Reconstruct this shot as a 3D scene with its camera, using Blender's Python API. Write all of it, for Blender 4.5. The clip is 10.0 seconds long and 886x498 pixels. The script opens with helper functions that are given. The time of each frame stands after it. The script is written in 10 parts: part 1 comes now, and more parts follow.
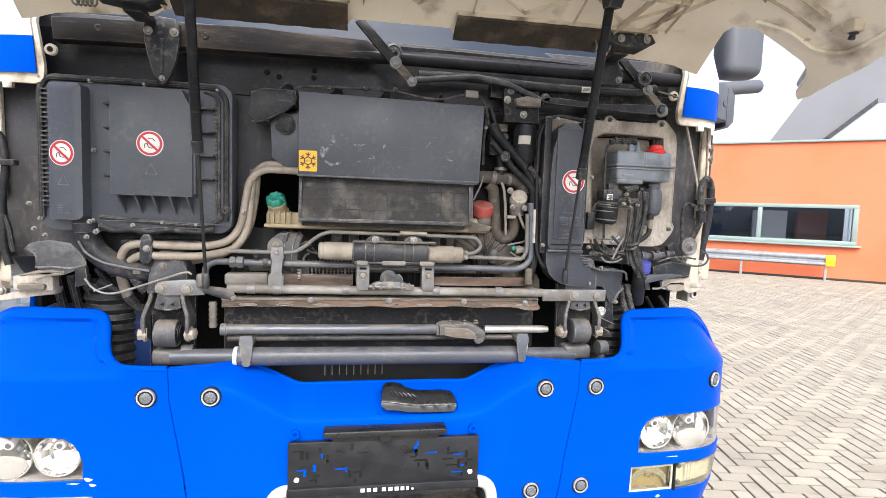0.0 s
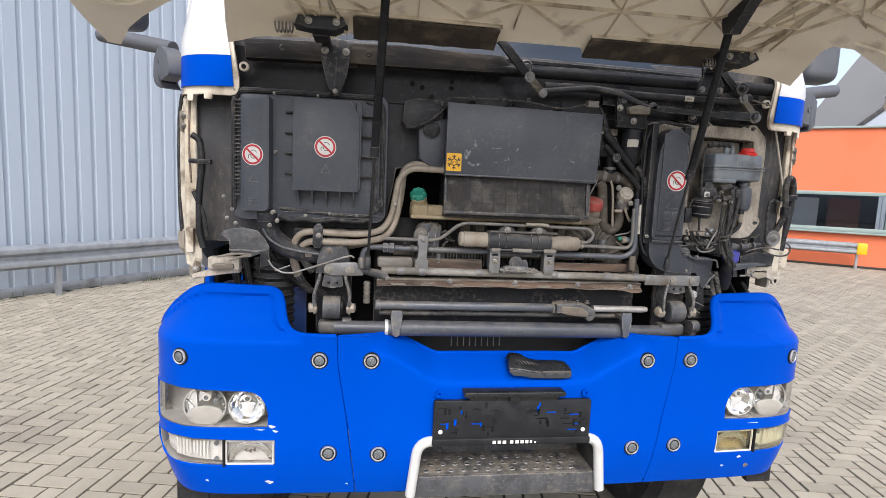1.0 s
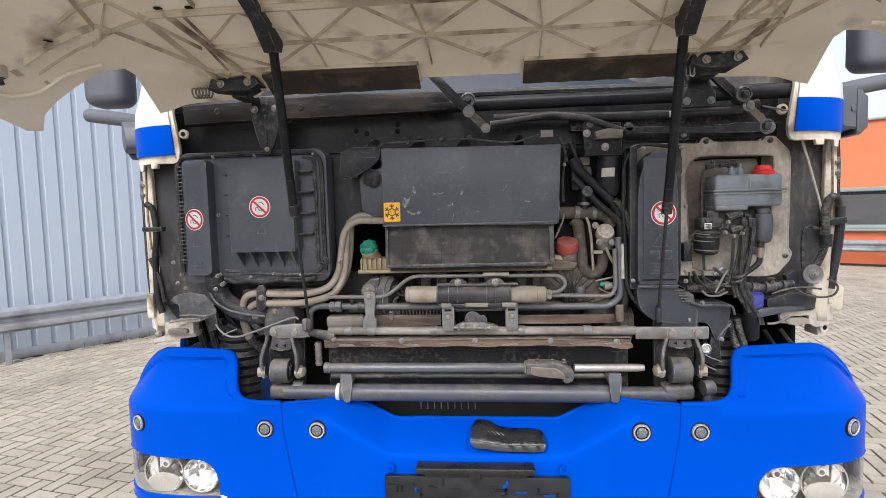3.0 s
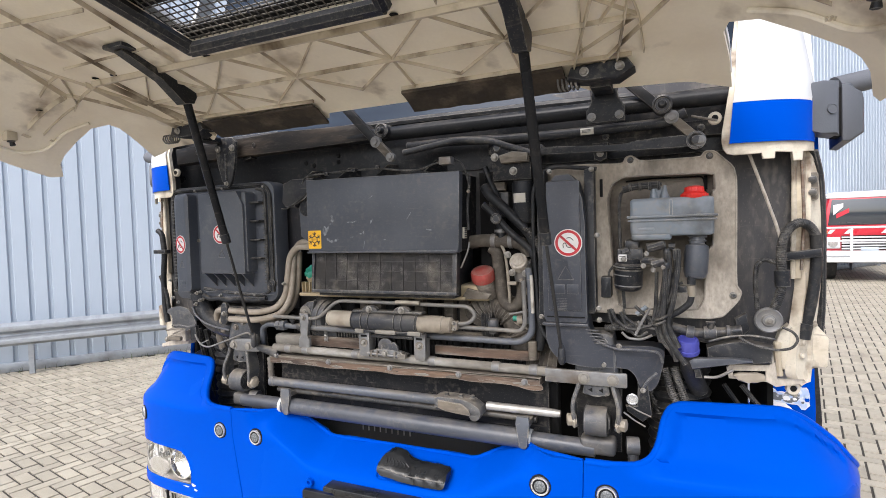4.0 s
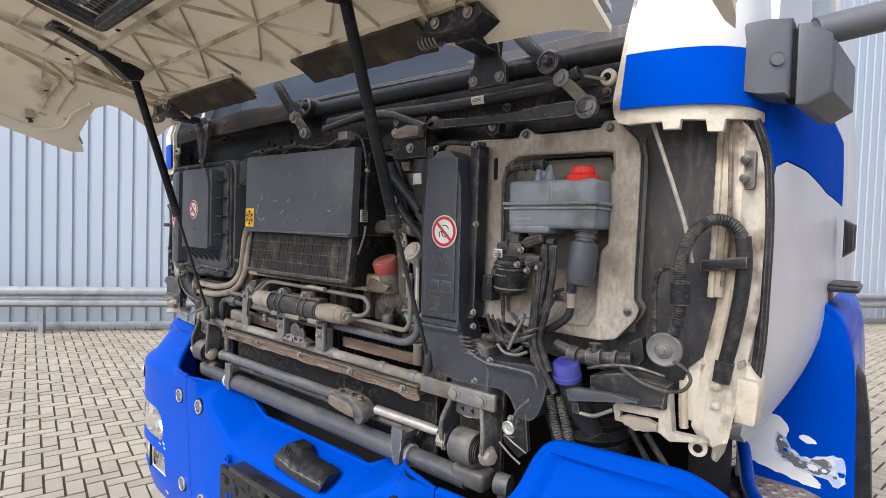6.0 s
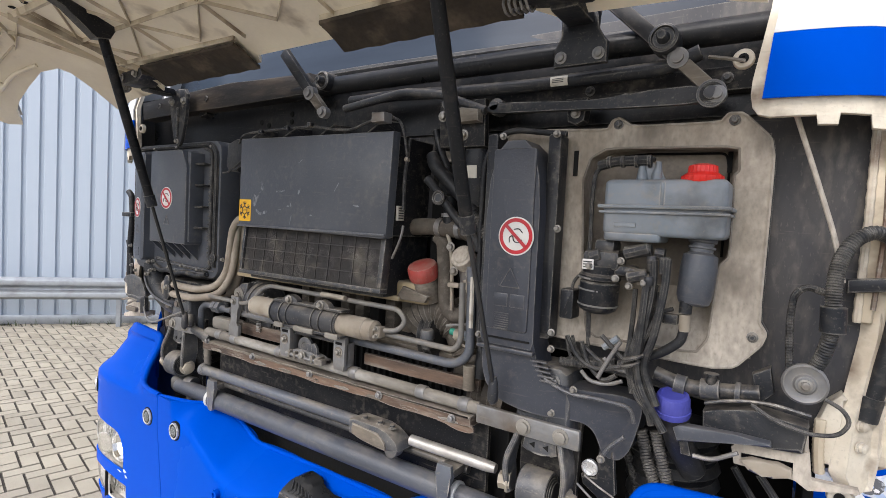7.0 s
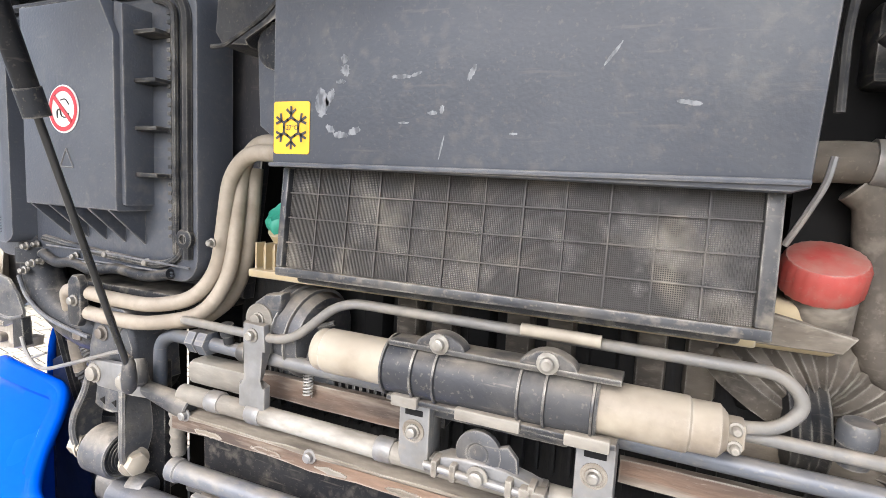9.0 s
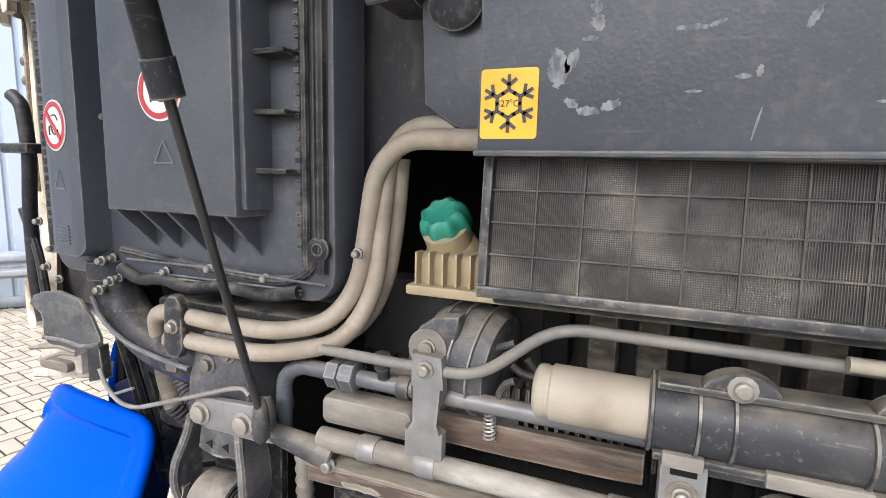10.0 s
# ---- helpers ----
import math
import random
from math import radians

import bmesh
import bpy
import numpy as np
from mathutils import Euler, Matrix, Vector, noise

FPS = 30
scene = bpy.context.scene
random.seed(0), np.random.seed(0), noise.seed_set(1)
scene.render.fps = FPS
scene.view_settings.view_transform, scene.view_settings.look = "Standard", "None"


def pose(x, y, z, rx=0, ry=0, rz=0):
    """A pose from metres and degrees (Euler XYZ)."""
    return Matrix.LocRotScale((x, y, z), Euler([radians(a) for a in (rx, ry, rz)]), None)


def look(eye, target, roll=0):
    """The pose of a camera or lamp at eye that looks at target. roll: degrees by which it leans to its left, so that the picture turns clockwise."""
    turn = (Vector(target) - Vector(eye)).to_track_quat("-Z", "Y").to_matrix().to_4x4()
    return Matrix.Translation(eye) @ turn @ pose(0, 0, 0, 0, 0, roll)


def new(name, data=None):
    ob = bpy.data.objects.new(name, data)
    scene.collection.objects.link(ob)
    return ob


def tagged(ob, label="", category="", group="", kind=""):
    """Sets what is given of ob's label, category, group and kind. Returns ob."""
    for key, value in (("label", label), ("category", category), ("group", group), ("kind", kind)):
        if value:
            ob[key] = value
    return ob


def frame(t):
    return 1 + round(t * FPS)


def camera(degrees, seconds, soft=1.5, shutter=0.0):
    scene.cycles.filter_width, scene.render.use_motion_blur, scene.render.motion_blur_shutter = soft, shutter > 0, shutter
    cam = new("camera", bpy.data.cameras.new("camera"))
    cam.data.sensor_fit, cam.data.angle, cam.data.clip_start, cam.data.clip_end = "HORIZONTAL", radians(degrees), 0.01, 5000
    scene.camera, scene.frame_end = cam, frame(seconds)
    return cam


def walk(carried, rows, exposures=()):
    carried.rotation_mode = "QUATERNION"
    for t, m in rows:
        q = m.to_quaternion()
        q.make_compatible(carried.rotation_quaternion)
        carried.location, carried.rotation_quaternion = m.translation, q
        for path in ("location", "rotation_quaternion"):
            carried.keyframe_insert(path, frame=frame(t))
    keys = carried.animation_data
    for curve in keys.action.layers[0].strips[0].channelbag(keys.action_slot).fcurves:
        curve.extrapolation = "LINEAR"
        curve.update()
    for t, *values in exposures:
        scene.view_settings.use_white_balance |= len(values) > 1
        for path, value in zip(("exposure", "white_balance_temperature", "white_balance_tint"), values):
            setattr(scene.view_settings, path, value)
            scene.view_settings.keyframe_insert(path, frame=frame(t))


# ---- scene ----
cam = camera(80.7, 10.0, soft=0.55)
PATH = [
    (0, (-0.095, -1.424, 1.625), (0.237, 0.542, 1.47), 1.9),
    (0.5, (-0.26, -1.553, 1.645), (0.026, 0.414, 1.425), 2.4),
    (1, (-0.472, -1.604, 1.653), (-0.2, 0.365, 1.427), 2.5),
    (1.5, (-0.597, -1.596, 1.669), (-0.329, 0.371, 1.424), 2.1),
    (2, (-0.54, -1.553, 1.681), (-0.279, 0.415, 1.445), 1.0),
    (2.5, (-0.281, -1.499, 1.717), (-0.272, 0.489, 1.494), -0.8),
    (3, (0.045, -1.456, 1.736), (-0.123, 0.532, 1.595), -1.6),
    (3.2, (0.181, -1.419, 1.74), (-0.083, 0.561, 1.632), -1.6),
    (4.3, (0.923, -1.203, 1.761), (0.025, 0.582, 1.684), -1.2),
    (4.5, (0.979, -1.148, 1.759), (0.068, 0.63, 1.679), -0.7),
    (5, (1.098, -1.011, 1.744), (0.001, 0.659, 1.661), -0.5),
    (5.2, (1.163, -0.957, 1.741), (-0.025, 0.65, 1.658), -0.6),
    (6.3, (1.249, -0.785, 1.711), (-0.047, 0.736, 1.647), 2.0),
    (6.5, (1.209, -0.791, 1.723), (-0.071, 0.743, 1.637), 2.2),
    (7, (0.945, -0.799, 1.73), (-0.167, 0.86, 1.636), 3.0),
    (7.5, (0.692, -0.732, 1.72), (-0.375, 0.956, 1.614), 2.8),
    (8, (0.516, -0.603, 1.717), (-0.543, 1.087, 1.573), 2.0),
    (8.5, (0.358, -0.513, 1.696), (-0.645, 1.205, 1.499), 1.8),
    (9, (0.151, -0.43, 1.683), (-0.622, 1.401, 1.456), 2.9),
    (9.5, (-0.009, -0.414, 1.669), (-0.744, 1.433, 1.454), 2.3),
    (10, (-0.11, -0.392, 1.683), (-0.847, 1.445, 1.399), 1.3),
]
walk(cam, [(t, look(eye, target, roll)) for t, eye, target, roll in PATH], exposures=[(0, 1.76), (0.6, 1.17), (2.5, 1.12), (3.0, 1.24), (4.5, 1.42), (5, 1.44), (6.5, 1.18), (7.0, 1.26), (7.5, 1.82), (8.0, 2.05), (8.5, 2.06), (9.0, 2.42), (9.5, 2.72), (9.8, 2.1), (10, 1.9)])

# ---- sky and light: overcast ----
SUN_AZ, SUN_EL = 186.0, 48.0
world = bpy.data.worlds.new("overcast_sky")
scene.world = world
world.use_nodes = True
wn, wl = world.node_tree.nodes, world.node_tree.links
wn.clear()
sky = wn.new("ShaderNodeTexSky")
sky.sky_type, sky.sun_disc = "NISHITA", False
sky.sun_elevation, sky.sun_rotation = radians(SUN_EL), radians(SUN_AZ)
sky.air_density, sky.dust_density, sky.ozone_density = 1.0, 4.0, 1.0
grey = wn.new("ShaderNodeHueSaturation")
grey.inputs["Saturation"].default_value = 0.62
back = wn.new("ShaderNodeBackground")
back.inputs["Strength"].default_value = 0.14
out = wn.new("ShaderNodeOutputWorld")
wl.new(sky.outputs[0], grey.inputs["Color"])
tone = wn.new("ShaderNodeMix")
tone.data_type, tone.blend_type = "RGBA", "MULTIPLY"
tone.inputs[0].default_value, tone.inputs[7].default_value = 1.0, (0.97, 0.99, 1.05, 1)
wl.new(grey.outputs[0], tone.inputs[6])
wl.new(tone.outputs[2], back.inputs["Color"])
wl.new(back.outputs[0], out.inputs["Surface"])
sun_data = bpy.data.lights.new("sun", "SUN")
sun_data.energy, sun_data.angle, sun_data.color = 1.0, radians(36), (1.0, 0.972, 0.962)
sun = new("sun", sun_data)
a, e = radians(SUN_AZ), radians(SUN_EL)
sun.matrix_world = look((math.sin(a) * math.cos(e) * 30, math.cos(a) * math.cos(e) * 30, math.sin(e) * 30), (0, 0, 1))


# ---- materials ----
DUST = (0.285, 0.248, 0.198)
EDGE_DUST = (0.36, 0.335, 0.29)


def material(name, color, rough=0.5, metal=0.0, second=None, scale=8.0, mix=(0.45, 0.7), grain=120.0, grain_amount=0.12,
             bump=0.1, bump_scale=60.0, coat=0.0, spec=0.5, rough_var=0.12, stretch=(1, 1, 1), dirt=None, dirt_scale=3.0, dirt_mix=(0.55, 0.75), dust=0.0):
    """Colour with a second colour in patches, fine grain, roughness variation and relief."""
    m = bpy.data.materials.new(name)
    m.use_nodes = True
    n, l = m.node_tree.nodes, m.node_tree.links
    b = n["Principled BSDF"]
    tc, mp = n.new("ShaderNodeTexCoord"), n.new("ShaderNodeMapping")
    mp.inputs["Scale"].default_value = stretch
    l.new(tc.outputs["Object"], mp.inputs["Vector"])

    def cloud(s, detail=5.0):
        t = n.new("ShaderNodeTexNoise")
        t.inputs["Scale"].default_value, t.inputs["Detail"].default_value = s, detail
        l.new(mp.outputs[0], t.inputs["Vector"])
        return t

    def ramp(src, lo, hi):
        r = n.new("ShaderNodeMapRange")
        r.inputs["From Min"].default_value, r.inputs["From Max"].default_value = lo, hi
        l.new(src, r.inputs["Value"])
        return r.outputs[0]

    def blend(f, c1, c2, kind="MIX"):
        x = n.new("ShaderNodeMix")
        x.data_type, x.blend_type = "RGBA", kind
        for sock, v in ((x.inputs[0], f), (x.inputs[6], c1), (x.inputs[7], c2)):
            if isinstance(v, tuple):
                sock.default_value = (*v, 1)
            elif isinstance(v, float):
                sock.default_value = v
            else:
                l.new(v, sock)
        return x.outputs[2]

    big, fine = cloud(scale), cloud(grain, 3.0)
    col = blend(ramp(big.outputs[0], *mix), color, second) if second else color
    if dirt:
        spots = cloud(dirt_scale, 8.0)
        col = blend(ramp(spots.outputs[0], *dirt_mix), col, dirt)
    if dust:
        # settled dust: fine flecks gathered in larger drifts
        fleck, drift = cloud(70.0, 6.0), cloud(8.0, 3.0)
        k = n.new("ShaderNodeMath")
        k.operation = "MULTIPLY"
        l.new(ramp(fleck.outputs[0], 0.50, 0.68), k.inputs[0])
        l.new(ramp(drift.outputs[0], 0.42, 0.62), k.inputs[1])
        k2 = n.new("ShaderNodeMath")
        k2.operation = "MULTIPLY"
        l.new(k.outputs[0], k2.inputs[0])
        k2.inputs[1].default_value = dust
        col = blend(k2.outputs[0], col, DUST)
        # a thicker film lies on faces that look up
        geo, sep = n.new("ShaderNodeNewGeometry"), n.new("ShaderNodeSeparateXYZ")
        l.new(geo.outputs["Normal"], sep.inputs[0])
        film = cloud(26.0, 6.0)
        k3 = n.new("ShaderNodeMath")
        k3.operation = "MULTIPLY"
        l.new(ramp(sep.outputs["Z"], 0.35, 0.9), k3.inputs[0])
        l.new(ramp(film.outputs[0], 0.36, 0.6), k3.inputs[1])
        k4 = n.new("ShaderNodeMath")
        k4.operation = "MULTIPLY"
        l.new(k3.outputs[0], k4.inputs[0])
        k4.inputs[1].default_value = min(0.8, dust * 1.6)
        col = blend(k4.outputs[0], col, DUST)
        # rubbed, dusty edges
        bev, dot = n.new("ShaderNodeBevel"), n.new("ShaderNodeVectorMath")
        bev.samples = 4
        bev.inputs["Radius"].default_value = 0.0035
        dot.operation = "DOT_PRODUCT"
        l.new(bev.outputs[0], dot.inputs[0])
        l.new(geo.outputs["Normal"], dot.inputs[1])
        rub = cloud(45.0, 5.0)
        k7 = n.new("ShaderNodeMath")
        k7.operation = "MULTIPLY"
        l.new(ramp(dot.outputs["Value"], 0.985, 0.90), k7.inputs[0])
        l.new(ramp(rub.outputs[0], 0.36, 0.60), k7.inputs[1])
        k8 = n.new("ShaderNodeMath")
        k8.operation = "MULTIPLY"
        l.new(k7.outputs[0], k8.inputs[0])
        k8.inputs[1].default_value = min(0.95, 0.35 + dust * 1.3)
        col = blend(k8.outputs[0], col, EDGE_DUST)
        # pale grit and scratches
        grit, scratch = cloud(240.0, 4.0), n.new("ShaderNodeTexNoise")
        mp2 = n.new("ShaderNodeMapping")
        mp2.inputs["Scale"].default_value, mp2.inputs["Rotation"].default_value = (14.0, 30.0, 170.0), (0.3, 0.5, 0.2)
        l.new(tc.outputs["Object"], mp2.inputs["Vector"])
        l.new(mp2.outputs[0], scratch.inputs["Vector"])
        scratch.inputs["Scale"].default_value, scratch.inputs["Detail"].default_value = 1.0, 6.0
        k5 = n.new("ShaderNodeMath")
        k5.operation = "MAXIMUM"
        l.new(ramp(grit.outputs[0], 0.60, 0.72), k5.inputs[0])
        l.new(ramp(scratch.outputs[0], 0.64, 0.74), k5.inputs[1])
        k6 = n.new("ShaderNodeMath")
        k6.operation = "MULTIPLY"
        l.new(k5.outputs[0], k6.inputs[0])
        k6.inputs[1].default_value = min(0.7, 0.03 + dust * 0.75)
        col = blend(k6.outputs[0], col, DUST)
    speck = ramp(fine.outputs[0], 0.3, 0.7)
    dark = tuple(c * (1 - grain_amount * 2) for c in color)
    g = n.new("ShaderNodeMath")
    g.operation = "MULTIPLY"
    l.new(speck, g.inputs[0])
    g.inputs[1].default_value = grain_amount
    col = blend(g.outputs[0], col, dark)
    if isinstance(col, tuple):
        b.inputs["Base Color"].default_value = (*col, 1)
    else:
        l.new(col, b.inputs["Base Color"])
    rr = n.new("ShaderNodeMapRange")
    rr.inputs["To Min"].default_value, rr.inputs["To Max"].default_value = max(0.02, rough - rough_var), min(1, rough + rough_var)
    rr.inputs["From Min"].default_value, rr.inputs["From Max"].default_value = 0.3, 0.7
    l.new(big.outputs[0], rr.inputs["Value"])
    l.new(rr.outputs[0], b.inputs["Roughness"])
    b.inputs["Metallic"].default_value = metal
    b.inputs["Coat Weight"].default_value = coat
    b.inputs["Coat Roughness"].default_value = 0.08
    b.inputs["Specular IOR Level"].default_value = spec
    if bump:
        h = cloud(bump_scale, 4.0)
        bp = n.new("ShaderNodeBump")
        bp.inputs["Strength"].default_value, bp.inputs["Distance"].default_value = bump, 0.004
        l.new(h.outputs[0], bp.inputs["Height"])
        l.new(bp.outputs[0], b.inputs["Normal"])
    return m


M = {}
M["blue"] = material("blue_paint", (0.0, 0.055, 0.42), 0.25, 0, (0.0, 0.060, 0.435), 2.0, coat=0.0, spec=0.5, grain_amount=0.03, bump=0.03, bump_scale=9, rough_var=0.08)
M["blue"].node_tree.nodes["Principled BSDF"].inputs["Specular Tint"].default_value = (0.05, 0.27, 1.0, 1)
M["blue"].node_tree.nodes["Principled BSDF"].inputs["IOR"].default_value = 1.12
# matt copy of the blue paint, so grazing reflections don't pale the band
M["blue_band"] = material("matt_blue_band", (0.0, 0.055, 0.42), 0.6, 0, (0.0, 0.060, 0.445), 2.0, grain_amount=0.03, bump=0.02, spec=0.06)
M["blue_band"].node_tree.nodes["Principled BSDF"].inputs["IOR"].default_value = 1.1
# lightly dusted blue, darkened to carry the shade behind the bumper
M["inner_blue"] = material("shaded_inner_blue", (0.006, 0.028, 0.12), 0.6, 0, (0.018, 0.026, 0.06), 7.0, grain_amount=0.2, bump=0.1, spec=0.25, dust=0.12)
M["white"] = material("white_paint", (0.55, 0.555, 0.555), 0.4, 0, (0.505, 0.51, 0.51), 3.0, coat=0.1, grain_amount=0.03, bump=0.02)
M["cream"] = material("cream_moulded_plastic", (0.80, 0.725, 0.58), 0.6, 0, (0.70, 0.615, 0.475), 5.0, grain_amount=0.14, bump=0.16, bump_scale=35, dirt=(0.24, 0.175, 0.115), dirt_scale=8.0, dirt_mix=(0.575, 0.76))
M["foam"] = material("torn_dark_foam", (0.045, 0.038, 0.031), 0.9, 0, (0.085, 0.067, 0.05), 14.0, grain_amount=0.3, bump=0.6, bump_scale=40, dirt=(0.15, 0.12, 0.09), dirt_scale=10.0, dirt_mix=(0.55, 0.75), spec=0.15)
# darker cream: stains, and on the flap ribs their shading too
M["cream_dark"] = material("grimy_shaded_cream", (0.58, 0.505, 0.38), 0.7, 0, (0.42, 0.35, 0.25), 9.0, grain_amount=0.2, bump=0.15, dirt=(0.15, 0.11, 0.072), dirt_scale=12.0, dirt_mix=(0.52, 0.68))
M["cream_rim"] = material("cream_primer", (0.63, 0.57, 0.46), 0.6, 0, (0.47, 0.40, 0.30), 14.0, grain_amount=0.18, bump=0.25, dirt=(0.14, 0.095, 0.06), dirt_scale=12.0, dirt_mix=(0.51, 0.66), dust=0.35)
M["black"] = material("black_plastic", (0.013, 0.0145, 0.018), 0.45, 0, (0.025, 0.027, 0.031), 7.0, grain_amount=0.2, bump=0.12, bump_scale=180, dirt=(0.060, 0.058, 0.055), dirt_scale=5.0, dirt_mix=(0.54, 0.8), dust=0.30, spec=0.26)
M["clamp"] = material("dusty_black_clamp_plastic", (0.030, 0.032, 0.037), 0.5, 0, (0.052, 0.053, 0.056), 6.0, grain_amount=0.2, bump=0.15, bump_scale=150, dirt=(0.085, 0.08, 0.072), dirt_scale=7.0, dirt_mix=(0.55, 0.8), dust=0.35, spec=0.3)
M["cover"] = material("grey_black_cover_plastic", (0.057, 0.063, 0.077), 0.40, 0, (0.074, 0.081, 0.096), 5.0, grain_amount=0.14, bump=0.1, bump_scale=250, dirt=(0.10, 0.105, 0.113), dirt_scale=7.0, dirt_mix=(0.55, 0.85), dust=0.15, spec=0.42)
M["duct"] = material("satin_black_duct_plastic", (0.036, 0.040, 0.051), 0.36, 0, (0.048, 0.053, 0.066), 5.0, grain_amount=0.14, bump=0.1, bump_scale=250, dirt=(0.075, 0.078, 0.085), dirt_scale=7.0, dirt_mix=(0.57, 0.85), dust=0.16, spec=0.42)
M["panel"] = material("dusty_black_panel", (0.012, 0.0125, 0.0145), 0.62, 0, (0.026, 0.025, 0.025), 5.0, grain_amount=0.25, bump=0.25, bump_scale=40, dirt=(0.070, 0.064, 0.056), dirt_scale=4.0, dirt_mix=(0.55, 0.78), dust=0.28, spec=0.2)
M["dark_metal"] = material("dusty_dark_metal", (0.030, 0.032, 0.037), 0.45, 0.25, (0.080, 0.080, 0.080), 9.0, grain_amount=0.25, bump=0.2, bump_scale=60, dirt=(0.13, 0.118, 0.10), dirt_scale=7.0, dirt_mix=(0.54, 0.8), dust=0.5, spec=0.35)
M["grey_metal"] = material("weathered_grey_metal", (0.21, 0.21, 0.21), 0.5, 0.35, (0.13, 0.125, 0.118), 18.0, grain_amount=0.25, bump=0.25, bump_scale=60, dirt=(0.13, 0.098, 0.07), dirt_scale=11.0, dirt_mix=(0.52, 0.72), dust=0.4)
M["dirty"] = material("dust_caked_metal", (0.17, 0.143, 0.11), 0.85, 0, (0.065, 0.055, 0.045), 8.0, mix=(0.42, 0.62), grain_amount=0.35, bump=0.5, bump_scale=50, dirt=(0.29, 0.255, 0.21), dirt_scale=16.0, dirt_mix=(0.55, 0.70), dust=0.5, stretch=(0.45, 1, 1.3))
M["heat"] = material("dusty_round_bar", (0.24, 0.222, 0.19), 0.7, 0.1, (0.12, 0.106, 0.088), 8.0, mix=(0.45, 0.62), grain_amount=0.3, bump=0.4, bump_scale=70, dirt=(0.33, 0.318, 0.29), dirt_scale=13.0, dirt_mix=(0.56, 0.68), dust=0.45, stretch=(0.5, 1, 1.2))
M["pipe"] = material("dull_aluminium_pipe", (0.34, 0.292, 0.232), 0.62, 0.12, (0.26, 0.217, 0.167), 14.0, grain_amount=0.25, bump=0.25, bump_scale=60, dirt=(0.20, 0.16, 0.12), dirt_scale=18.0, dirt_mix=(0.56, 0.72), dust=0.4)
M["steel"] = material("dusty_bright_steel", (0.50, 0.485, 0.455), 0.45, 0.5, (0.36, 0.335, 0.30), 20.0, grain_amount=0.25, bump=0.15, dust=0.3)
M["rubber"] = material("black_rubber", (0.012, 0.013, 0.015), 0.52, 0, (0.028, 0.029, 0.031), 14.0, grain_amount=0.2, bump=0.12, bump_scale=90, dirt=(0.080, 0.073, 0.063), dirt_scale=9.0, dirt_mix=(0.58, 0.8), dust=0.14, spec=0.28)
M["gloss_black"] = material("black_painted_steel", (0.013, 0.014, 0.015), 0.3, 0, (0.025, 0.025, 0.025), 9.0, grain_amount=0.1, bump=0.05)
M["mirror_grey"] = material("grey_black_mirror_plastic", (0.078, 0.082, 0.092), 0.5, 0, (0.098, 0.102, 0.112), 5.0, grain_amount=0.15, bump=0.15, bump_scale=300)
M["ivory"] = material("dirty_ivory_metal", (0.325, 0.285, 0.222), 0.62, 0, (0.235, 0.195, 0.145), 12.0, grain_amount=0.16, bump=0.15, dirt=(0.13, 0.10, 0.072), dirt_scale=10.0, dirt_mix=(0.50, 0.66), dust=0.4)
M["red"] = material("red_plastic_cap", (0.36, 0.055, 0.045), 0.55, 0, (0.30, 0.065, 0.05), 30.0, grain_amount=0.15, bump=0.1, dirt=(0.22, 0.11, 0.08), dirt_scale=20, dirt_mix=(0.5, 0.8), dust=0.3)
M["bright_red"] = material("bright_red_cap", (0.72, 0.02, 0.012), 0.4, 0, (0.62, 0.03, 0.02), 30.0, grain_amount=0.08, bump=0.05)
M["green"] = material("green_plastic_cap", (0.02, 0.22, 0.15), 0.5, 0, (0.03, 0.26, 0.19), 30.0, grain_amount=0.1, bump=0.08)
M["violet"] = material("violet_blue_cap", (0.05, 0.055, 0.30), 0.5, 0, (0.07, 0.075, 0.33), 20.0, grain_amount=0.1, bump=0.08)
M["tank"] = material("cloudy_grey_tank", (0.175, 0.205, 0.235), 0.42, 0, (0.24, 0.255, 0.27), 12.0, grain_amount=0.15, bump=0.08, dirt=(0.075, 0.08, 0.085), dirt_scale=13, dirt_mix=(0.50, 0.70), dust=0.4)
M["old_tank"] = material("yellowed_tank_plastic", (0.36, 0.285, 0.165), 0.6, 0, (0.27, 0.205, 0.115), 14.0, grain_amount=0.2, bump=0.1, dirt=(0.16, 0.12, 0.085), dirt_scale=12, dirt_mix=(0.5, 0.75), dust=0.4)
M["sump"] = material("dusty_grey_panel", (0.49, 0.435, 0.36), 0.75, 0, (0.34, 0.29, 0.228), 5.0, mix=(0.42, 0.66), grain_amount=0.4, bump=0.4, bump_scale=90, dirt=(0.13, 0.105, 0.08), dirt_scale=9, dirt_mix=(0.54, 0.70), dust=0.4, stretch=(1, 1, 0.55))
# dark brown holds both grime and the recess's shade
M["recess"] = material("grimy_shaded_recess", (0.27, 0.232, 0.185), 0.8, 0, (0.15, 0.125, 0.098), 6.0, mix=(0.40, 0.62), grain_amount=0.35, bump=0.4, bump_scale=80, dirt=(0.07, 0.058, 0.046), dirt_scale=8, dirt_mix=(0.52, 0.70), dust=0.3)
M["decal_white"] = material("white_decal", (0.75, 0.73, 0.70), 0.4, 0, (0.68, 0.66, 0.62), 30.0, grain_amount=0.06, bump=0)
M["decal_red"] = material("red_decal", (0.50, 0.02, 0.03), 0.4, 0, (0.42, 0.03, 0.04), 30.0, grain_amount=0.06, bump=0)
M["decal_black"] = material("black_decal", (0.02, 0.02, 0.02), 0.4, 0, (0.03, 0.03, 0.03), 30.0, grain_amount=0.06, bump=0)
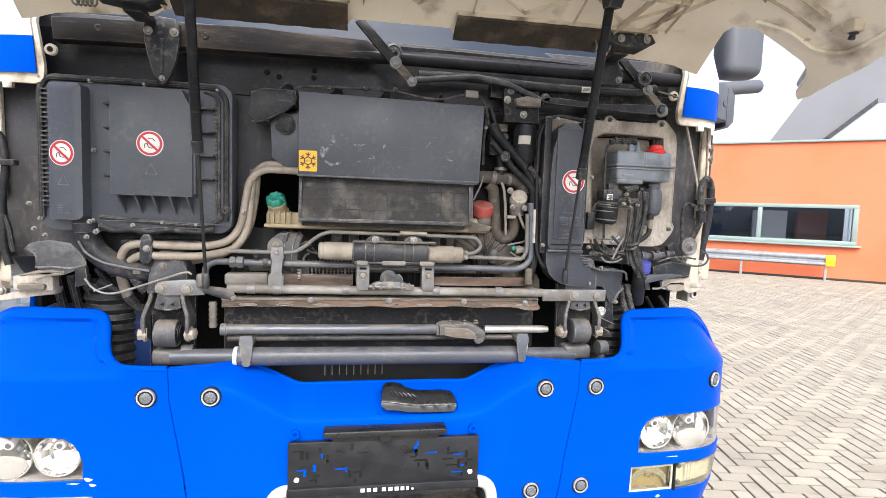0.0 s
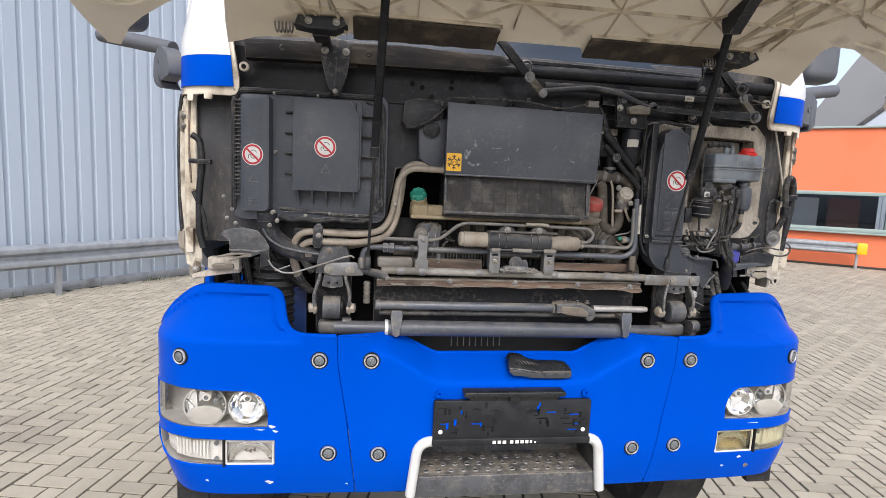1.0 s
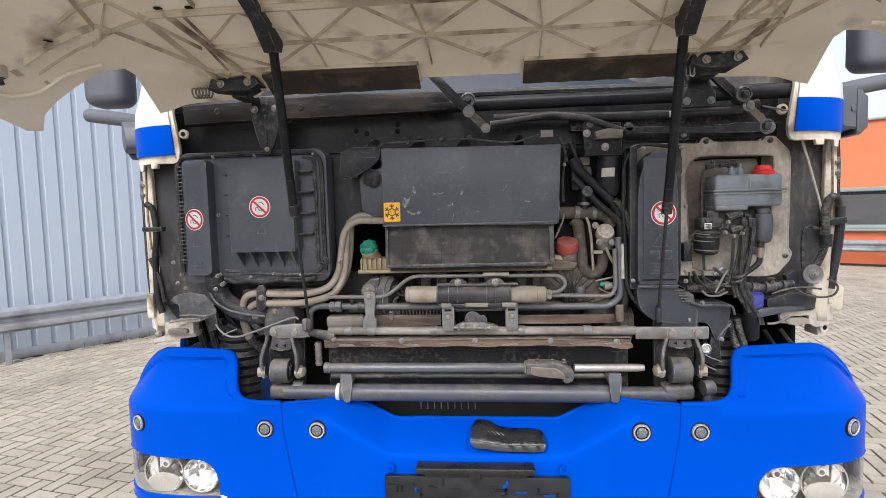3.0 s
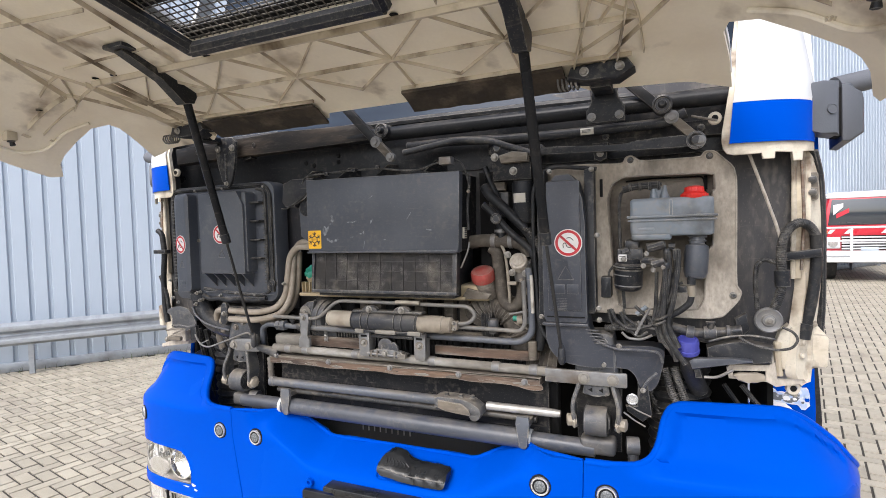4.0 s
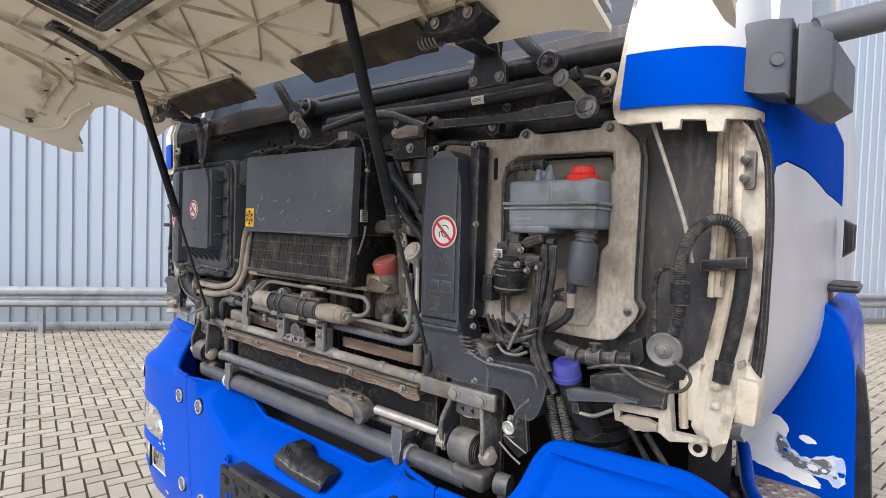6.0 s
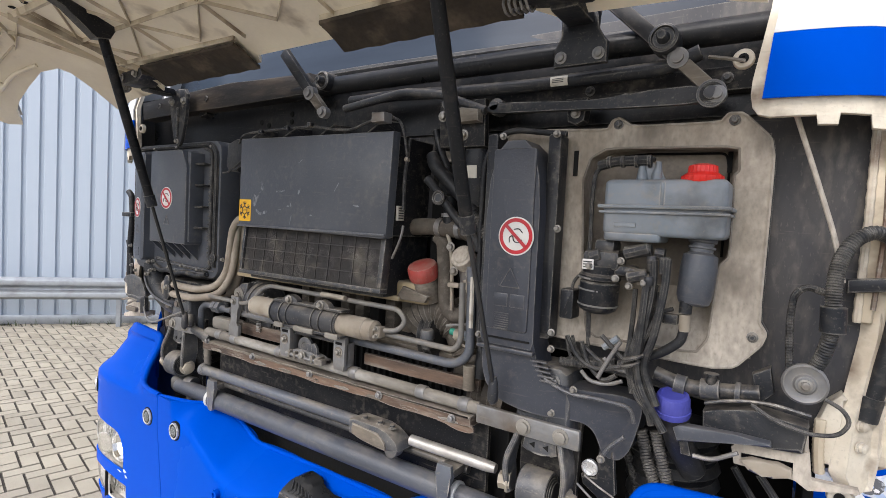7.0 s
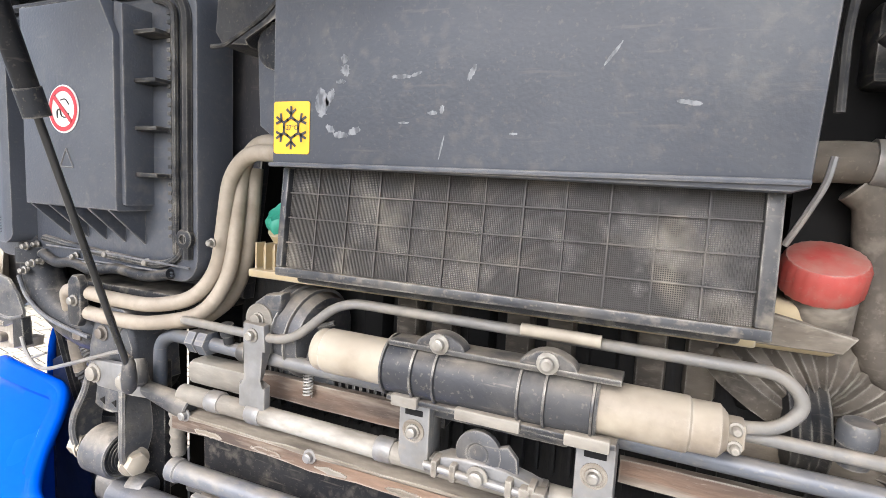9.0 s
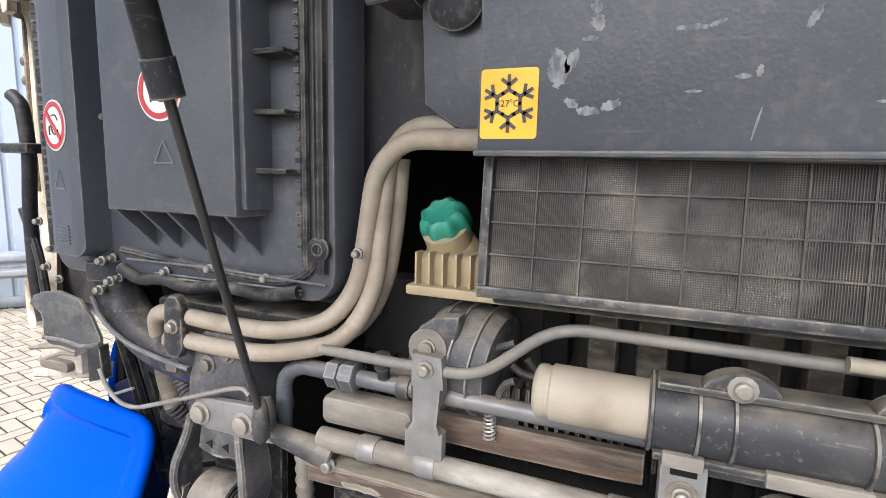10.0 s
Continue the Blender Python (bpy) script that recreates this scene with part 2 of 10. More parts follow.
M["yellow"] = material("yellow_decal", (0.78, 0.42, 0.01), 0.4, 0, (0.70, 0.37, 0.01), 40.0, grain_amount=0.06, bump=0)
M["silver_frame"] = material("white_grey_painted_frame", (0.55, 0.55, 0.53), 0.45, 0, (0.47, 0.47, 0.45), 9.0, grain_amount=0.12, bump=0.08)
M["fin"] = material("dark_cooler_fins", (0.02, 0.02, 0.02), 0.7, 0.2, (0.04, 0.037, 0.033), 30.0, grain_amount=0.3, bump=0.3, bump_scale=200, stretch=(6, 1, 0.4))
M["bulkhead"] = material("grey_black_bulkhead", (0.046, 0.046, 0.050), 0.5, 0, (0.027, 0.027, 0.030), 3.0, grain_amount=0.2, bump=0.2, bump_scale=30, dirt=(0.095, 0.085, 0.075), dirt_scale=4.0, dirt_mix=(0.56, 0.80), dust=0.30, stretch=(1, 1, 0.4), spec=0.25)
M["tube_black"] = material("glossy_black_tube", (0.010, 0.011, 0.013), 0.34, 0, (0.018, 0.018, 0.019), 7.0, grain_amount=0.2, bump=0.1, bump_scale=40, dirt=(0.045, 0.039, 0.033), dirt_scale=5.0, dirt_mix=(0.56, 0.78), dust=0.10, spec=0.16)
M["brown_sheet"] = material("brown_stained_sheet", (0.014, 0.0135, 0.014), 0.5, 0, (0.032, 0.027, 0.023), 6.0, grain_amount=0.25, bump=0.2, bump_scale=40, dirt=(0.060, 0.047, 0.036), dirt_scale=7.0, dirt_mix=(0.56, 0.74), dust=0.08, stretch=(0.5, 1, 2.5), spec=0.12)
M["lamp_bowl"] = material("chromed_lamp_bowl", (0.86, 0.86, 0.85), 0.09, 1.0, (0.78, 0.78, 0.77), 30.0, grain_amount=0.0, bump=0.0, rough_var=0.04)
M["ring_metal"] = material("dull_chrome_ring", (0.72, 0.72, 0.71), 0.28, 0.6, (0.42, 0.41, 0.40), 60.0, grain_amount=0.2, bump=0.1, bump_scale=200)
M["pipe_blue"] = material("blue_grey_painted_steel", (0.105, 0.116, 0.136), 0.45, 0.2, (0.075, 0.082, 0.095), 7.0, grain_amount=0.2, bump=0.2, bump_scale=60, dirt=(0.17, 0.165, 0.155), dirt_scale=8.0, dirt_mix=(0.55, 0.78), dust=0.42, stretch=(0.6, 1, 1))
M["pipe_grey"] = material("dusty_grey_pipe", (0.155, 0.152, 0.145), 0.6, 0.15, (0.20, 0.185, 0.16), 14.0, grain_amount=0.25, bump=0.25, bump_scale=60, dirt=(0.26, 0.235, 0.195), dirt_scale=12.0, dirt_mix=(0.5, 0.68), dust=0.5)
M["cast"] = material("dusty_cast_metal", (0.072, 0.075, 0.082), 0.55, 0.15, (0.036, 0.037, 0.041), 12.0, grain_amount=0.25, bump=0.35, bump_scale=80, dirt=(0.17, 0.155, 0.13), dirt_scale=9.0, dirt_mix=(0.53, 0.76), dust=0.5)
M["old_brick"] = material("dark_red_cabinet", (0.10, 0.03, 0.025), 0.5, 0, (0.08, 0.026, 0.022), 3.0)
M["rusty"] = material("rust_brown_rail", (0.165, 0.105, 0.07), 0.8, 0, (0.055, 0.04, 0.032), 9.0, mix=(0.42, 0.62), grain_amount=0.35, bump=0.5, bump_scale=60, dirt=(0.24, 0.205, 0.165), dirt_scale=14.0, dirt_mix=(0.56, 0.70), dust=0.4, stretch=(0.35, 1, 2))
M["brown_rubber"] = material("dust_brown_rubber", (0.085, 0.072, 0.058), 0.7, 0, (0.050, 0.044, 0.038), 9.0, grain_amount=0.25, bump=0.25, bump_scale=70, dirt=(0.15, 0.128, 0.10), dirt_scale=9.0, dirt_mix=(0.55, 0.75), dust=0.35, spec=0.3)
M["label"] = material("yellowed_paper_label", (0.50, 0.47, 0.41), 0.6, 0, (0.40, 0.365, 0.30), 30.0, grain_amount=0.15, bump=0.1, dirt=(0.2, 0.17, 0.13), dirt_scale=30, dirt_mix=(0.56, 0.7))
# near-black for holes, black bits and shade drawn in as solid pieces
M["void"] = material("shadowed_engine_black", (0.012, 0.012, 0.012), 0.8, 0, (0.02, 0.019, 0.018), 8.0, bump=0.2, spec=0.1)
M["wall"] = material("grey_blue_sheet_metal", (0.335, 0.385, 0.445), 0.45, 0.1, (0.36, 0.41, 0.47), 0.5, grain_amount=0.05, bump=0.03, bump_scale=3, stretch=(1, 1, 0.15))
M["zinc"] = material("galvanised_steel", (0.37, 0.39, 0.41), 0.42, 0.6, (0.30, 0.32, 0.34), 9.0, grain_amount=0.2, bump=0.05, dirt=(0.22, 0.22, 0.22), dirt_scale=3)
M["orange"] = material("orange_render", (0.62, 0.155, 0.068), 0.8, 0, (0.58, 0.142, 0.06), 0.6, grain_amount=0.06, bump=0.15, bump_scale=90)
M["window_green"] = material("grey_green_window_frame", (0.20, 0.26, 0.24), 0.45, 0, (0.23, 0.29, 0.27), 3.0, grain_amount=0.06, bump=0)
M["roof_grey"] = material("grey_roof_sheet", (0.17, 0.175, 0.185), 0.6, 0.0, (0.15, 0.155, 0.165), 0.4, grain_amount=0.06, bump=0.05)
M["fire_red"] = material("fire_engine_red", (0.45, 0.015, 0.03), 0.35, 0, (0.40, 0.015, 0.03), 2.0, coat=0.3, grain_amount=0.03, bump=0)
M["sand"] = material("sandy_joint", (0.038, 0.032, 0.025), 0.95, 0, (0.04, 0.034, 0.025), 14.0, grain_amount=0.3, bump=0.5, bump_scale=120)
M["chip"] = material("flaked_primer", (0.50, 0.55, 0.64), 0.7, 0, (0.18, 0.26, 0.48), 60.0, mix=(0.55, 0.60), grain_amount=0.1, bump=0.3, bump_scale=60)


def glass(name, tint=(0.9, 0.93, 0.95), rough=0.03):
    m = bpy.data.materials.new(name)
    m.use_nodes = True
    b = m.node_tree.nodes["Principled BSDF"]
    b.inputs["Base Color"].default_value = (*tint, 1)
    b.inputs["Transmission Weight"].default_value = 1.0
    b.inputs["Roughness"].default_value = rough
    b.inputs["IOR"].default_value = 1.45
    return m


M["lens"] = glass("hazy_headlight_lens", (0.97, 0.97, 0.96), 0.01)
M["fog_lens"] = glass("yellowed_lamp_lens", (0.90, 0.88, 0.70), 0.2)
M["pane"] = glass("window_glass", (0.75, 0.8, 0.8), 0.02)
M["bolt_grey"] = material("dull_plated_bolt", (0.30, 0.285, 0.255), 0.45, 0.5, (0.19, 0.17, 0.145), 60.0, grain_amount=0.2, bump=0.2, bump_scale=200)
M["lamp_silver"] = material("silvered_lamp_housing", (0.36, 0.345, 0.325), 0.35, 0.3, (0.27, 0.26, 0.245), 12.0, grain_amount=0.05, bump=0.05)
M["shade_grey"] = material("tan_grey_reflector_shade", (0.42, 0.40, 0.365), 0.35, 0.1, (0.34, 0.325, 0.295), 20.0, grain_amount=0.08, bump=0.05)
M["lamp_smoke"] = material("smoked_marker_lens", (0.11, 0.12, 0.125), 0.22, 0, (0.22, 0.23, 0.235), 260.0, grain_amount=0.3, bump=0.3, bump_scale=400)
M["plate_black"] = material("clean_black_plastic", (0.011, 0.012, 0.014), 0.42, 0, (0.018, 0.019, 0.021), 20.0, grain_amount=0.2, bump=0.1, bump_scale=200, spec=0.35)
M["undercoat"] = material("worn_grey_undercoat", (0.13, 0.135, 0.145), 0.6, 0, (0.42, 0.44, 0.47), 55.0, mix=(0.55, 0.60), grain_amount=0.15, bump=0.25)
M["lamp_white"] = material("silvered_lamp_facet", (0.88, 0.88, 0.87), 0.22, 0.55, (0.80, 0.80, 0.79), 30.0, grain_amount=0.0, bump=0.0, rough_var=0.08)
M["frost"] = material("frosted_lamp_plastic", (0.62, 0.60, 0.57), 0.3, 0, (0.52, 0.50, 0.47), 20.0, grain_amount=0.06, bump=0.05)
M["primer"] = material("bare_white_primer", (0.82, 0.82, 0.81), 0.7, 0, (0.74, 0.74, 0.74), 20.0, grain_amount=0.06, bump=0.1)
M["pale_flake"] = material("pale_blue_flaked_paint", (0.42, 0.52, 0.72), 0.6, 0, (0.66, 0.69, 0.74), 60.0, mix=(0.45, 0.55), grain_amount=0.1, bump=0.2)
M["rusty_tread"] = material("worn_rusty_tread", (0.42, 0.36, 0.31), 0.55, 0.35, (0.17, 0.13, 0.10), 20.0, grain_amount=0.3, bump=0.3, dirt=(0.34, 0.31, 0.28), dirt_scale=12, dirt_mix=(0.52, 0.7))
M["chrome"] = material("reflector_chrome", (0.82, 0.82, 0.82), 0.14, 1.0, None, 8.0, grain_amount=0.0, bump=0.05, bump_scale=30, rough_var=0.06)
M["screen_glass"] = material("dark_reflecting_screen", (0.030, 0.040, 0.056), 0.14, 0, (0.022, 0.029, 0.042), 6.0, grain_amount=0.0, bump=0, rough_var=0.05, spec=0.07, stretch=(0.3, 1, 3))
M["dark_window"] = material("dark_window_glass", (0.03, 0.035, 0.04), 0.06, 0, None, 2.0, grain_amount=0.0, bump=0, rough_var=0.02, spec=0.9)


def paver_material():
    m = material("concrete_paver", (0.335, 0.302, 0.236), 0.85, 0, (0.285, 0.255, 0.197), 2.5, grain_amount=0.3, grain=260.0, bump=0.35, bump_scale=180, dirt=(0.21, 0.18, 0.15), dirt_scale=0.9, dirt_mix=(0.55, 0.8))
    n, l = m.node_tree.nodes, m.node_tree.links
    b = n["Principled BSDF"]
    src = b.inputs["Base Color"].links[0].from_socket
    geo, info = n.new("ShaderNodeNewGeometry"), n.new("ShaderNodeObjectInfo")
    add = n.new("ShaderNodeMath")
    add.operation = "ADD"
    l.new(geo.outputs["Random Per Island"], add.inputs[0])
    l.new(info.outputs["Random"], add.inputs[1])
    fr = n.new("ShaderNodeMath")
    fr.operation = "FRACT"
    l.new(add.outputs[0], fr.inputs[0])
    mr = n.new("ShaderNodeMapRange")
    mr.inputs["To Min"].default_value, mr.inputs["To Max"].default_value = 0.88, 1.10
    l.new(fr.outputs[0], mr.inputs["Value"])
    hsv = n.new("ShaderNodeHueSaturation")
    l.new(src, hsv.inputs["Color"])
    l.new(mr.outputs[0], hsv.inputs["Value"])
    l.new(hsv.outputs[0], b.inputs["Base Color"])
    return m


M["paver"] = paver_material()


# ---- mesh tools ----
def part(name, bm, mat, parent=None, label="", sharp=38):
    """Links a bmesh as one mesh object under a thing or a part."""
    me = bpy.data.meshes.new(name)
    bmesh.ops.recalc_face_normals(bm, faces=bm.faces)
    bm.to_mesh(me)
    bm.free()
    me.polygons.foreach_set("use_smooth", [True] * len(me.polygons))
    me.set_sharp_from_angle(angle=radians(sharp))
    for k in (mat if isinstance(mat, (list, tuple)) else [mat]):
        me.materials.append(M[k])
    ob = new(name, me)
    if parent:
        ob.parent = parent
    return tagged(ob, label)


def thing(name, label, category, group="", kind=""):
    return tagged(new(name), label, category, group, kind)


def box(bm, lo, hi, bevel=0.004, seg=2, m=None):
    mid = [(p + q) / 2 for p, q in zip(lo, hi)]
    size = [abs(q - p) for p, q in zip(lo, hi)]
    g = bmesh.ops.create_cube(bm, size=1, matrix=Matrix.Translation(mid) @ Matrix.Diagonal((*size, 1)))
    vs = g["verts"]
    if bevel:
        es = list({e for v in vs for e in v.link_edges})
        r = bmesh.ops.bevel(bm, geom=es, offset=min(bevel, min(size) * 0.45), segments=seg, profile=0.5, affect="EDGES")
        vs = list({v for f in r["faces"] for v in f.verts} | {v for v in vs if v.is_valid})
    if m is not None:
        bmesh.ops.transform(bm, matrix=m, verts=vs)
    return bm


def bx(lo, hi, bevel=0.004, seg=2, m=None):
    return box(bmesh.new(), lo, hi, bevel, seg, m)


def rrect(x0, z0, x1, z1, r=0.01, n=4):
    pts = []
    for cx, cz, a0 in ((x1 - r, z1 - r, 0), (x0 + r, z1 - r, 90), (x0 + r, z0 + r, 180), (x1 - r, z0 + r, 270)):
        for i in range(n + 1):
            t = radians(a0 + 90 * i / n)
            pts.append((cx + r * math.cos(t), cz + r * math.sin(t)))
    return pts


def slab(bm, pts, y0, y1, bevel=0.003):
    """A plate: the outline in x and z, from y0 (front) to y1 (back)."""
    f0 = [bm.verts.new((x, y0, z)) for x, z in pts]
    f1 = [bm.verts.new((x, y1, z)) for x, z in pts]
    front = bm.faces.new(f0)
    bm.faces.new(f1[::-1])
    n = len(pts)
    for i in range(n):
        j = (i + 1) % n
        bm.faces.new((f0[j], f0[i], f1[i], f1[j]))
    if bevel:
        bmesh.ops.bevel(bm, geom=list(front.edges), offset=bevel, segments=2, profile=0.5, affect="EDGES")
    return bm


def sb(pts, y0, y1, bevel=0.003):
    return slab(bmesh.new(), pts, y0, y1, bevel)


def frame_of(d):
    d = d.normalized()
    up = Vector((0, 0, 1)) if abs(d.z) < 0.9 else Vector((0, 1, 0))
    u = d.cross(up).normalized()
    return u, u.cross(d).normalized()


def rounded(pts, r=0.03, n=5):
    """A polyline with its corners rounded."""
    P = [Vector(p) for p in pts]
    res = [P[0]]
    for i in range(1, len(P) - 1):
        a, b, c = P[i - 1], P[i], P[i + 1]
        d1, d2 = (a - b), (c - b)
        k = min(r, d1.length * 0.48, d2.length * 0.48)
        s, t = b + d1.normalized() * k, b + d2.normalized() * k
        for j in range(n + 1):
            w = j / n
            res.append(s * (1 - w) ** 2 + b * 2 * w * (1 - w) + t * w ** 2)
    res.append(P[-1])
    return res


def tube(bm, pts, r, n=10, bend=0.03, ridge=0.0, pitch=0.006):
    """A pipe along points with rounded bends; with ridge it is a corrugated hose."""
    P = rounded(pts, bend)
    if ridge:
        dense = [P[0]]
        for a, b in zip(P, P[1:]):
            k = max(1, int((b - a).length / (pitch / 2)))
            dense += [a.lerp(b, (i + 1) / k) for i in range(k)]
        P = dense
    u = None
    rings = []
    for i, p in enumerate(P):
        d = (P[min(i + 1, len(P) - 1)] - P[max(i - 1, 0)])
        if d.length < 1e-7:
            continue
        d.normalize()
        u = frame_of(d)[0] if u is None else (u - d * u.dot(d)).normalized()
        v = d.cross(u)
        rr = r + (ridge if ridge and i % 2 else 0)
        rings.append([bm.verts.new(p + (u * math.cos(2 * math.pi * k / n) + v * math.sin(2 * math.pi * k / n)) * rr) for k in range(n)])
    for a, b in zip(rings, rings[1:]):
        for k in range(n):
            bm.faces.new((a[k], a[(k + 1) % n], b[(k + 1) % n], b[k]))
    bm.faces.new(rings[0][::-1])
    bm.faces.new(rings[-1])
    return bm


def tb(pts, r, n=10, bend=0.03, ridge=0.0, pitch=0.006):
    return tube(bmesh.new(), pts, r, n, bend, ridge, pitch)


def lathe(bm, at, axis, profile, n=20, lobes=0, lobe=0.0, opened=False):
    """A turned body: profile of (radius, height) along the axis from the point at."""
    at, d = Vector(at), Vector(axis).normalized()
    u, v = frame_of(d)
    rings = []
    for r, h in profile:
        ring = []
        for k in range(n):
            t = 2 * math.pi * k / n
            q = r * (1 + lobe * math.cos(lobes * t)) if lobes else r
            ring.append(bm.verts.new(at + d * h + (u * math.cos(t) + v * math.sin(t)) * q))
        rings.append(ring)
    for p, q in zip(rings, rings[1:]):
        for k in range(n):
            bm.faces.new((p[k], p[(k + 1) % n], q[(k + 1) % n], q[k]))
    if not opened:
        bm.faces.new(rings[0][::-1])
    bm.faces.new(rings[-1])
    return bm


def lt(at, axis, profile, n=20, lobes=0, lobe=0.0, opened=False):
    return lathe(bmesh.new(), at, axis, profile, n, lobes, lobe, opened)


def sheet(outline, holes, lift, step, thick):
    """A curved panel: a flat outline with holes, filled with a fine net, lifted by lift(u, v) and given a thickness backwards."""
    from mathutils.geometry import delaunay_2d_cdt
    pts, faces = [], []

    def add(loop):
        k = len(pts)
        ring = []
        for i, p in enumerate(loop):
            q = loop[(i + 1) % len(loop)]
            d = math.dist(p, q)
            m = max(1, int(d / step))
            for j in range(m):
                ring.append((p[0] + (q[0] - p[0]) * j / m, p[1] + (q[1] - p[1]) * j / m))
        pts.extend(ring)
        faces.append(list(range(k, k + len(ring))))
        return ring

    rings = [add(outline)] + [add(h) for h in holes]

    def inside(x, y, loop):
        c = False
        for i in range(len(loop)):
            x1, y1 = loop[i]
            x2, y2 = loop[i - 1]
            if (y1 > y) != (y2 > y) and x < (x2 - x1) * (y - y1) / (y2 - y1) + x1:
                c = not c
        return c

    def ok(x, y):
        return inside(x, y, rings[0]) and not any(inside(x, y, h) for h in rings[1:])

    us, vs = [p[0] for p in rings[0]], [p[1] for p in rings[0]]
    edge = [p for r in rings for p in r]
    E = np.array(edge)
    extra = []
    u = min(us) + step / 2
    while u < max(us):
        v = min(vs) + step / 2
        while v < max(vs):
            if ok(u, v) and np.min((E[:, 0] - u) ** 2 + (E[:, 1] - v) ** 2) > (step * 0.45) ** 2:
                extra.append((u, v))
            v += step
        u += step
    allp = [Vector(p) for p in pts + extra]
    edges = []
    for f in faces:
        edges += [(f[i], f[(i + 1) % len(f)]) for i in range(len(f))]
    vo, eo, fo, *_ = delaunay_2d_cdt(allp, edges, [], 0, 1e-6)
    bm = bmesh.new()
    vv = [bm.verts.new(lift(p.x, p.y)) for p in vo]
    for f in fo:
        c = sum((vo[i] for i in f), Vector((0, 0))) / len(f)
        if ok(c.x, c.y):
            bm.faces.new([vv[i] for i in f])
    for v in [v for v in bm.verts if not v.link_faces]:
        bm.verts.remove(v)
    if thick:
        bmesh.ops.recalc_face_normals(bm, faces=bm.faces)
        g = bmesh.ops.extrude_face_region(bm, geom=list(bm.faces))
        moved = [v for v in g["geom"] if isinstance(v, bmesh.types.BMVert)]
        bmesh.ops.translate(bm, vec=Vector(thick), verts=moved)
    return bm


def smooth_line(keys, t):
    """A smooth function through (t, value) pairs."""
    if t <= keys[0][0]:
        return keys[0][1]
    for i in range(len(keys) - 1):
        (a, p), (b, q) = keys[i], keys[i + 1]
        if t <= b:
            m0 = (q - keys[max(i - 1, 0)][1]) / (b - keys[max(i - 1, 0)][0])
            k = min(i + 2, len(keys) - 1)
            m1 = (keys[k][1] - p) / (keys[k][0] - a)
            w, h = (t - a) / (b - a), b - a
            return (2 * w ** 3 - 3 * w ** 2 + 1) * p + (w ** 3 - 2 * w ** 2 + w) * h * m0 + (-2 * w ** 3 + 3 * w ** 2) * q + (w ** 3 - w ** 2) * h * m1
    return keys[-1][1]


def chaikin(pts, times=2, k=0.25):
    """A closed outline with its corners cut round."""
    for _ in range(times):
        pts = [q for a, b in zip(pts, pts[1:] + pts[:1]) for q in ((a[0] * (1 - k) + b[0] * k, a[1] * (1 - k) + b[1] * k), (a[0] * k + b[0] * (1 - k), a[1] * k + b[1] * (1 - k)))]
    return pts


def ragged(pts, amp, seed, n=6):
    """A closed outline torn into small irregular teeth."""
    rng = random.Random(seed)
    return [(a[0] + (b[0] - a[0]) * i / n + rng.uniform(-amp, amp), a[1] + (b[1] - a[1]) * i / n + rng.uniform(-amp, amp)) for a, b in zip(pts, pts[1:] + pts[:1]) for i in range(n)]


def bolt(at, parent, axis=(0, -1, 0), r=0.008, mat="bolt_grey", washer=1.5):
    return part("bolt", lt(at, axis, [(r * washer, 0), (r * washer, 0.002), (r, 0.0025), (r, 0.008), (r * 0.7, 0.0095)], 6 if washer < 1.2 else 12), mat, parent)


# ---- ground, wall and buildings ----
WALL_DIR = radians(52.4)
wd, wnrm = Vector((math.cos(WALL_DIR), math.sin(WALL_DIR), 0)), Vector((math.sin(WALL_DIR), -math.cos(WALL_DIR), 0))
RAIL0 = Vector((-4.65, 6.0, 0))
wall_m = Matrix.Translation(RAIL0 - wnrm * 0.3) @ Matrix.Rotation(WALL_DIR, 4, "Z")   # x along the wall, -y towards the yard

bm = bmesh.new()
R = 400
bm.faces.new([bm.verts.new(p) for p in ((-R, -R, -0.007), (R, -R, -0.007), (R, R, -0.007), (-R, R, -0.007))])
ground = tagged(part("ground", bm, "sand"), "sand-filled joints and ground under the block paving", "ground", kind="structure")


def corrugated(length, z0, z1, pitch=0.25, rib=0.035, x0=0.0):
    """Trapezoid sheet standing in the plane y = 0, ribs towards -y."""
    bm = bmesh.new()
    prof = []
    x = x0
    while x < x0 + length:
        prof += [(x, 0), (x + pitch * 0.68, 0), (x + pitch * 0.74, -rib), (x + pitch * 0.94, -rib)]
        x += pitch
    prof.append((x, 0))
    a = [bm.verts.new((p, q, z0)) for p, q in prof]
    b = [bm.verts.new((p, q, z1)) for p, q in prof]
    c = [bm.verts.new((p, 0.12, z0)) for p in (x0, x)]
    d = [bm.verts.new((p, 0.12, z1)) for p in (x0, x)]
    for i in range(len(prof) - 1):
        bm.faces.new((a[i], a[i + 1], b[i + 1], b[i]))
    bm.faces.new((c[1], c[0], d[0], d[1]))
    bm.faces.new([*b, d[1], d[0]])
    return bm


wall_ob = part("wall_1", corrugated(60, 0.12, 9.0, pitch=0.2106, rib=-0.026, x0=-31.98), "wall", sharp=20)
wall_ob.matrix_world = wall_m
tagged(wall_ob, "tall grey-blue trapezoid sheet metal warehouse wall", "wall", kind="structure")
part("plinth", bx((-32, -0.03, 0), (28, 0.1, 0.13), 0.006), "zinc", wall_ob)


# plain unseen hall, added across the yard to shape light and reflections
unseen_hall = part("wall_3", corrugated(80, 0.0, 3.2, pitch=0.3, rib=0.03, x0=-40), "white", sharp=20)
unseen_hall.matrix_world = Matrix.Translation((0, -38, 0)) @ Matrix.Rotation(math.pi + 0.12, 4, "Z")
tagged(unseen_hall, "plain pale unseen hall added to shape reflections", "wall", kind="structure")


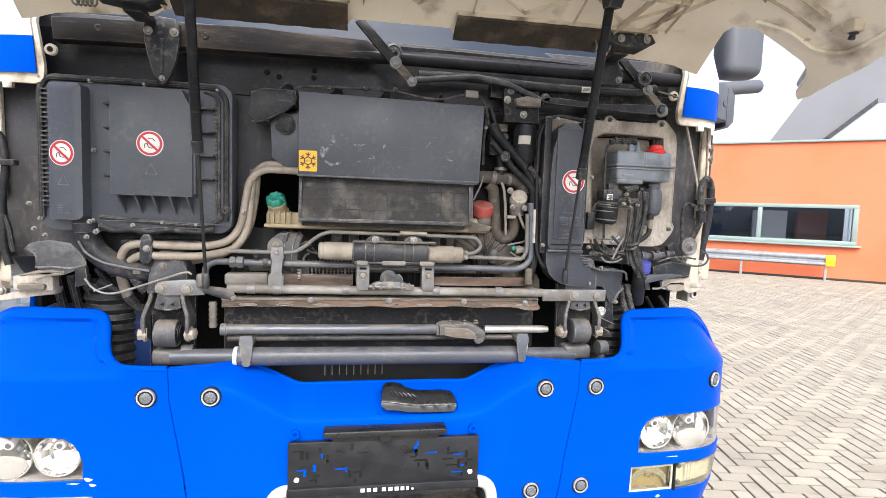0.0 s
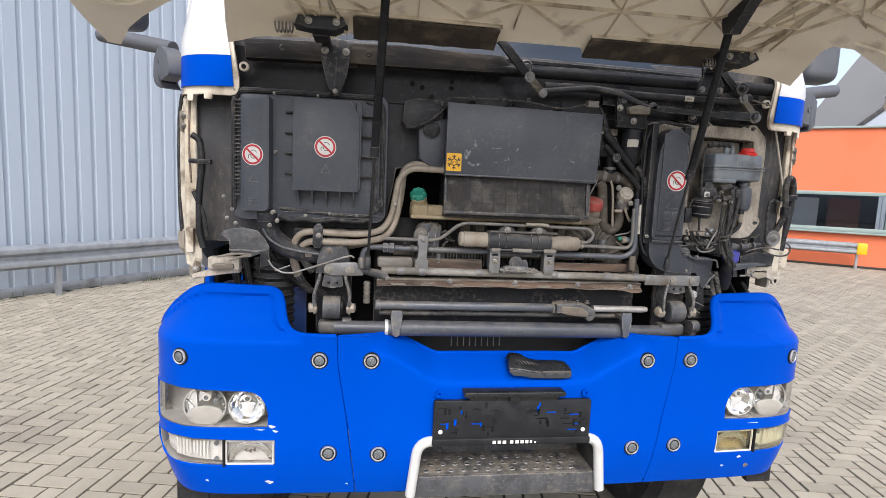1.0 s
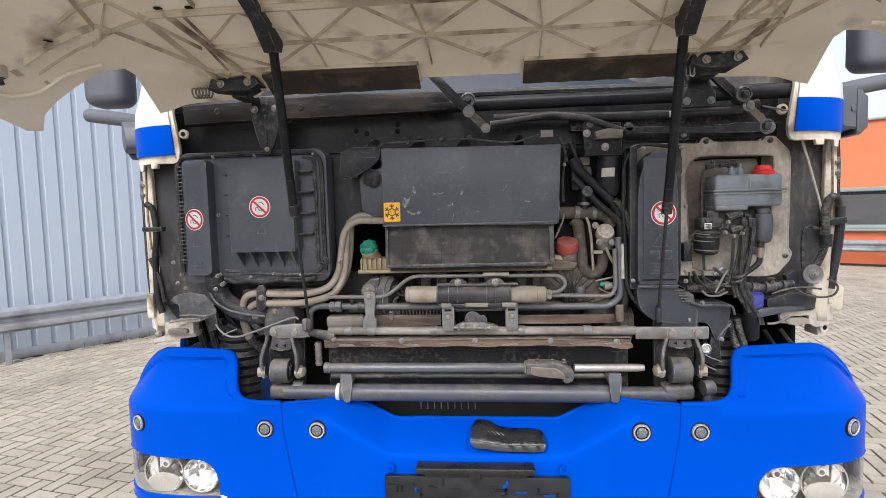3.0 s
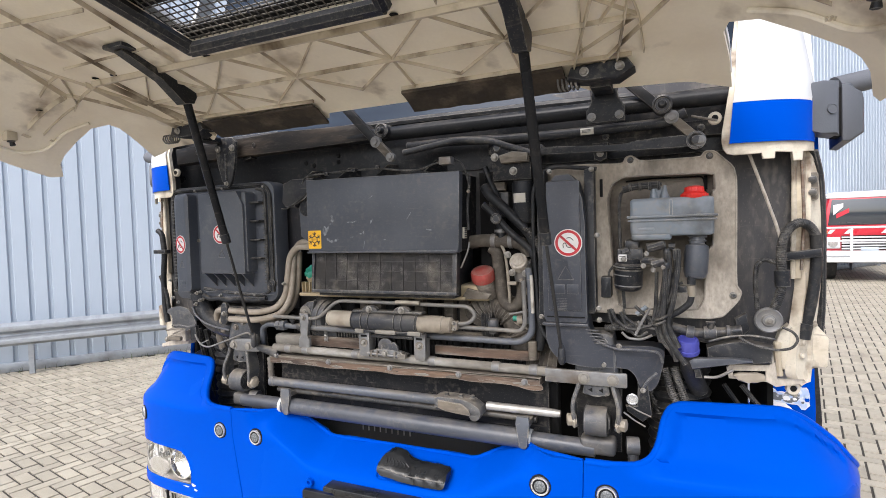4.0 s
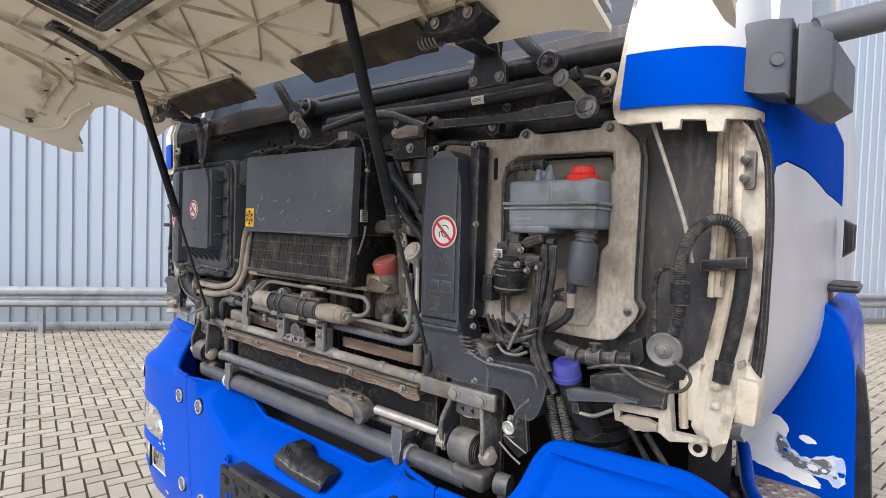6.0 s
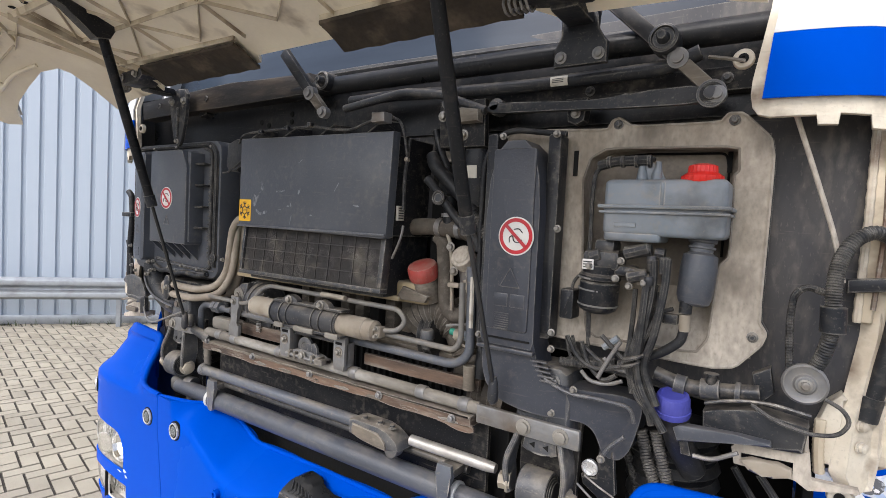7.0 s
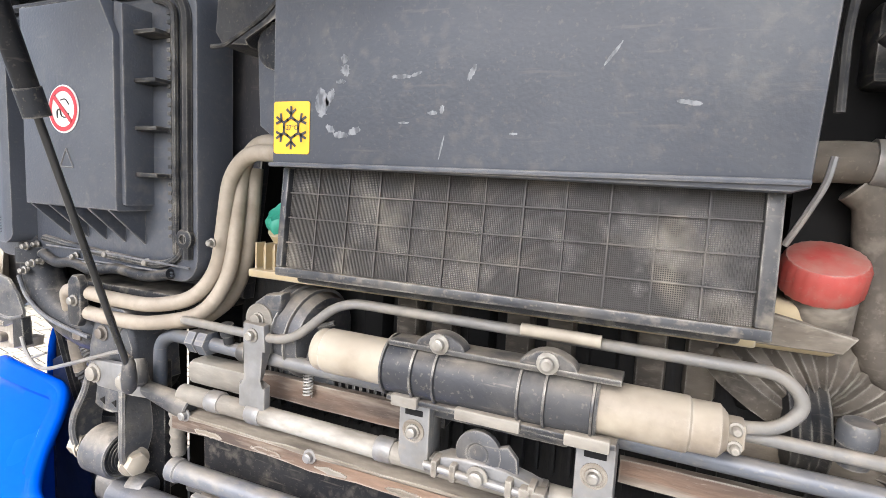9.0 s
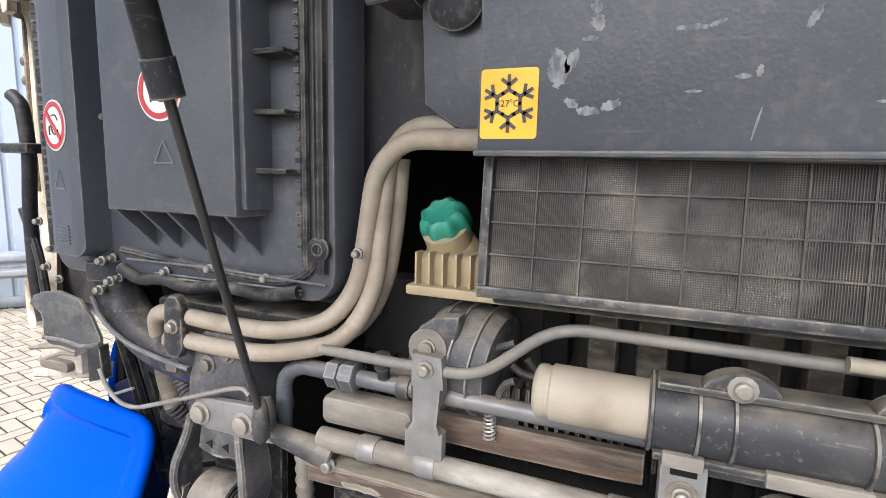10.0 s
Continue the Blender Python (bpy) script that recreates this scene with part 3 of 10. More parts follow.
def guard_rail(x0, x1, posts, name_label):
    g = thing("guard_rail", name_label, "guard rail")
    prof = [(0, -0.155), (-0.02, -0.15), (-0.075, -0.115), (-0.08, -0.08), (-0.075, -0.055), (-0.01, -0.018), (-0.005, 0.0),
            (-0.01, 0.018), (-0.075, 0.055), (-0.08, 0.08), (-0.075, 0.115), (-0.02, 0.15), (0, 0.155)]
    bm = bmesh.new()
    n = len(prof)
    for s, off in ((1, 0.0), (-1, 0.004)):
        a = [bm.verts.new((x0, y + off, 0.555 + z)) for y, z in prof]
        b = [bm.verts.new((x1, y + off, 0.555 + z)) for y, z in prof]
        for i in range(n - 1):
            bm.faces.new((a[i], a[i + 1], b[i + 1], b[i]))
    part("beam", bm, "zinc", g)
    for x in posts:
        bm = bx((x - 0.03, 0.01, 0), (x + 0.03, 0.016, 0.62), 0.002, 1)
        box(bm, (x - 0.03, 0.016, 0), (x - 0.024, 0.09, 0.62), 0.002, 1)
        box(bm, (x + 0.024, 0.016, 0), (x + 0.03, 0.09, 0.62), 0.002, 1)
        part("post", bm, "zinc", g)
        for dz in (0.47, 0.64):
            bolt((x, -0.012, dz), g, r=0.011)
    return g


rng = random.Random(21)
bm = bmesh.new()
for k in range(260):
    base = rng.choice((-6.4, -5.3, -4.3, -2.5, -0.6, 1.4, -7.6)) + rng.gauss(0, 0.28)
    p = RAIL0 + wd * base + wnrm * rng.uniform(-0.24, -0.12)
    a, hgt, lean = rng.uniform(0, 6.28), rng.uniform(0.03, 0.11), rng.uniform(0.02, 0.07)
    o, l = Vector((math.cos(a), math.sin(a), 0)) * 0.004, Vector((math.sin(a), -math.cos(a), 0)) * lean
    v = [bm.verts.new(q) for q in (p - o, p + o, p + o * 0.6 + l * 0.4 + Vector((0, 0, hgt * 0.6)), p - o * 0.6 + l * 0.4 + Vector((0, 0, hgt * 0.6)), p + l + Vector((0, 0, hgt)))]
    bm.faces.new((v[0], v[1], v[2], v[3]))
    bm.faces.new((v[3], v[2], v[4]))
M["weed"] = material("dull_green_weeds", (0.06, 0.09, 0.03), 0.7, 0, (0.11, 0.11, 0.045), 9.0, grain_amount=0.2, bump=0)
tagged(part("weeds", bm, "weed"), "dull green weeds along the foot of the wall", "weeds", kind="stuff")

rail = guard_rail(-20, 22, [-18 + 2.0 * i for i in range(20)], "galvanised steel guard rail along the sheet metal wall")
rail.matrix_world = Matrix.Translation(RAIL0) @ Matrix.Rotation(WALL_DIR, 4, "Z")

OR0 = Vector((11.5, 11.6, 0))
or_m = Matrix.Translation(OR0) @ Matrix.Rotation(WALL_DIR - math.pi / 2, 4, "Z")    # x along the facade, -y towards the yard
# facade with a strip window between x = -3.5 and 1.9 at 0.98 to 2.15 m
bm = bmesh.new()
for lo, hi in (((-4.0, 0.35, 0), (5.5, 0.65, 0.98)), ((-4.0, 0.35, 2.08), (5.5, 0.65, 3.8)), ((-4.0, 0.35, 0.98), (-3.3, 0.65, 2.08)), ((2.0, 0.35, 0.98), (5.5, 0.65, 2.08))):
    box(bm, lo, hi, 0)
orange = part("wall_2", bm, "orange")
orange.matrix_world = or_m
tagged(orange, "orange rendered wall of a low office building", "wall", kind="structure")
part("coping", bx((-4.05, 0.28, 3.8), (5.55, 0.72, 3.86), 0.01), "window_green", orange)
part("end_wall", bx((5.2, 0.66, 0), (5.5, 6.7, 3.8), 0), "orange", orange)
part("base_kerb", bx((-4.0, 0.30, 0), (5.5, 0.349, 0.06), 0.005), "sand", orange)
win = thing("window_1", "grey-green framed strip window in the orange wall", "window", kind="structure")
win.matrix_world = or_m
bm = bmesh.new()
for lo, hi in (((-3.3, 0.30, 0.98), (2.0, 0.45, 1.09)), ((-3.3, 0.30, 1.98), (2.0, 0.45, 2.08)), ((-3.3, 0.30, 1.09), (-3.18, 0.45, 1.98)), ((1.88, 0.30, 1.09), (2.0, 0.45, 1.98)), ((-0.35, 0.31, 1.09), (-0.23, 0.45, 1.98))):
    box(bm, lo, hi, 0.008)
part("window_frame", bm, "window_green", win)
part("window_sill", bx((-3.4, 0.22, 0.93), (2.1, 0.35, 0.975), 0.006), "window_green", win)
for x0, x1 in ((-3.18, -0.35), (-0.23, 1.88)):
    part("pane", bx((x0, 0.39, 1.09), (x1, 0.40, 1.98), 0), "pane", win)
part("room", bx((-3.3, 2.2, 0.3), (2.0, 2.25, 2.6), 0), "screen_glass", win)
for x0, x1, k in ((-2.8, -1.6, "white"), (-0.4, 0.5, "wall"), (0.75, 1.5, "old_brick")):
    part("cupboard", bx((x0, 1.6, 0.3), (x1, 2.1, 1.9), 0.02), k, win)
r2 = guard_rail(-6.7, 1.3, [-4.67, -2.67, -0.67, 1.33], "short galvanised guard rail with a yellow end before the orange wall")
r2.matrix_world = or_m
part("end_cap", bx((1.3, -0.085, 0.40), (1.52, 0.004, 0.71), 0.02), "yellow", r2, "yellow end piece")

# grey building with a sloping roof edge behind the orange one
bm = bmesh.new()
prof = [(-0.83, 3.0), (3.0, 9.3), (30, 9.3), (30, 0), (-0.83, 0)]
slab(bm, prof, 7.0, 20.0, 0)
hall = part("warehouse", bm, "roof_grey")
hall.matrix_world = or_m
tagged(hall, "grey sheet-clad hall behind the orange building", "building")
part("gable_edge", sb([(0.2, 3.0), (3.4, 5.9), (3.4, 6.1), (0.05, 3.0)], 6.7, 6.95, 0), "dark_metal", hall)
part("annex_wall", corrugated(26, 0, 3.0, 0.3, 0.03, 0.3), "wall", hall).matrix_local = Matrix.Translation((0, 6.85, 0))
part("annex_gable", sb([(0.3, 3.0), (26, 3.0), (26, 5.9), (3.4, 5.9)], 6.75, 6.9, 0), "wall", hall)

# ---- parked fire engine ----
fe = thing("fire_engine", "red and white fire engine with a white bull bar", "fire engine")
fe.matrix_world = Matrix.Translation((4.60, 16.42, 0)) @ Matrix.Rotation(radians(-4), 4, "Z") @ Matrix.Diagonal((0.86, 0.86, 0.86, 1))
part("cab_body", sb([(0.05, 0.95), (2.35, 0.95), (2.35, 1.75), (2.2, 2.72), (0.2, 2.72), (0.05, 1.75)], 0.0, 4.6, 0.06), "fire_red", fe)
part("roof", sb([(0.14, 2.66), (2.26, 2.66), (2.2, 2.8), (2.1, 2.86), (0.3, 2.86), (0.2, 2.8)], -0.03, 4.6, 0.04), "white", fe, "white roof")
part("windscreen", sb([(0.2, 1.80), (2.2, 1.80), (2.1, 2.62), (0.3, 2.62)], -0.02, 0.03, 0.01), "dark_window", fe)
part("screen_sticker", sb([(0.42, 2.02), (0.75, 2.2), (0.75, 2.34), (0.42, 2.16)], -0.026, -0.021, 0), "fire_red", fe)
part("screen_paper", sb([(0.34, 2.12), (0.6, 2.38), (0.6, 2.5), (0.34, 2.45)], -0.025, -0.021, 0), "white", fe)
part("wiper", tb([(1.2, -0.03, 1.82), (0.5, -0.035, 1.9)], 0.012, 6, 0.001), "gloss_black", fe)
part("front_bumper", bx((-0.08, -0.45, 0.62), (2.45, 0.2, 0.98), 0.05), "white", fe, "white steel bumper")
part("bumper_tread", bx((0.0, -0.47, 0.80), (0.7, -0.44, 0.86), 0.01), "zinc", fe)
for x in (0.15, 0.62, 1.55, 2.02):
    part("stripe", sb([(x, 1.52), (x + 0.13, 1.52), (x + 0.25, 1.66), (x + 0.12, 1.66)], -0.008, 0.01, 0), "white", fe, "slanted white stripe")
part("grille", bx((0.55, -0.03, 1.0), (1.85, 0.02, 1.46), 0.02), "void", fe)
for k in range(5):
    part("grille_slat", bx((0.55, -0.06, 1.02 + k * 0.09), (1.85, -0.025, 1.07 + k * 0.09), 0.01), "white", fe)
for x in (0.12, 1.9):
    part("headlight_panel", bx((x, -0.06, 1.05), (x + 0.4, 0.01, 1.42), 0.03), "white", fe)
    part("headlight", lt((x + 0.2, -0.06, 1.22), (0, -1, 0), [(0.13, 0), (0.13, 0.02), (0.11, 0.03), (0.001, 0.05)], 24), "lamp_silver", fe)
    part("indicator", bx((x - 0.02, -0.05, 1.54), (x + 0.08, 0.0, 1.63), 0.01), "orange", fe)
bm = tb([(-0.02, -0.35, 0.98), (-0.04, -0.35, 1.62), (0.04, -0.35, 1.72), (2.36, -0.35, 1.72), (2.44, -0.35, 1.62), (2.42, -0.35, 0.98)], 0.034, 10, 0.1)
part("bull_bar", tube(bm, [(0.0, -0.35, 1.30), (2.4, -0.35, 1.30)], 0.028), "white", fe, "white tubular bull bar")
for x in (0.75, 1.65):
    part("bar_upright", tb([(x, -0.35, 0.68), (x, -0.35, 1.72)], 0.04), "white", fe)
part("number_plate", bx((0.98, -0.39, 0.99), (1.42, -0.37, 1.10), 0.004), "wall", fe)
for x in (0.1, 2.3):
    w = part("wheel", lt((x + (0 if x > 1 else 0.38), 0.75, 0.5), (1 if x > 1 else -1, 0, 0), [(0.3, 0), (0.47, 0.0), (0.5, 0.04), (0.5, 0.32), (0.46, 0.36), (0.3, 0.36)], 28), "rubber", fe)
    part("mudguard", bx((x - 0.1, 0.1, 0.98), (x + 0.1, 1.4, 1.12), 0.03), "fire_red", fe)
for z0, z1 in ((1.75, 2.2), (2.26, 2.42)):
    part("mirror", bx((-0.36, -0.12, z0), (-0.16, 0.0, z1), 0.03), "gloss_black", fe)
part("mirror_arm", tb([(0.14, 0.0, 2.56), (-0.22, 0.0, 2.54), (-0.24, 0.02, 1.66), (0.06, 0.02, 1.66)], 0.014), "gloss_black", fe)

# ---- the truck ----
truck = thing("truck", "blue and white lorry with its front flap raised", "truck")
PLAN = [(0, -0.012), (0.4, -0.008), (0.62, 0.0), (0.85, 0.008), (0.97, 0.02), (1.045, 0.04), (1.1, 0.078), (1.14, 0.13), (1.165, 0.195), (1.18, 0.28), (1.19, 0.4), (1.195, 0.62)]
arc = [(0.0, 0.0, -0.012)]
for (x0, y0), (x1, y1) in zip(PLAN, PLAN[1:]):
    for i in range(1, 6):
        w = i / 5
        arc.append((arc[-1][0] + math.dist((x0, y0), (x1, y1)) / 5, x0 + (x1 - x0) * w, y0 + (y1 - y0) * w))
S_X, S_Y = [(s, x) for s, x, y in arc[::5]], [(s, y) for s, x, y in arc[::5]]


def s_of(x):
    """Arc length along the bumper's plan curve at the half width x."""
    for (s0, x0, _), (s1, x1, _) in zip(arc, arc[1:]):
        if x <= x1:
            return s0 + (s1 - s0) * (x - x0) / (x1 - x0)
    return arc[-1][0]


VALLEY = [(0.0, 1.10), (0.25, 1.103), (0.33, 1.145), (0.40, 1.182), (0.45, 1.187), (0.7, 1.187)]


TOWER_IN = [(1.16, 0.69), (1.187, 0.695), (1.2, 0.722), (1.228, 0.738), (1.28, 0.75), (1.33, 0.765)]
TOWER_TOP = [(0.70, 1.32), (0.95, 1.319), (1.03, 1.316), (1.08, 1.30), (1.12, 1.28), (1.18, 1.243), (1.23, 1.20), (1.30, 1.165), (1.5, 1.12)]


def step_up(v):
    v = min(1, max(0, v))
    return v * v * (3 - 2 * v)


def bumper_at(s, z):
    """The bumper's outer skin."""
    sg, a = (1 if s >= 0 else -1), abs(s)
    x, y = smooth_line(S_X, a), smooth_line(S_Y, a)
    if a > 0.66 and z > 1.16:
        y += 0.68 * (z - 1.16) * min(1, (a - 0.66) / 0.06)
    if a < 0.5:
        v = (0.06 - smooth_line(VALLEY, a) + z) / 0.0045
        soft = 0.0045 * (v if v > 30 else math.log(1 + math.exp(v)))
        w = min(1, max(0, (0.5 - a) / 0.14))
        y += soft * 1.95 * w * w * (3 - 2 * w)
    if a > 0.69 and z > 1.16:
        rim = min(a - smooth_line(TOWER_IN, z), smooth_line(TOWER_TOP, a) - z)
        y += 0.017 * step_up((rim - 0.022) / 0.014) * step_up((z - 1.170) / 0.03) * step_up((1.24 - a) / 0.08)
    y += 0.035 * ((0.85 - z) / 0.2) ** 2 if z < 0.85 else 0
    x -= 0.05 * max(0, (z - 1.15) / 0.16) * min(1, max(0, a - 0.95) / 0.2)
    x -= 0.03 * max(0, (0.8 - z) / 0.15) * min(1, max(0, a - 0.95) / 0.2)
    return (sg * x, y, z)


bumper = thing("bumper", "", "")
bumper.parent = truck
BLUE = "glossy blue painted panel"
centre = [(-0.5, 0.652), (-0.328, 0.652), (-0.318, 0.80), (-0.30, 0.838), (-0.265, 0.85), (0.265, 0.85), (0.30, 0.838), (0.318, 0.80), (0.328, 0.652), (0.5, 0.652),
          (0.53, 0.90), (0.565, 1.10), (0.568, 1.187), (0.45, 1.187), (0.40, 1.182), (0.33, 1.145), (0.25, 1.103), (-0.25, 1.103), (-0.33, 1.145), (-0.40, 1.182), (-0.45, 1.187), (-0.568, 1.187), (-0.565, 1.10), (-0.53, 0.90)]
part("centre_panel", sheet(centre, [chaikin([(-0.03, 1.05), (-0.022, 1.092), (0.05, 1.092), (0.09, 1.084), (0.195, 1.084), (0.212, 1.06), (0.20, 1.042), (-0.01, 1.042)], 1)], bumper_at, 0.009, (0, 0.006, 0)), "blue", bumper, BLUE, 55)


def light_holes(sg):
    si = s_of(0.775)
    so = s_of(1.15)
    up = [(si + 0.0, 0.890), (si - 0.001, 0.94), (si + 0.008, 0.97), (si + 0.022, 0.992), (si + 0.045, 1.007), (si + 0.075, 1.011), (so - 0.10, 1.014), (so, 1.006), (so + 0.02, 0.96), (so + 0.018, 0.892), (so - 0.02, 0.878), (so - 0.08, 0.882)]
    lo = [(si - 0.022, 0.762), (si - 0.022, 0.852), (so - 0.12, 0.854), (so, 0.848), (so + 0.008, 0.80), (so, 0.768), (so - 0.05, 0.757)]
    return [[(sg * s, z) for s, z in h] for h in (up, lo)]


for sg in (-1, 1):
    so = s_of(1.15)
    out_l = [(0.505, 0.652), (0.535, 0.90), (0.568, 1.10), (0.571, 1.187), (0.69, 1.187), (0.715, 1.198), (0.735, 1.225), (0.748, 1.28), (0.762, 1.305), (0.785, 1.315), (0.95, 1.319), (1.03, 1.316), (1.08, 1.30), (1.12, 1.28), (1.18, 1.243),
             (1.23, 1.20), (1.30, 1.165), (so + 0.2, 1.13), (so + 0.28, 1.05), (so + 0.28, 0.70), (so + 0.02, 0.665), (1.0, 0.652)]
    part("corner_panel", sheet([(sg * s, z) for s, z in out_l], light_holes(sg), bumper_at, 0.0105, (-sg * 0.003, 0.006, 0)), "blue", bumper, BLUE, 55)
    part("rolled_lip", tb([Vector(bumper_at(sg * s, z)) + Vector((0, 0.007, -0.002)) for s, z in ((0.5665, 1.185), (0.45, 1.185), (0.40, 1.180), (0.33, 1.143), (0.25, 1.101), (0.0, 1.101))], 0.007, 10, 0.02), "blue", bumper)
    # rolled lip along the inner and upper edge, raised rim inside it and the hollow behind
    lip = [(0.573, 1.185), (0.64, 1.185), (0.692, 1.187), (0.722, 1.20), (0.738, 1.228), (0.750, 1.28), (0.764, 1.304), (0.786, 1.313), (0.95, 1.317), (1.03, 1.314), (1.08, 1.298), (1.12, 1.278), (1.18, 1.241), (1.23, 1.198), (1.30, 1.163), (so + 0.2, 1.138)]
    edge = [Vector(bumper_at(sg * s, z)) + Vector((0, 0.008, -0.002)) for s, z in lip]
    part("rolled_lip", tb(edge, 0.0095, 10, 0.02), "blue", bumper, BLUE)
    if sg > 0:
        band = [(0.968, 0.86, 1.150), (0.985, 0.80, 1.132), (1.006, 0.71, 1.125), (1.024, 0.625, 1.124), (1.060, 0.545, 1.124), (1.100, 0.482, 1.124), (1.126, 0.42, 1.122), (1.140, 0.35, 1.118)]
        part("end_flange", tb(band, 0.017, 14, 0.05), "blue", bumper, BLUE)
        part("flange_wall", sheet([(0, 0.78), (1.0, 0.78), (1.0, 1.12), (0, 1.12)], [], lambda u, z: (smooth_line([(k / 7, p[0]) for k, p in enumerate(band)], u) - 0.006, smooth_line([(k / 7, p[1]) for k, p in enumerate(band)], u), z), 0.06, (-0.004, 0, 0)), "blue", bumper)
        continue
    # this panel takes the blue that has shade mixed into it
    inner = part("inner_panel", sb([(sg * 0.69, 0.95), (sg * 1.0, 0.95), (sg * 1.0, 1.29), (sg * 0.95, 1.315), (sg * 0.79, 1.315), (sg * 0.69, 1.29)], 0.225, 0.235, 0.006), "inner_blue", bumper, "dusty blue inner panel with its shade coloured in")
    part("inner_seam", bx((sg * 0.90, 0.222, 1.150), (sg * 0.82, 0.226, 1.153), 0.001), "dark_metal", inner)
    for x in (0.905, 0.80):
        bolt((sg * x, 0.225, 1.235), inner, r=0.009, mat="dark_metal")


def fill(hole, back, grow=0.004):
    """A panel that fills an opening of the bumper, set back by back."""
    cx, cz = sum(p[0] for p in hole) / len(hole), sum(p[1] for p in hole) / len(hole)
    big = [(cx + (p[0] - cx) * (1 + grow), cz + (p[1] - cz) * (1 + grow)) for p in hole]
    return sheet(big, [], lambda s, z: tuple(Vector(bumper_at(s, z)) + Vector((0, back, 0))), 0.022, (0, 0.003, 0))


for sg in (-1, 1):
    up, lo = light_holes(sg)
    hl = thing("headlight", "", "")
    hl.parent = truck
    part("lens", fill(up, 0.004), "lens", hl, "hazy clear lens").visible_shadow = False
    part("housing", fill(up, 0.085, 0.05), "lamp_silver", hl)

    def lamp_floor(zz, s0, s1):
        return sheet([(sg * s0, 0.006), (sg * s1, 0.006), (sg * s1, 0.10), (sg * s0, 0.10)], [], lambda q, v: tuple(Vector(bumper_at(q, zz)) + Vector((0, v, 0))), 0.02, (0, 0, -0.003))

    si, so = s_of(0.775), s_of(1.15)
    part("lamp_floor", lamp_floor(0.892, si, so), "lamp_silver", hl)
    part("lamp_roof", lamp_floor(1.012, si + 0.03, so), "lamp_silver", hl)
    for cx, r in ((0.845, 0.053), (0.972, 0.062)):
        y = smooth_line(S_Y, s_of(cx))
        part("reflector", lt((sg * cx, y + 0.018, 0.952), (0, 1, 0), [(r, 0), (r * 0.90, 0.012), (r * 0.62, 0.026), (r * 0.30, 0.034), (0.001, 0.036)], 13, 0, 0.0, True), "lamp_bowl", hl, "faceted chrome reflector bowl", 4)
        part("bowl_rim", tb([(sg * cx + (r + 0.001) * math.cos(k * math.pi / 18), y + 0.017, 0.952 + (r + 0.001) * math.sin(k * math.pi / 18)) for k in range(37)], 0.0022, 6, 0.001), "shade_grey", hl)
        bulb = part("bulb", lt((sg * cx, y + 0.028, 0.974), (0, 1, 0), [(0.0085, 0), (0.0125, 0.002), (0.0125, 0.012), (0.009, 0.014), (0.009, 0.026)], 16), "frost", hl)
        part("bulb_socket", lt((sg * cx, y + 0.0275, 0.974), (0, -1, 0), [(0.0075, -0.003), (0.0075, 0.0), (0.001, 0.0006)], 14), "lamp_smoke", bulb)
    # pale plate put in for the dome reflection in the inner bowl
    y = smooth_line(S_Y, s_of(0.845))
    part("bulb_shield", sb(chaikin([(sg * 0.845 - 0.012, 0.905), (sg * 0.845 + 0.014, 0.905), (sg * 0.845 + 0.014, 0.945), (sg * 0.845 + 0.026, 0.957), (sg * 0.845 - 0.024, 0.959), (sg * 0.845 - 0.012, 0.943)], 1), y + 0.036, y + 0.042, 0.002), "lamp_white", hl)
    y = smooth_line(S_Y, s_of(0.98))
    # bright facets at the bowl's outer side, tan domed shade below them
    for dx0, dz0, dx1, dz1, dx2, dz2 in ((-0.058, 0.022, -0.030, 0.046, -0.026, -0.018), (-0.058, 0.018, -0.030, -0.020, -0.052, -0.022), (-0.020, 0.044, 0.010, 0.030, -0.022, 0.008)):
        tri = [(sg * 0.972 - sg * dx0, 0.952 + dz0), (sg * 0.972 - sg * dx1, 0.952 + dz1), (sg * 0.972 - sg * dx2, 0.952 + dz2)]
        part("reflector_facet", sb(tri if (tri[1][0] - tri[0][0]) * (tri[2][1] - tri[0][1]) > (tri[2][0] - tri[0][0]) * (tri[1][1] - tri[0][1]) else tri[::-1], y + 0.030, y + 0.034, 0.001), "lamp_white", hl)
    part("second_bulb", lt((sg * 0.944, smooth_line(S_Y, s_of(0.944)) + 0.028, 0.964), (0, 1, 0), [(0.005, 0), (0.008, 0.002), (0.008, 0.02)], 14), "lamp_smoke", hl)
    shade = [(sg * (0.972 + 0.060 * math.cos(radians(a))), 0.952 + 0.060 * math.sin(radians(a))) for a in range(205, 336, 10)] + [(sg * (0.972 + 0.052 * math.cos(radians(a))), 0.926 + 0.026 * math.sin(radians(a))) for a in range(0, 181, 15)]
    part("lower_shade", sb(shade if sg > 0 else shade[::-1], y + 0.012, y + 0.018, 0.002), "shade_grey", hl, "tan-grey lower reflector shade")
    part("indicator", sheet([(sg * (so - 0.055), 0.90), (sg * (so + 0.012), 0.90), (sg * (so + 0.012), 0.995), (sg * (so - 0.055), 1.0)], [], lambda q, z: tuple(Vector(bumper_at(q, z)) + Vector((0, 0.03, 0))), 0.02, (0, 0.003, 0)), "grey_metal", hl)
    fg = thing("fog_lamp", "", "")
    fg.parent = truck
    part("lens", fill(lo, 0.005), "lens" if sg < 0 else "fog_lens", fg, "clear lens" if sg < 0 else "yellowed lens").visible_shadow = False
    part("housing", fill(lo, 0.06, 0.04), "lamp_silver", fg)
    part("lamp_floor", lamp_floor(0.762, si - 0.02, so), "lamp_silver", fg)
    part("lamp_roof", lamp_floor(0.85, si - 0.02, so), "lamp_silver", fg)
    y = smooth_line(S_Y, s_of(0.83))
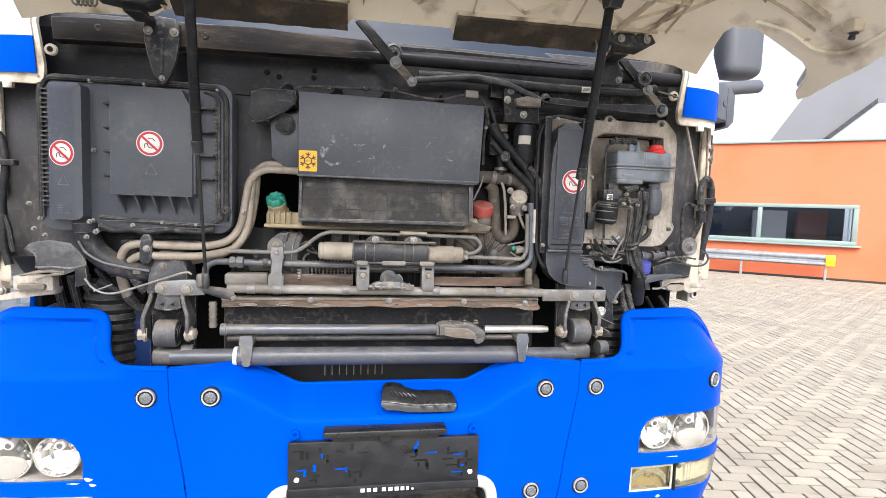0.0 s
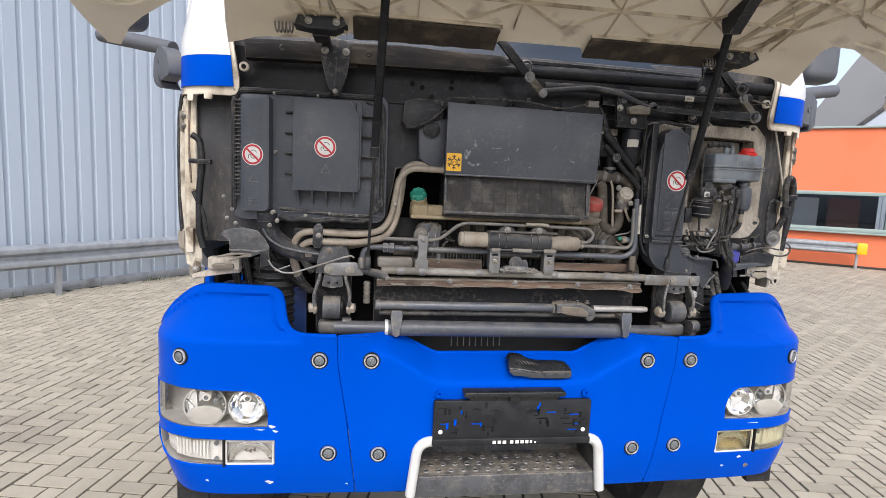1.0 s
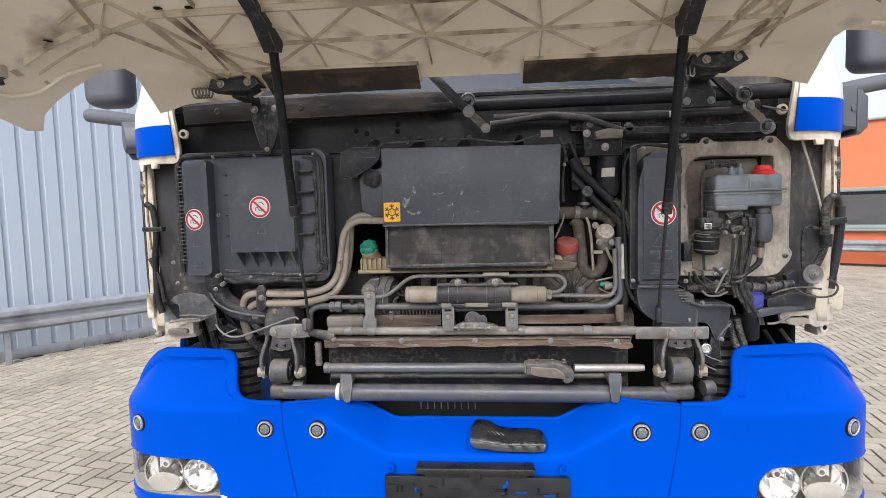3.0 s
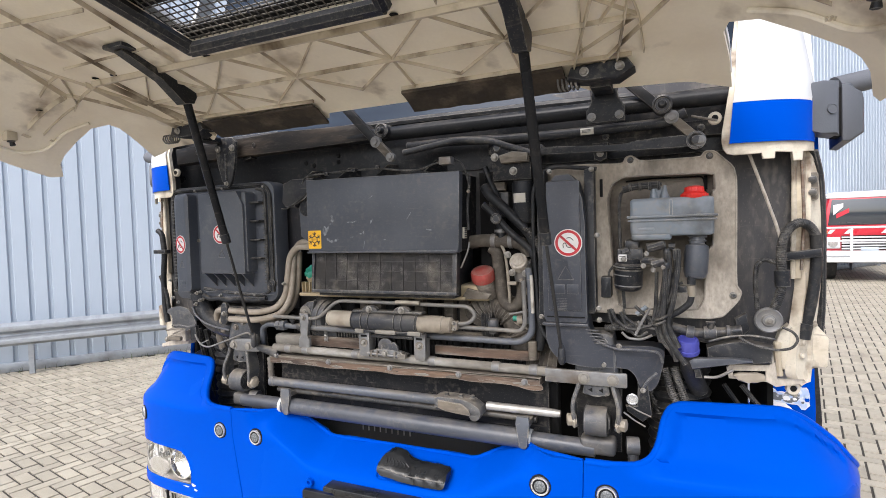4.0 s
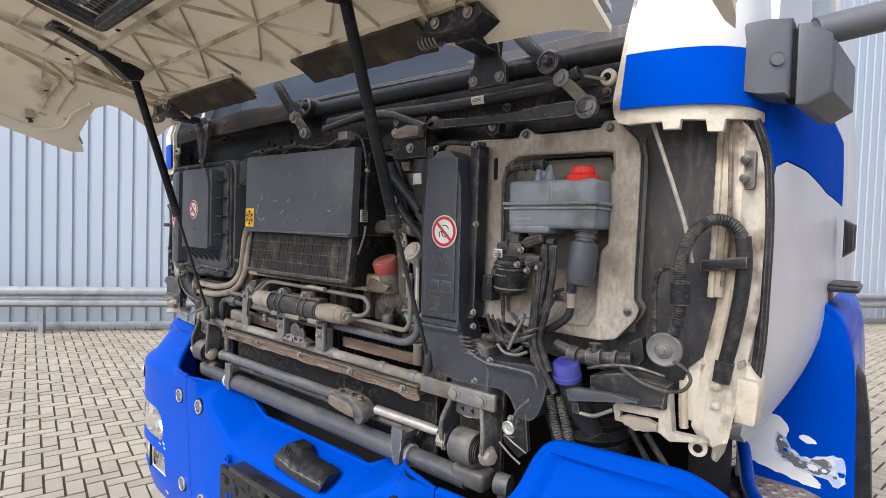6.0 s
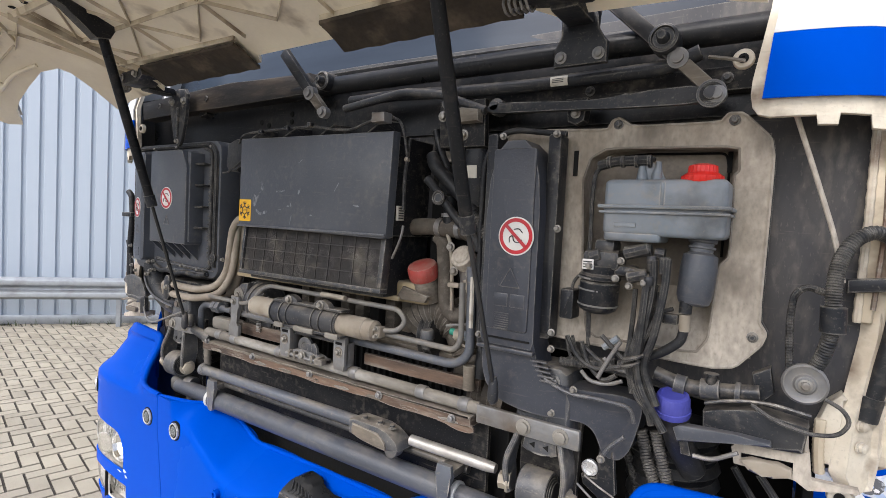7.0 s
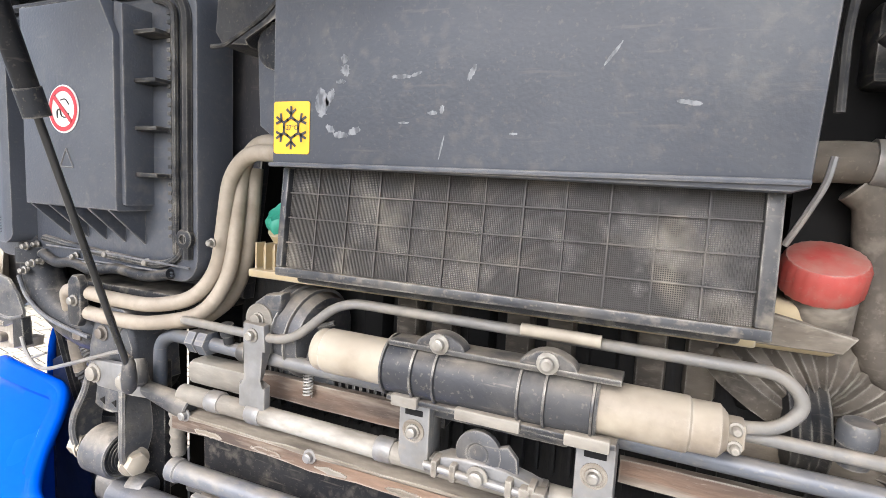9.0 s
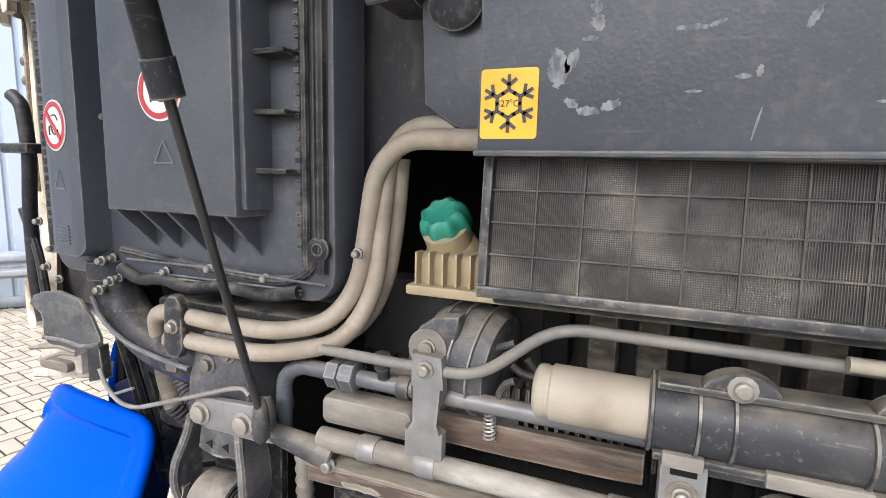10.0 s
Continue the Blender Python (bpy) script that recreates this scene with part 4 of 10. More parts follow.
    # framed lamp with an arched bright reflector, and a frosted marker with upright flutes beside it
    arch = [(sg * (0.835 + 0.070 * math.cos(radians(a))), 0.772 + 0.062 * math.sin(radians(a))) for a in range(0, 181, 12)] + [(sg * (0.835 + 0.056 * math.cos(radians(a))), 0.772 + 0.040 * math.sin(radians(a))) for a in range(180, -1, -12)]
    part("reflector", sb(arch if sg > 0 else arch[::-1], y + 0.028, y + 0.034, 0.002), "lamp_bowl", fg, "arched chrome reflector")
    part("reflector_back", sb(rrect(min(sg * 0.758, sg * 0.908), 0.764, max(sg * 0.758, sg * 0.908), 0.842, 0.004), y + 0.040, y + 0.044, 0.001), "frost" if sg < 0 else "old_tank", fg)
    for p, q in (((0.762, 0.766), (0.906, 0.766)), ((0.762, 0.842), (0.906, 0.842)), ((0.762, 0.766), (0.762, 0.842)), ((0.906, 0.766), (0.906, 0.842))):
        yp, yq = (smooth_line(S_Y, s_of(c[0])) + 0.012 for c in (p, q))
        part("lamp_frame", tb([(sg * p[0], yp, p[1]), (sg * q[0], yq, q[1])], 0.0035, 8, 0.001), "frost", fg)
    for k in range(3):
        part("lamp_stain", lt((sg * (0.822 + 0.013 * k), y + 0.0265, 0.806 - 0.004 * (k % 2)), (0, -1, 0), [(0.006, 0), (0.004, 0.001)], 8, 3, 0.4), "rusty", fg)
    part("indicator_divider", bx((sg * 0.912 - 0.003, 0.012, 0.762), (sg * 0.912 + 0.003, 0.07, 0.848), 0.001), "void", fg)
    part("marker_back", sheet([(sg * s_of(0.92), 0.768), (sg * s_of(1.125), 0.772), (sg * s_of(1.125), 0.842), (sg * s_of(0.92), 0.844)], [], lambda q, z: tuple(Vector(bumper_at(q, z)) + Vector((-sg * 0.012, 0.024, 0))), 0.02, (0, 0.003, 0)), "frost", fg, "frosted marker lamp")
    for i in range(10):
        x = 0.965 + i * 0.011
        yy = smooth_line(S_Y, s_of(x)) + 0.019
        part("flute", tb([(sg * x, yy, 0.785), (sg * x, yy, 0.838)], 0.0035, 8, 0.001), "frost", fg)
    for z in (0.778, 0.830):
        part("lamp_screw", lt((sg * 0.938, smooth_line(S_Y, s_of(0.938)) + 0.022, z), (0, -1, 0), [(0.008, 0), (0.008, 0.004), (0.004, 0.005)], 14), "lamp_smoke", fg)
    for hole in (up, lo):
        ring = [(p[0] + (q[0] - p[0]) * k / 4, p[1] + (q[1] - p[1]) * k / 4) for p, q in zip(hole, hole[1:] + hole[:1]) for k in range(4)]
        # dark tube stands for the shaded gap round each lens
        part("lamp_seal", tb([Vector(bumper_at(s, z)) + Vector((0, 0.008, 0)) for s, z in ring + ring[:1]], 0.0045, 6, 0.001), "rubber", hl if hole is up else fg)
        part("painted_rim", tb([Vector(bumper_at(s, z)) + Vector((0, 0.002, 0)) for s, z in ring + ring[:1]], 0.0032, 8, 0.001), "blue", truck)

# round marker lamps in the bumper
for x, z in ((1.045, 1.11), (0.622, 1.11), (0.462, 1.11), (0.432, 0.802), (0.59, 0.806)):
    for sg in (-1, 1):
        p = Vector(bumper_at(sg * s_of(x), z))
        q = Vector(bumper_at(sg * (s_of(x) + 0.02), z))
        d = (q - p).normalized()
        nrm = Vector((d.y, -d.x, 0)) * sg
        part("lamp_gasket", lt(p - nrm * 0.002, nrm, [(0.0195, 0), (0.0195, 0.007), (0.001, 0.0072)], 24), "void", truck)
        rg = part("marker_lamp", lt(p - nrm * 0.004, nrm, [(0.0235, 0), (0.0235, 0.007), (0.0225, 0.0105), (0.0195, 0.0105), (0.018, 0.008), (0.018, 0.004)], 28, 0, 0.0, True), "ring_metal", truck, "round chrome ringed lamp")
        part("lamp_lens", lt(p, nrm, [(0.0145, 0), (0.0145, 0.006), (0.012, 0.0075), (0.001, 0.008)], 20), "lamp_smoke", rg)
        part("outer_gasket", lt(p - nrm * 0.004, nrm, [(0.0275, 0), (0.0275, 0.005), (0.0245, 0.006), (0.0245, 0.003)], 28, 0, 0.0, True), "void", rg)

# ---- grip, number plate holder, step ----
def recess_at(x, z):
    return (x, bumper_at(x, z)[1] + 0.012, z)


part("grip_recess", sheet(chaikin([(-0.036, 1.044), (-0.028, 1.098), (0.05, 1.098), (0.09, 1.09), (0.198, 1.09), (0.218, 1.06), (0.204, 1.036), (-0.014, 1.036)], 1), [], recess_at, 0.012, (0, 0.004, 0)), "blue", truck)


def grip_at(x, z):
    """Front of the pull handle: a ridge runs along it below a taped upper face."""
    ridge = 1.082 - 0.10 * max(0, min(1, (x - 0.01) / 0.07)) * 0.12
    lean = (z - ridge) * (1.5 if z > ridge else 0.25)
    return (x, -0.004 + max(lean, -0.01) + 0.0018 * math.sin(x * 170) * (1 if z > ridge else 0), z)


grip = part("pull_handle", sheet(chaikin([(-0.014, 1.062), (-0.014, 1.098), (0.0, 1.112), (0.035, 1.110), (0.065, 1.096), (0.09, 1.090), (0.185, 1.090), (0.199, 1.082), (0.197, 1.054), (0.18, 1.050), (0.06, 1.052), (0.04, 1.058)], 1), [], grip_at, 0.008, (0, 0.035, 0)), "gloss_black", truck, "black taped pull handle")
part("grip_ridge", tb([(-0.012, -0.004, 1.083), (0.035, -0.006, 1.079), (0.07, -0.006, 1.071), (0.195, -0.005, 1.071)], 0.0022, 6, 0.02), "clamp", grip)
for k in range(7):
    x = 0.0 + 0.012 * k
    part("tape_fold", tb([(x, 0.028 - 0.002 * k, 1.105 - 0.0014 * k), (x + 0.012, 0.012, 1.094 - 0.001 * k), (x + 0.006, 0.006, 1.086)], 0.0016, 5, 0.004), "gloss_black", grip)
bm = sb(rrect(-0.17, 1.005, 0.165, 1.022, 0.007), -0.055, -0.01, 0.004)
slab(bm, [(-0.14, 0.985), (-0.165, 1.006), (0.16, 1.006), (0.14, 0.985)], -0.035, -0.012, 0.003)
part("tow_flap_bar", box(bm, (-0.02, -0.05, 0.985), (0.014, -0.02, 1.012), 0.004), "gloss_black", truck, "scuffed black bar")
plate = part("plate_holder", sb(rrect(-0.262, 0.848, 0.262, 0.988, 0.008), -0.034, -0.022, 0.003), "plate_black", truck, "black plastic number plate holder")
part("plate_lip", sb(rrect(-0.264, 0.838, 0.264, 0.862, 0.006), -0.04, -0.03, 0.003), "plate_black", plate)
rng = random.Random(5)
for sg in (-1, 1):
    for i in range(26):
        x, z = sg * rng.uniform(0.06, 0.24), rng.uniform(0.875, 0.975)
        w, h = rng.choice(((0.003, 0.012), (0.004, 0.02), (0.016, 0.003), (0.008, 0.003)))
        part("slot", bx((x - w, -0.0352, z - h / 2), (x + w, -0.033, z + h / 2), 0), "blue" if i % 5 == 0 else "void", plate)
    for x, z in ((0.05, 0.955), (0.05, 0.915)):
        part("boss", lt((sg * x, -0.033, z), (0, -1, 0), [(0.014, 0), (0.014, 0.002), (0.011, 0.002), (0.011, 0.0005), (0.005, 0.0005), (0.004, 0.002)], 20), "plate_black", plate)
    part("screw", lt((sg * 0.238, -0.034, 0.885), (0, -1, 0), [(0.007, 0), (0.007, 0.002), (0.004, 0.003)], 14), "decal_white", plate)
    part("eyelet", lt((sg * 0.245, -0.012, 1.005), (0, -1, 0), [(0.012, 0), (0.012, 0.012), (0.006, 0.012), (0.006, 0.004)], 18), "blue", truck)
for x, w in ((-0.062, 0.012), (-0.045, 0.012), (-0.028, 0.012), (-0.004, 0.012), (0.014, 0.012), (0.031, 0.012), (0.047, 0.011), (0.061, 0.008), (0.075, 0.006)):
    part("letter_bar", bx((x - w * 0.45, -0.0425, 0.845), (x + w * 0.45, -0.0395, 0.8545 if x < 0.07 else 0.8495), 0), "decal_white", plate)
fr = rounded([(-0.325, -0.005, 0.655), (-0.305, -0.012, 0.845), (0.305, -0.012, 0.845), (0.325, -0.005, 0.655)], 0.05, 6)
part("step_frame", tb(fr, 0.017, 10, 0.001), "silver_frame", truck, "off-white painted tubular frame")
step = part("step_back", bx((-0.31, 0.16, 0.64), (0.31, 0.175, 0.85), 0.003), "cast", truck)
tread = [rrect(x - 0.009, y - 0.006, x + 0.009, y + 0.006, 0.005, 3) for y, o in ((0.035, 0), (0.075, 0.02), (0.115, 0)) for x in [-0.27 + o + 0.042 * i for i in range(13)]]
bm = sheet([(-0.305, 0.01), (0.305, 0.01), (0.305, 0.16), (-0.305, 0.16)], tread, lambda x, y: (x, y, 0.715), 0.03, (0, 0, -0.004))
part("step_tread", bm, "cast", step, "perforated steel step")
for y, o in ((0.035, 0), (0.075, 0.02), (0.115, 0)):
    for i in range(13):
        part("tread_collar", lt((-0.27 + o + 0.042 * i, y, 0.713), (0, 0, 1), [(0.013, 0), (0.0105, 0.005), (0.009, 0.005), (0.009, 0)], 12), "grey_metal", step)
part("step_nose", bx((-0.31, 0.0, 0.64), (0.31, 0.012, 0.714), 0.004), "cast", step)
for sg in (-1, 1):
    part("cheek", bx((sg * 0.312 - 0.004, 0.005, 0.64), (sg * 0.312 + 0.004, 0.17, 0.85), 0.002), "dark_metal", step)
    part("mud_flap", bx((sg * 1.04 - 0.05, 0.12, 0.58), (sg * 1.04 + 0.05, 0.15, 0.67), 0.006), "rubber", truck)

# chipped paint on the bumper
for s0, z0, w, h in ((-0.765, 0.895, 0.010, 0.005), (-0.755, 0.88, 0.008, 0.004), (-0.775, 0.70, 0.012, 0.006), (-0.80, 0.885, 0.014, 0.002), (-0.97, 0.705, 0.006, 0.003), (0.86, 0.745, 0.008, 0.004), (0.80, 0.71, 0.006, 0.003), (-0.53, 0.69, 0.004, 0.003), (0.90, 0.875, 0.02, 0.0015)):
    loop = [(s0 + w * math.cos(t) * (1 + 0.4 * math.sin(3 * t + s0 * 40)), z0 + h * math.sin(t) * (1 + 0.4 * math.cos(2 * t + z0 * 30))) for t in [2 * math.pi * k / 10 for k in range(10)]]
    part("paint_chip", sheet(loop, [], lambda u, z: tuple(Vector(bumper_at(u, z)) - Vector((0, 0.0012, 0))), 0.01, (0, 0.0006, 0)), "chip", bumper, "chipped paint")
loop = [(0.90 + 0.010 * math.cos(t), 0.705 + 0.008 * math.sin(t) * (1 + 0.3 * math.cos(3 * t))) for t in [2 * math.pi * k / 12 for k in range(12)]]
part("rust_spot", sheet(loop, [], lambda u, z: tuple(Vector(bumper_at(u, z)) - Vector((0, 0.0012, 0))), 0.01, (0, 0.0006, 0)), "dirty", bumper, "rust spot")

# ---- cab shell ----
cab = thing("cab", "", "")
cab.parent = truck
# dark front wall of the cab, in pieces round the openings of the service bay
wall_pts = [(-1.052, 1.455), (-0.81, 1.455), (-0.78, 1.40), (-0.62, 1.40), (-0.62, 1.50), (-0.43, 1.50), (-0.40, 1.72), (-0.26, 1.74), (0.40, 1.74), (0.44, 1.50), (0.62, 1.50), (0.66, 1.47), (1.03, 1.44), (1.052, 1.44), (1.065, 2.12), (-1.065, 2.12)]
part("front_wall", sb(wall_pts, 0.175, 0.195, 0.004), "bulkhead", cab, "dusty grey-black front wall")
part("windscreen", sheet([(-0.98, 0), (0.98, 0), (0.9, 0.85), (-0.9, 0.85)], [], lambda x, v: (x, 0.145 + 0.28 * v + 0.10 * x * x, 2.09 + v), 0.08, (0, 0.006, 0)), "screen_glass", cab, "dark windscreen reflecting the sky")
part("screen_seal", tb([(-0.98, 0.235, 2.088), (-0.6, 0.165, 2.088), (0, 0.132, 2.088), (0.6, 0.165, 2.088), (0.98, 0.235, 2.088)], 0.012, 8, 0.2), "rubber", cab)
SIDE = [(0.18, 1.086), (0.3, 1.106), (0.5, 1.125), (0.8, 1.136), (1.2, 1.14), (2.1, 1.14)]


def side_at(sg):
    """Side of the cab: plan y, height z."""
    def f(y, z):
        x = smooth_line(SIDE, y) - 0.055 * max(0, (z - 1.9)) ** 1.2 - 0.8 * max(0, 1.52 - z) ** 1.55
        return (sg * x, y, z)
    return f


for sg in (-1, 1):
    f = side_at(sg)
    part("door", sheet([(0.222, 1.46), (0.245, 1.41), (0.31, 1.35), (0.45, 1.29), (0.70, 1.255), (1.25, 1.25), (1.25, 1.832), (0.75, 1.836), (0.45, 1.858), (0.31, 1.86), (0.255, 1.845), (0.232, 1.80), (0.222, 1.6)], [], f, 0.05, (-sg * 0.03, 0, 0)), "white", cab, "white door skin")
    part("door_stripe", sheet([(0.224, 1.80), (0.2325, 1.803), (0.2555, 1.8485), (0.31, 1.8635), (0.45, 1.8615), (0.75, 1.8395), (1.25, 1.8355), (1.25, 2.03), (0.235, 2.03), (0.222, 1.95)], [], f, 0.05, (-sg * 0.03, 0, 0)), "blue_band", cab, "blue band of the door")
    part("door_handle", sb([(sg * 1.16, 1.68), (sg * 1.185, 1.70), (sg * 1.185, 1.77), (sg * 1.16, 1.785)], 0.98, 1.06, 0.01), "black", cab)
    part("door_top", sheet([(0.24, 2.034), (1.25, 2.034), (1.25, 2.9), (0.62, 2.9), (0.30, 2.3)], [rrect(0.50, 2.12, 1.15, 2.75, 0.06)], f, 0.06, (-sg * 0.03, 0, 0)), "white", cab)
    part("side_window", sheet(rrect(0.49, 2.11, 1.16, 2.76, 0.06), [], lambda y, z: tuple(Vector(f(y, z)) - Vector((sg * 0.012, 0, 0))), 0.06, (-sg * 0.004, 0, 0)), "dark_window", cab)
    part("rear_side", sheet([(1.256, 1.12), (2.1, 1.12), (2.1, 2.9), (1.256, 2.9)], [], f, 0.1, (-sg * 0.03, 0, 0)), "white", cab)
    # A-pillar skin with stripe: rolls from the front to the side

    def pil(u, z, sg=sg):
        k = [(0, 0.872), (0.08, 0.95), (0.16, 1.02), (0.22, 1.066), (0.32, 1.088)]
        w = [(0, 0.066), (0.08, 0.076), (0.16, 0.10), (0.22, 0.145), (0.32, 0.24)]
        lean = max(0, z - 2.06)
        return (sg * (smooth_line(k, u) - 0.10 * lean), smooth_line(w, u) + 0.30 * lean, z)

    part("pillar_stripe", sheet([(0.022, 1.932), (0.30, 1.932), (0.30, 2.022), (0.03, 2.022)], [], pil, 0.02, (0, 0.004, 0)), "blue", cab, "blue stripe on the corner panel")
    part("pillar_skin", sheet([(0.03, 2.0225), (0.30, 2.0225), (0.30, 2.95), (0.14, 2.95), (0.10, 2.4), (0.07, 2.25), (0.045, 2.12)], [], pil, 0.03, (0, 0.004, 0)), "white", cab, "white corner panel")
    rim = sheet([(0.007, 1.940), (0.010, 1.922), (0.018, 1.911), (0.032, 1.907), (0.09, 1.908), (0.092, 1.895), (0.118, 1.895), (0.12, 1.91), (0.16, 1.908), (0.163, 1.89), (0.185, 1.89), (0.188, 1.91), (0.31, 1.918), (0.31, 2.03), (0.052, 2.03), (0.058, 2.12), (0.084, 2.25), (0.108, 2.36), (0.096, 2.37), (0.064, 2.25), (0.034, 2.12), (0.018, 2.02), (0.008, 1.96)], [],
                lambda u, z: tuple(Vector(pil(u, z)) + Vector((0, 0.008, 0))), 0.02, (0, 0.012, 0))
    part("pillar_rim", rim, "cream_rim", cab, "cream primed flange")
    part("rim_lug", lt((sg * 0.866, 0.082, 1.994), (0, -1, 0), [(0.0145, -0.004), (0.0145, 0.003), (0.013, 0.005), (0.007, 0.005)], 20), "cream_rim", cab)
    part("rim_screw", lt((sg * 0.866, 0.077, 1.994), (0, -1, 0), [(0.007, -0.003), (0.007, 0.002), (0.003, 0.003), (0.002, 0.001)], 12), "void", cab)
    # hinge pillar of the cab below the corner panel
    bm = sheet([(0.0, 1.40), (0.02, 1.37), (0.05, 1.38), (0.065, 1.45), (0.095, 1.60), (0.098, 1.75), (0.09, 1.84), (0.075, 1.89), (0.05, 1.91), (0.035, 1.935), (0.02, 1.935), (0.032, 1.86), (0.044, 1.75), (0.036, 1.60), (0.006, 1.47)], [],
               lambda u, z: (sg * (1.03 + 0.66 * u), 0.137 + 0.72 * u - (0.010 if 0.048 < u < 0.064 else 0), z), 0.012, (-sg * 0.02, 0.01, 0))
    part("hinge_pillar", bm, "cream_rim", cab, "cream hinge pillar")
    part("pillar_channel", sb([(sg * 1.026, 1.62), (sg * 1.046, 1.62), (sg * 1.052, 1.76), (sg * 1.050, 1.86), (sg * 1.045, 1.935), (sg * 1.03, 1.935)], 0.158, 0.172, 0.003), "cream_dark", cab, "brown-stained cream channel")
    part("channel_ridge", tb([(sg * 1.028, 0.157, 1.62), (sg * 1.031, 0.157, 1.76), (sg * 1.032, 0.157, 1.92)], 0.005, 8, 0.03, 0.001, 0.02), "cream_rim", cab)
    part("channel_seam", tb([(sg * 1.045, 0.157, 1.64), (sg * 1.051, 0.157, 1.76), (sg * 1.046, 0.157, 1.92)], 0.0035, 6, 0.03), "rusty", cab)
    part("door_seal", tb([(sg * 1.09, 0.212, 1.48), (sg * 1.096, 0.214, 1.55), (sg * 1.098, 0.215, 1.75), (sg * 1.092, 0.208, 1.86), (sg * 1.075, 0.185, 1.915)], 0.009, 8, 0.05), "rubber", cab)
    hinge = part("hinge_plate", sb(rrect(sg * 1.068 - 0.014, 1.80, sg * 1.068 + 0.014, 1.865, 0.006), 0.170, 0.185, 0.003), "dirty", cab)
    for z in (1.818, 1.848):
        bolt((sg * 1.068, 0.17, z), hinge, r=0.0075, mat="dark_metal")
    # cream lower corner bracket, lock plate and catch
    if sg > 0:
        body = [(1.042, 1.331), (1.034, 1.333), (1.037, 1.398), (1.044, 1.468), (1.052, 1.508), (1.079, 1.512), (1.101, 1.484), (1.098, 1.413), (1.064, 1.402), (1.056, 1.392)]
        cbk = part("corner_bracket", sb(body, 0.192, 0.25, 0.003), "cream_rim", cab, "yellowed cream corner bracket")
        part("bracket_step", sb([(1.067, 1.411), (1.064, 1.488), (1.098, 1.486), (1.103, 1.478), (1.100, 1.416), (1.096, 1.411)], 0.176, 0.20, 0.005), "cream_rim", cbk)
        part("bracket_lip", sb([(1.053, 1.496), (1.055, 1.512), (1.066, 1.512), (1.078, 1.519), (1.081, 1.509), (1.066, 1.499)], 0.174, 0.20, 0.003), "ivory", cbk, "rust-stained top lip")
        part("bracket_edge", tb([(1.046, 0.191, 1.468), (1.040, 0.191, 1.40), (1.037, 0.191, 1.338)], 0.0035, 8, 0.02), "cream_rim", cbk)
        part("bracket_seam", tb([(1.052, 0.191, 1.398), (1.07, 0.191, 1.407), (1.096, 0.191, 1.411)], 0.0016, 6, 0.01), "cream_dark", cbk)
        part("column", sb([(x, z) for x, y, z in [(0.99, 0.15, 1.461), (1.001, 0.15, 1.497), (1.019, 0.15, 1.515), (1.026, 0.15, 1.507), (1.016, 0.15, 1.484), (1.018, 0.15, 1.407), (0.99, 0.15, 1.405)]], 0.148, 0.185, 0.005), "cream_rim", cab, "rust-stained cream column")
        part("column_ridge", tb([(0.996, 0.146, 1.473), (0.995, 0.146, 1.433), (0.999, 0.146, 1.393)], 0.007, 8, 0.02, 0.001, 0.006), "cream_dark", cab)
        lock = part("lock_plate", sb([(x, z) for x, y, z in [(1.021, 0.16, 1.479), (1.027, 0.16, 1.488), (1.036, 0.16, 1.486), (1.041, 0.16, 1.428), (1.034, 0.16, 1.419), (1.024, 0.16, 1.42)]], 0.150, 0.175, 0.003), "sump", cab)
        for p in [(1.042, 0.15, 1.474), (1.043, 0.15, 1.443)]:
            bolt(p, lock, axis=(0.8, -0.6, 0), r=0.007, mat="cream_rim", washer=1.3)
        ring = part("eyelet", lt([(1.024, 0.14, 1.368)][0], (0.2, -1, 0), [(0.0145, -0.006), (0.0145, 0.004), (0.0075, 0.005), (0.0075, 0.0)], 20), "cream_rim", cab)
        part("eyelet_hole", lt(Vector([(1.024, 0.14, 1.368)][0]) - Vector((0, 0.0045, 0)), (0.2, -1, 0), [(0.0075, 0), (0.005, 0.001)], 14), "void", ring)
        outer = [(x, z) for x, y, z in [(0.887, 0.115, 1.412), (0.894, 0.115, 1.42), (0.974, 0.115, 1.425), (0.985, 0.115, 1.432), (0.99, 0.115, 1.392), (1.043, 0.115, 1.394), (1.045, 0.115, 1.389), (0.986, 0.115, 1.375), (0.971, 0.115, 1.384), (0.967, 0.115, 1.385), (0.892, 0.115, 1.387)]]
        slot = [(x, z) for x, y, z in [(0.9, 0.115, 1.406), (0.967, 0.115, 1.41), (0.967, 0.115, 1.393), (0.901, 0.115, 1.395)]]
        part("catch_bracket", sheet(outer, [slot], lambda x, z: (x, 0.113, z), 0.012, (0, 0.012, 0)), "sump", cab, "grimy cream catch bracket")
        part("catch_back", sb(outer[:3] + outer[8:], 0.135, 0.15, 0.003), "void", cab)
        part("catch", sb([(x, z) for x, y, z in [(0.899, 0.11, 1.396), (0.915, 0.11, 1.403), (0.934, 0.11, 1.403), (0.949, 0.11, 1.405), (0.966, 0.11, 1.4), (0.967, 0.11, 1.388), (0.943, 0.11, 1.38), (0.931, 0.11, 1.384), (0.912, 0.11, 1.383)]], 0.106, 0.118, 0.004), "ivory", cab, "rust-stained catch hook")
        part("catch_arm", sb([(x, z) for x, y, z in [(0.977, 0.13, 1.452), (0.982, 0.13, 1.454), (0.989, 0.13, 1.385), (0.981, 0.13, 1.385)]], 0.115, 0.14, 0.002), "sump", cab)
    else:
